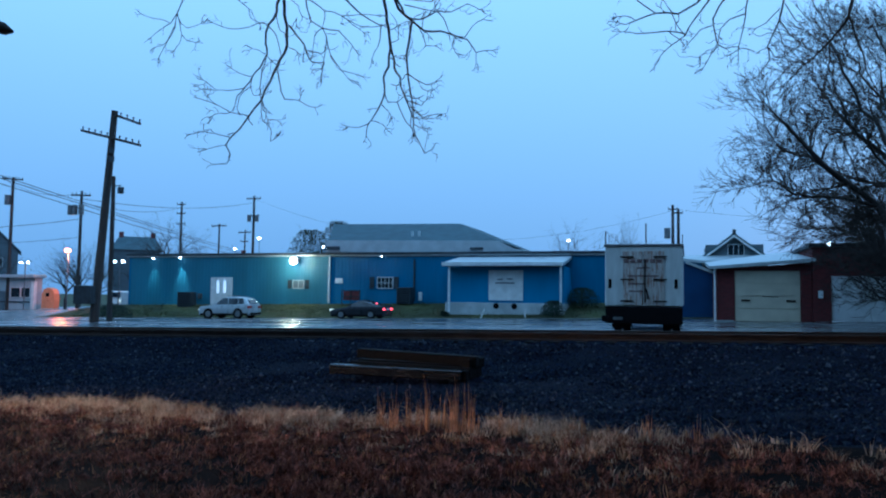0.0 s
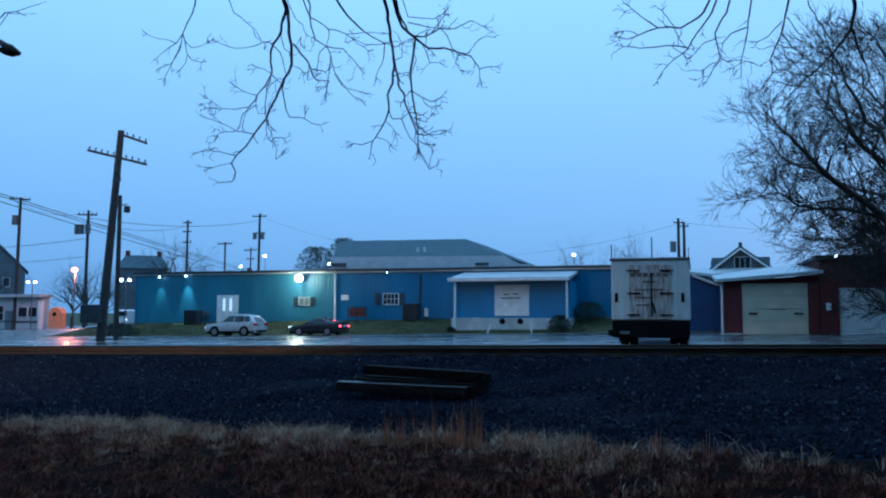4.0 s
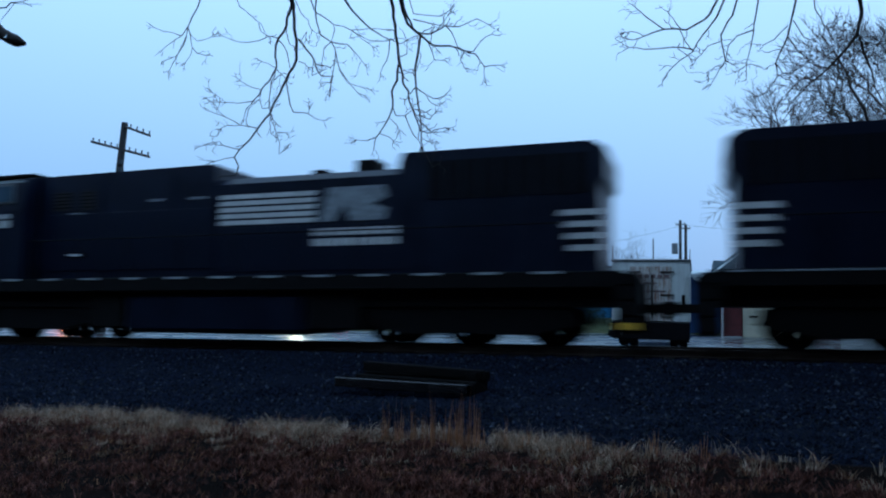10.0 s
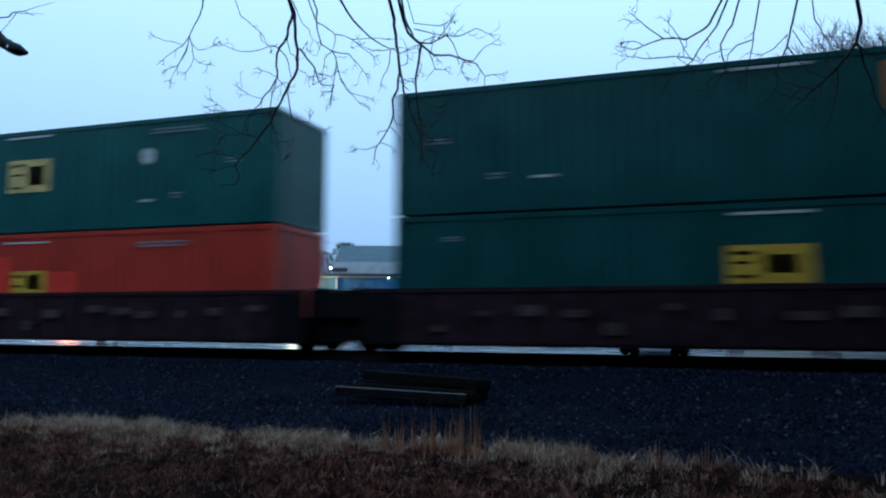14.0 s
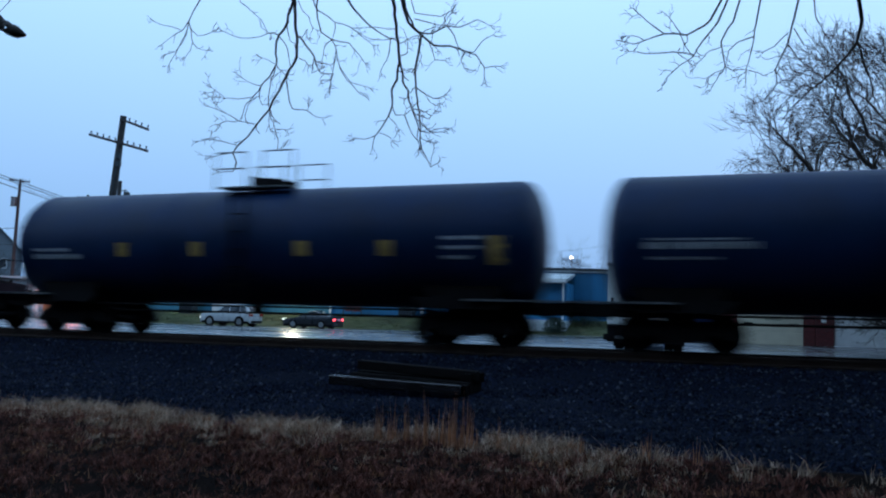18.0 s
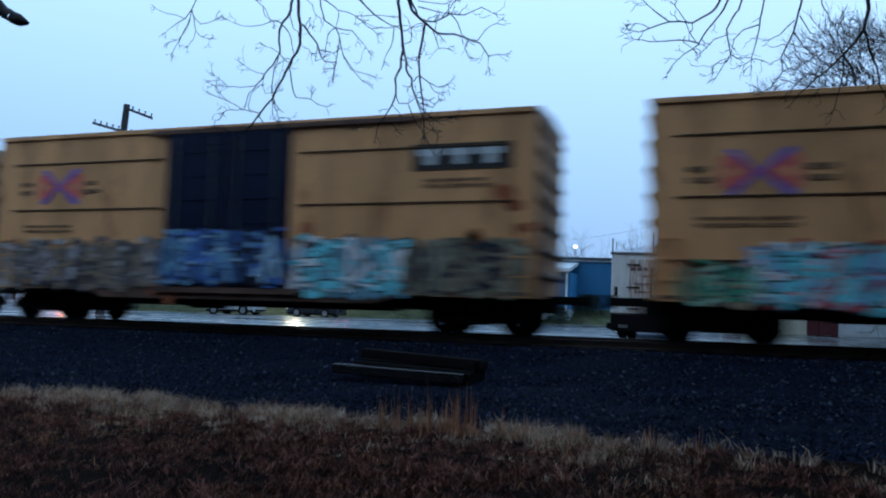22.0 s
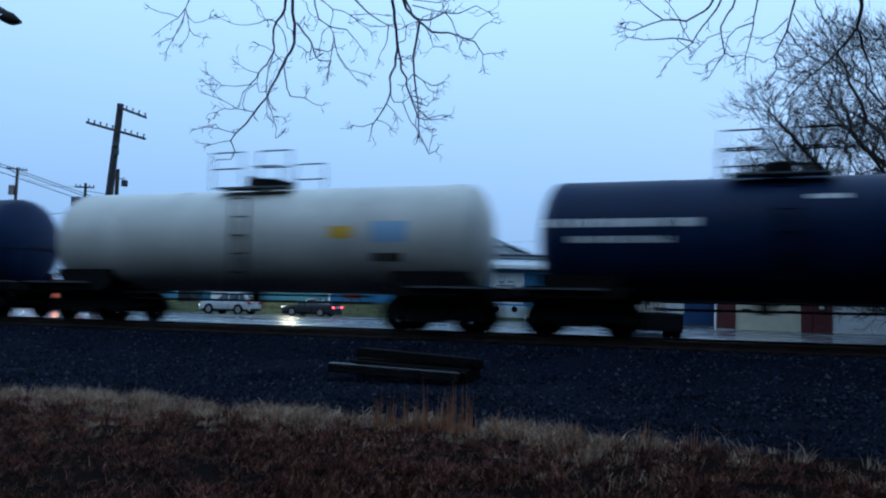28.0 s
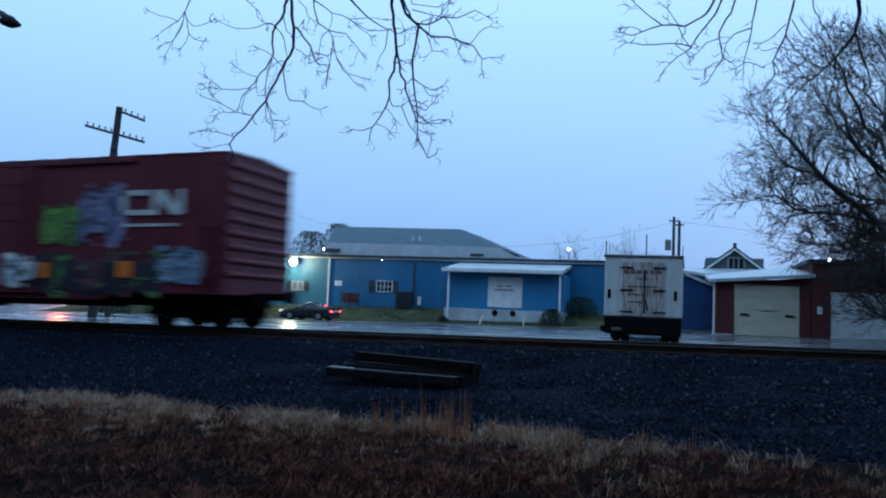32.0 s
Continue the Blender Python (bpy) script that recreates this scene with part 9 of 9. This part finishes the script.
def stones(name, xy, size, mat, label, seed):
    """Loose broken stones, each a squashed eight-sided lump."""
    g2 = np.random.default_rng(seed)
    n = len(xy)
    pos = lie(xy)
    unit_ = np.array([(1, 0, 0), (0, 1, 0), (-1, 0, 0), (0, -1, 0), (0, 0, 1), (0, 0, -1)], float)
    sc = size[:, None, None] * g2.uniform(0.6, 1.25, (n, 6, 1)) * g2.uniform(0.7, 1.2, (n, 1, 3))
    v = unit_[None] * sc
    a = g2.uniform(0, 6.28, n)
    b = g2.uniform(-0.6, 0.6, n)
    ca, sa, cb, sb = np.cos(a), np.sin(a), np.cos(b), np.sin(b)
    x, y, z = v[..., 0], v[..., 1], v[..., 2]
    y, z = y * cb[:, None] - z * sb[:, None], y * sb[:, None] + z * cb[:, None]
    x, y = x * ca[:, None] - y * sa[:, None], x * sa[:, None] + y * ca[:, None]
    v = np.stack([x, y, z], -1) + pos[:, None, :] + np.array([0, 0, 0.012])
    tri = np.array([(0, 1, 4), (1, 2, 4), (2, 3, 4), (3, 0, 4), (1, 0, 5), (2, 1, 5), (3, 2, 5), (0, 3, 5)])
    f = (np.arange(n)[:, None, None] * 6 + tri[None]).reshape(-1, 3)
    me = bpy.data.meshes.new(name)
    me.from_pydata(v.reshape(-1, 3).tolist(), [], f.tolist())
    me.materials.append(mat)
    return tagged(new(name, me), label, "gravel", kind="stuff")


n = 46000
xy = np.stack([g.uniform(-22, 5.5, n), 9.4 + 7.6 * g.random(n) ** 0.9], 1)
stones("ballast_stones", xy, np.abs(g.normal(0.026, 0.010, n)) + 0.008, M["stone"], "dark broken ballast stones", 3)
n = 4200
xy = np.stack([5.5 - 24 * g.random(n) ** 1.5, 10.2 + 6.2 * g.random(n) ** 0.8], 1)
stones("pale_stones", xy, np.abs(g.normal(0.024, 0.012, n)) + 0.008, M["pale_stone"], "paler grey stones among the ballast", 8)
n = 7000
xy = np.stack([g.uniform(-40, 6, n), g.uniform(16.2, 19.4, n)], 1)
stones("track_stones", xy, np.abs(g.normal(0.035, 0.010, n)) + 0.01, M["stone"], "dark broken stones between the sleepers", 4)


# ---- movement ----
def motions():
    """The train rolls by from right to left, its wheels turn, and the sedan creeps forward and stops."""
    for ob, place in TRAIN:
        walk(ob, [(t, pose(x + place, TRACK_Y, RAIL_Z + GRADE * (x + place), 0, -1.0885, 0)) for t, x in SPEED_ROWS])
    for w, place, dx, r in WHEELS:
        times, t = [0.0], 0.04
        while t < 32:
            if -30 < train_x(t) + place < 12:
                times.append(round(t, 3))
            t += 0.04
        times.append(32.0)
        rows = []
        for t in times:
            turn = math.degrees(train_x(t) / r)
            rows.append((t, pose(dx, 0, r, 0, turn, 0)))
        walk(w, rows)
    # the unseen SUV carries its added light off the grass
    walk(waiting, [(t, pose(x, y, ground_z(x, y), 0, 0, turn)) for t, x, y, turn in UNSEEN_SUV_ROWS])
    walk(sedan, [(t, pose(x - SEDAN_HALF, 42.9, road_z(x - SEDAN_HALF, 42.9), 0, -1.09, 0)) for t, x in SEDAN_ROWS])


motions()
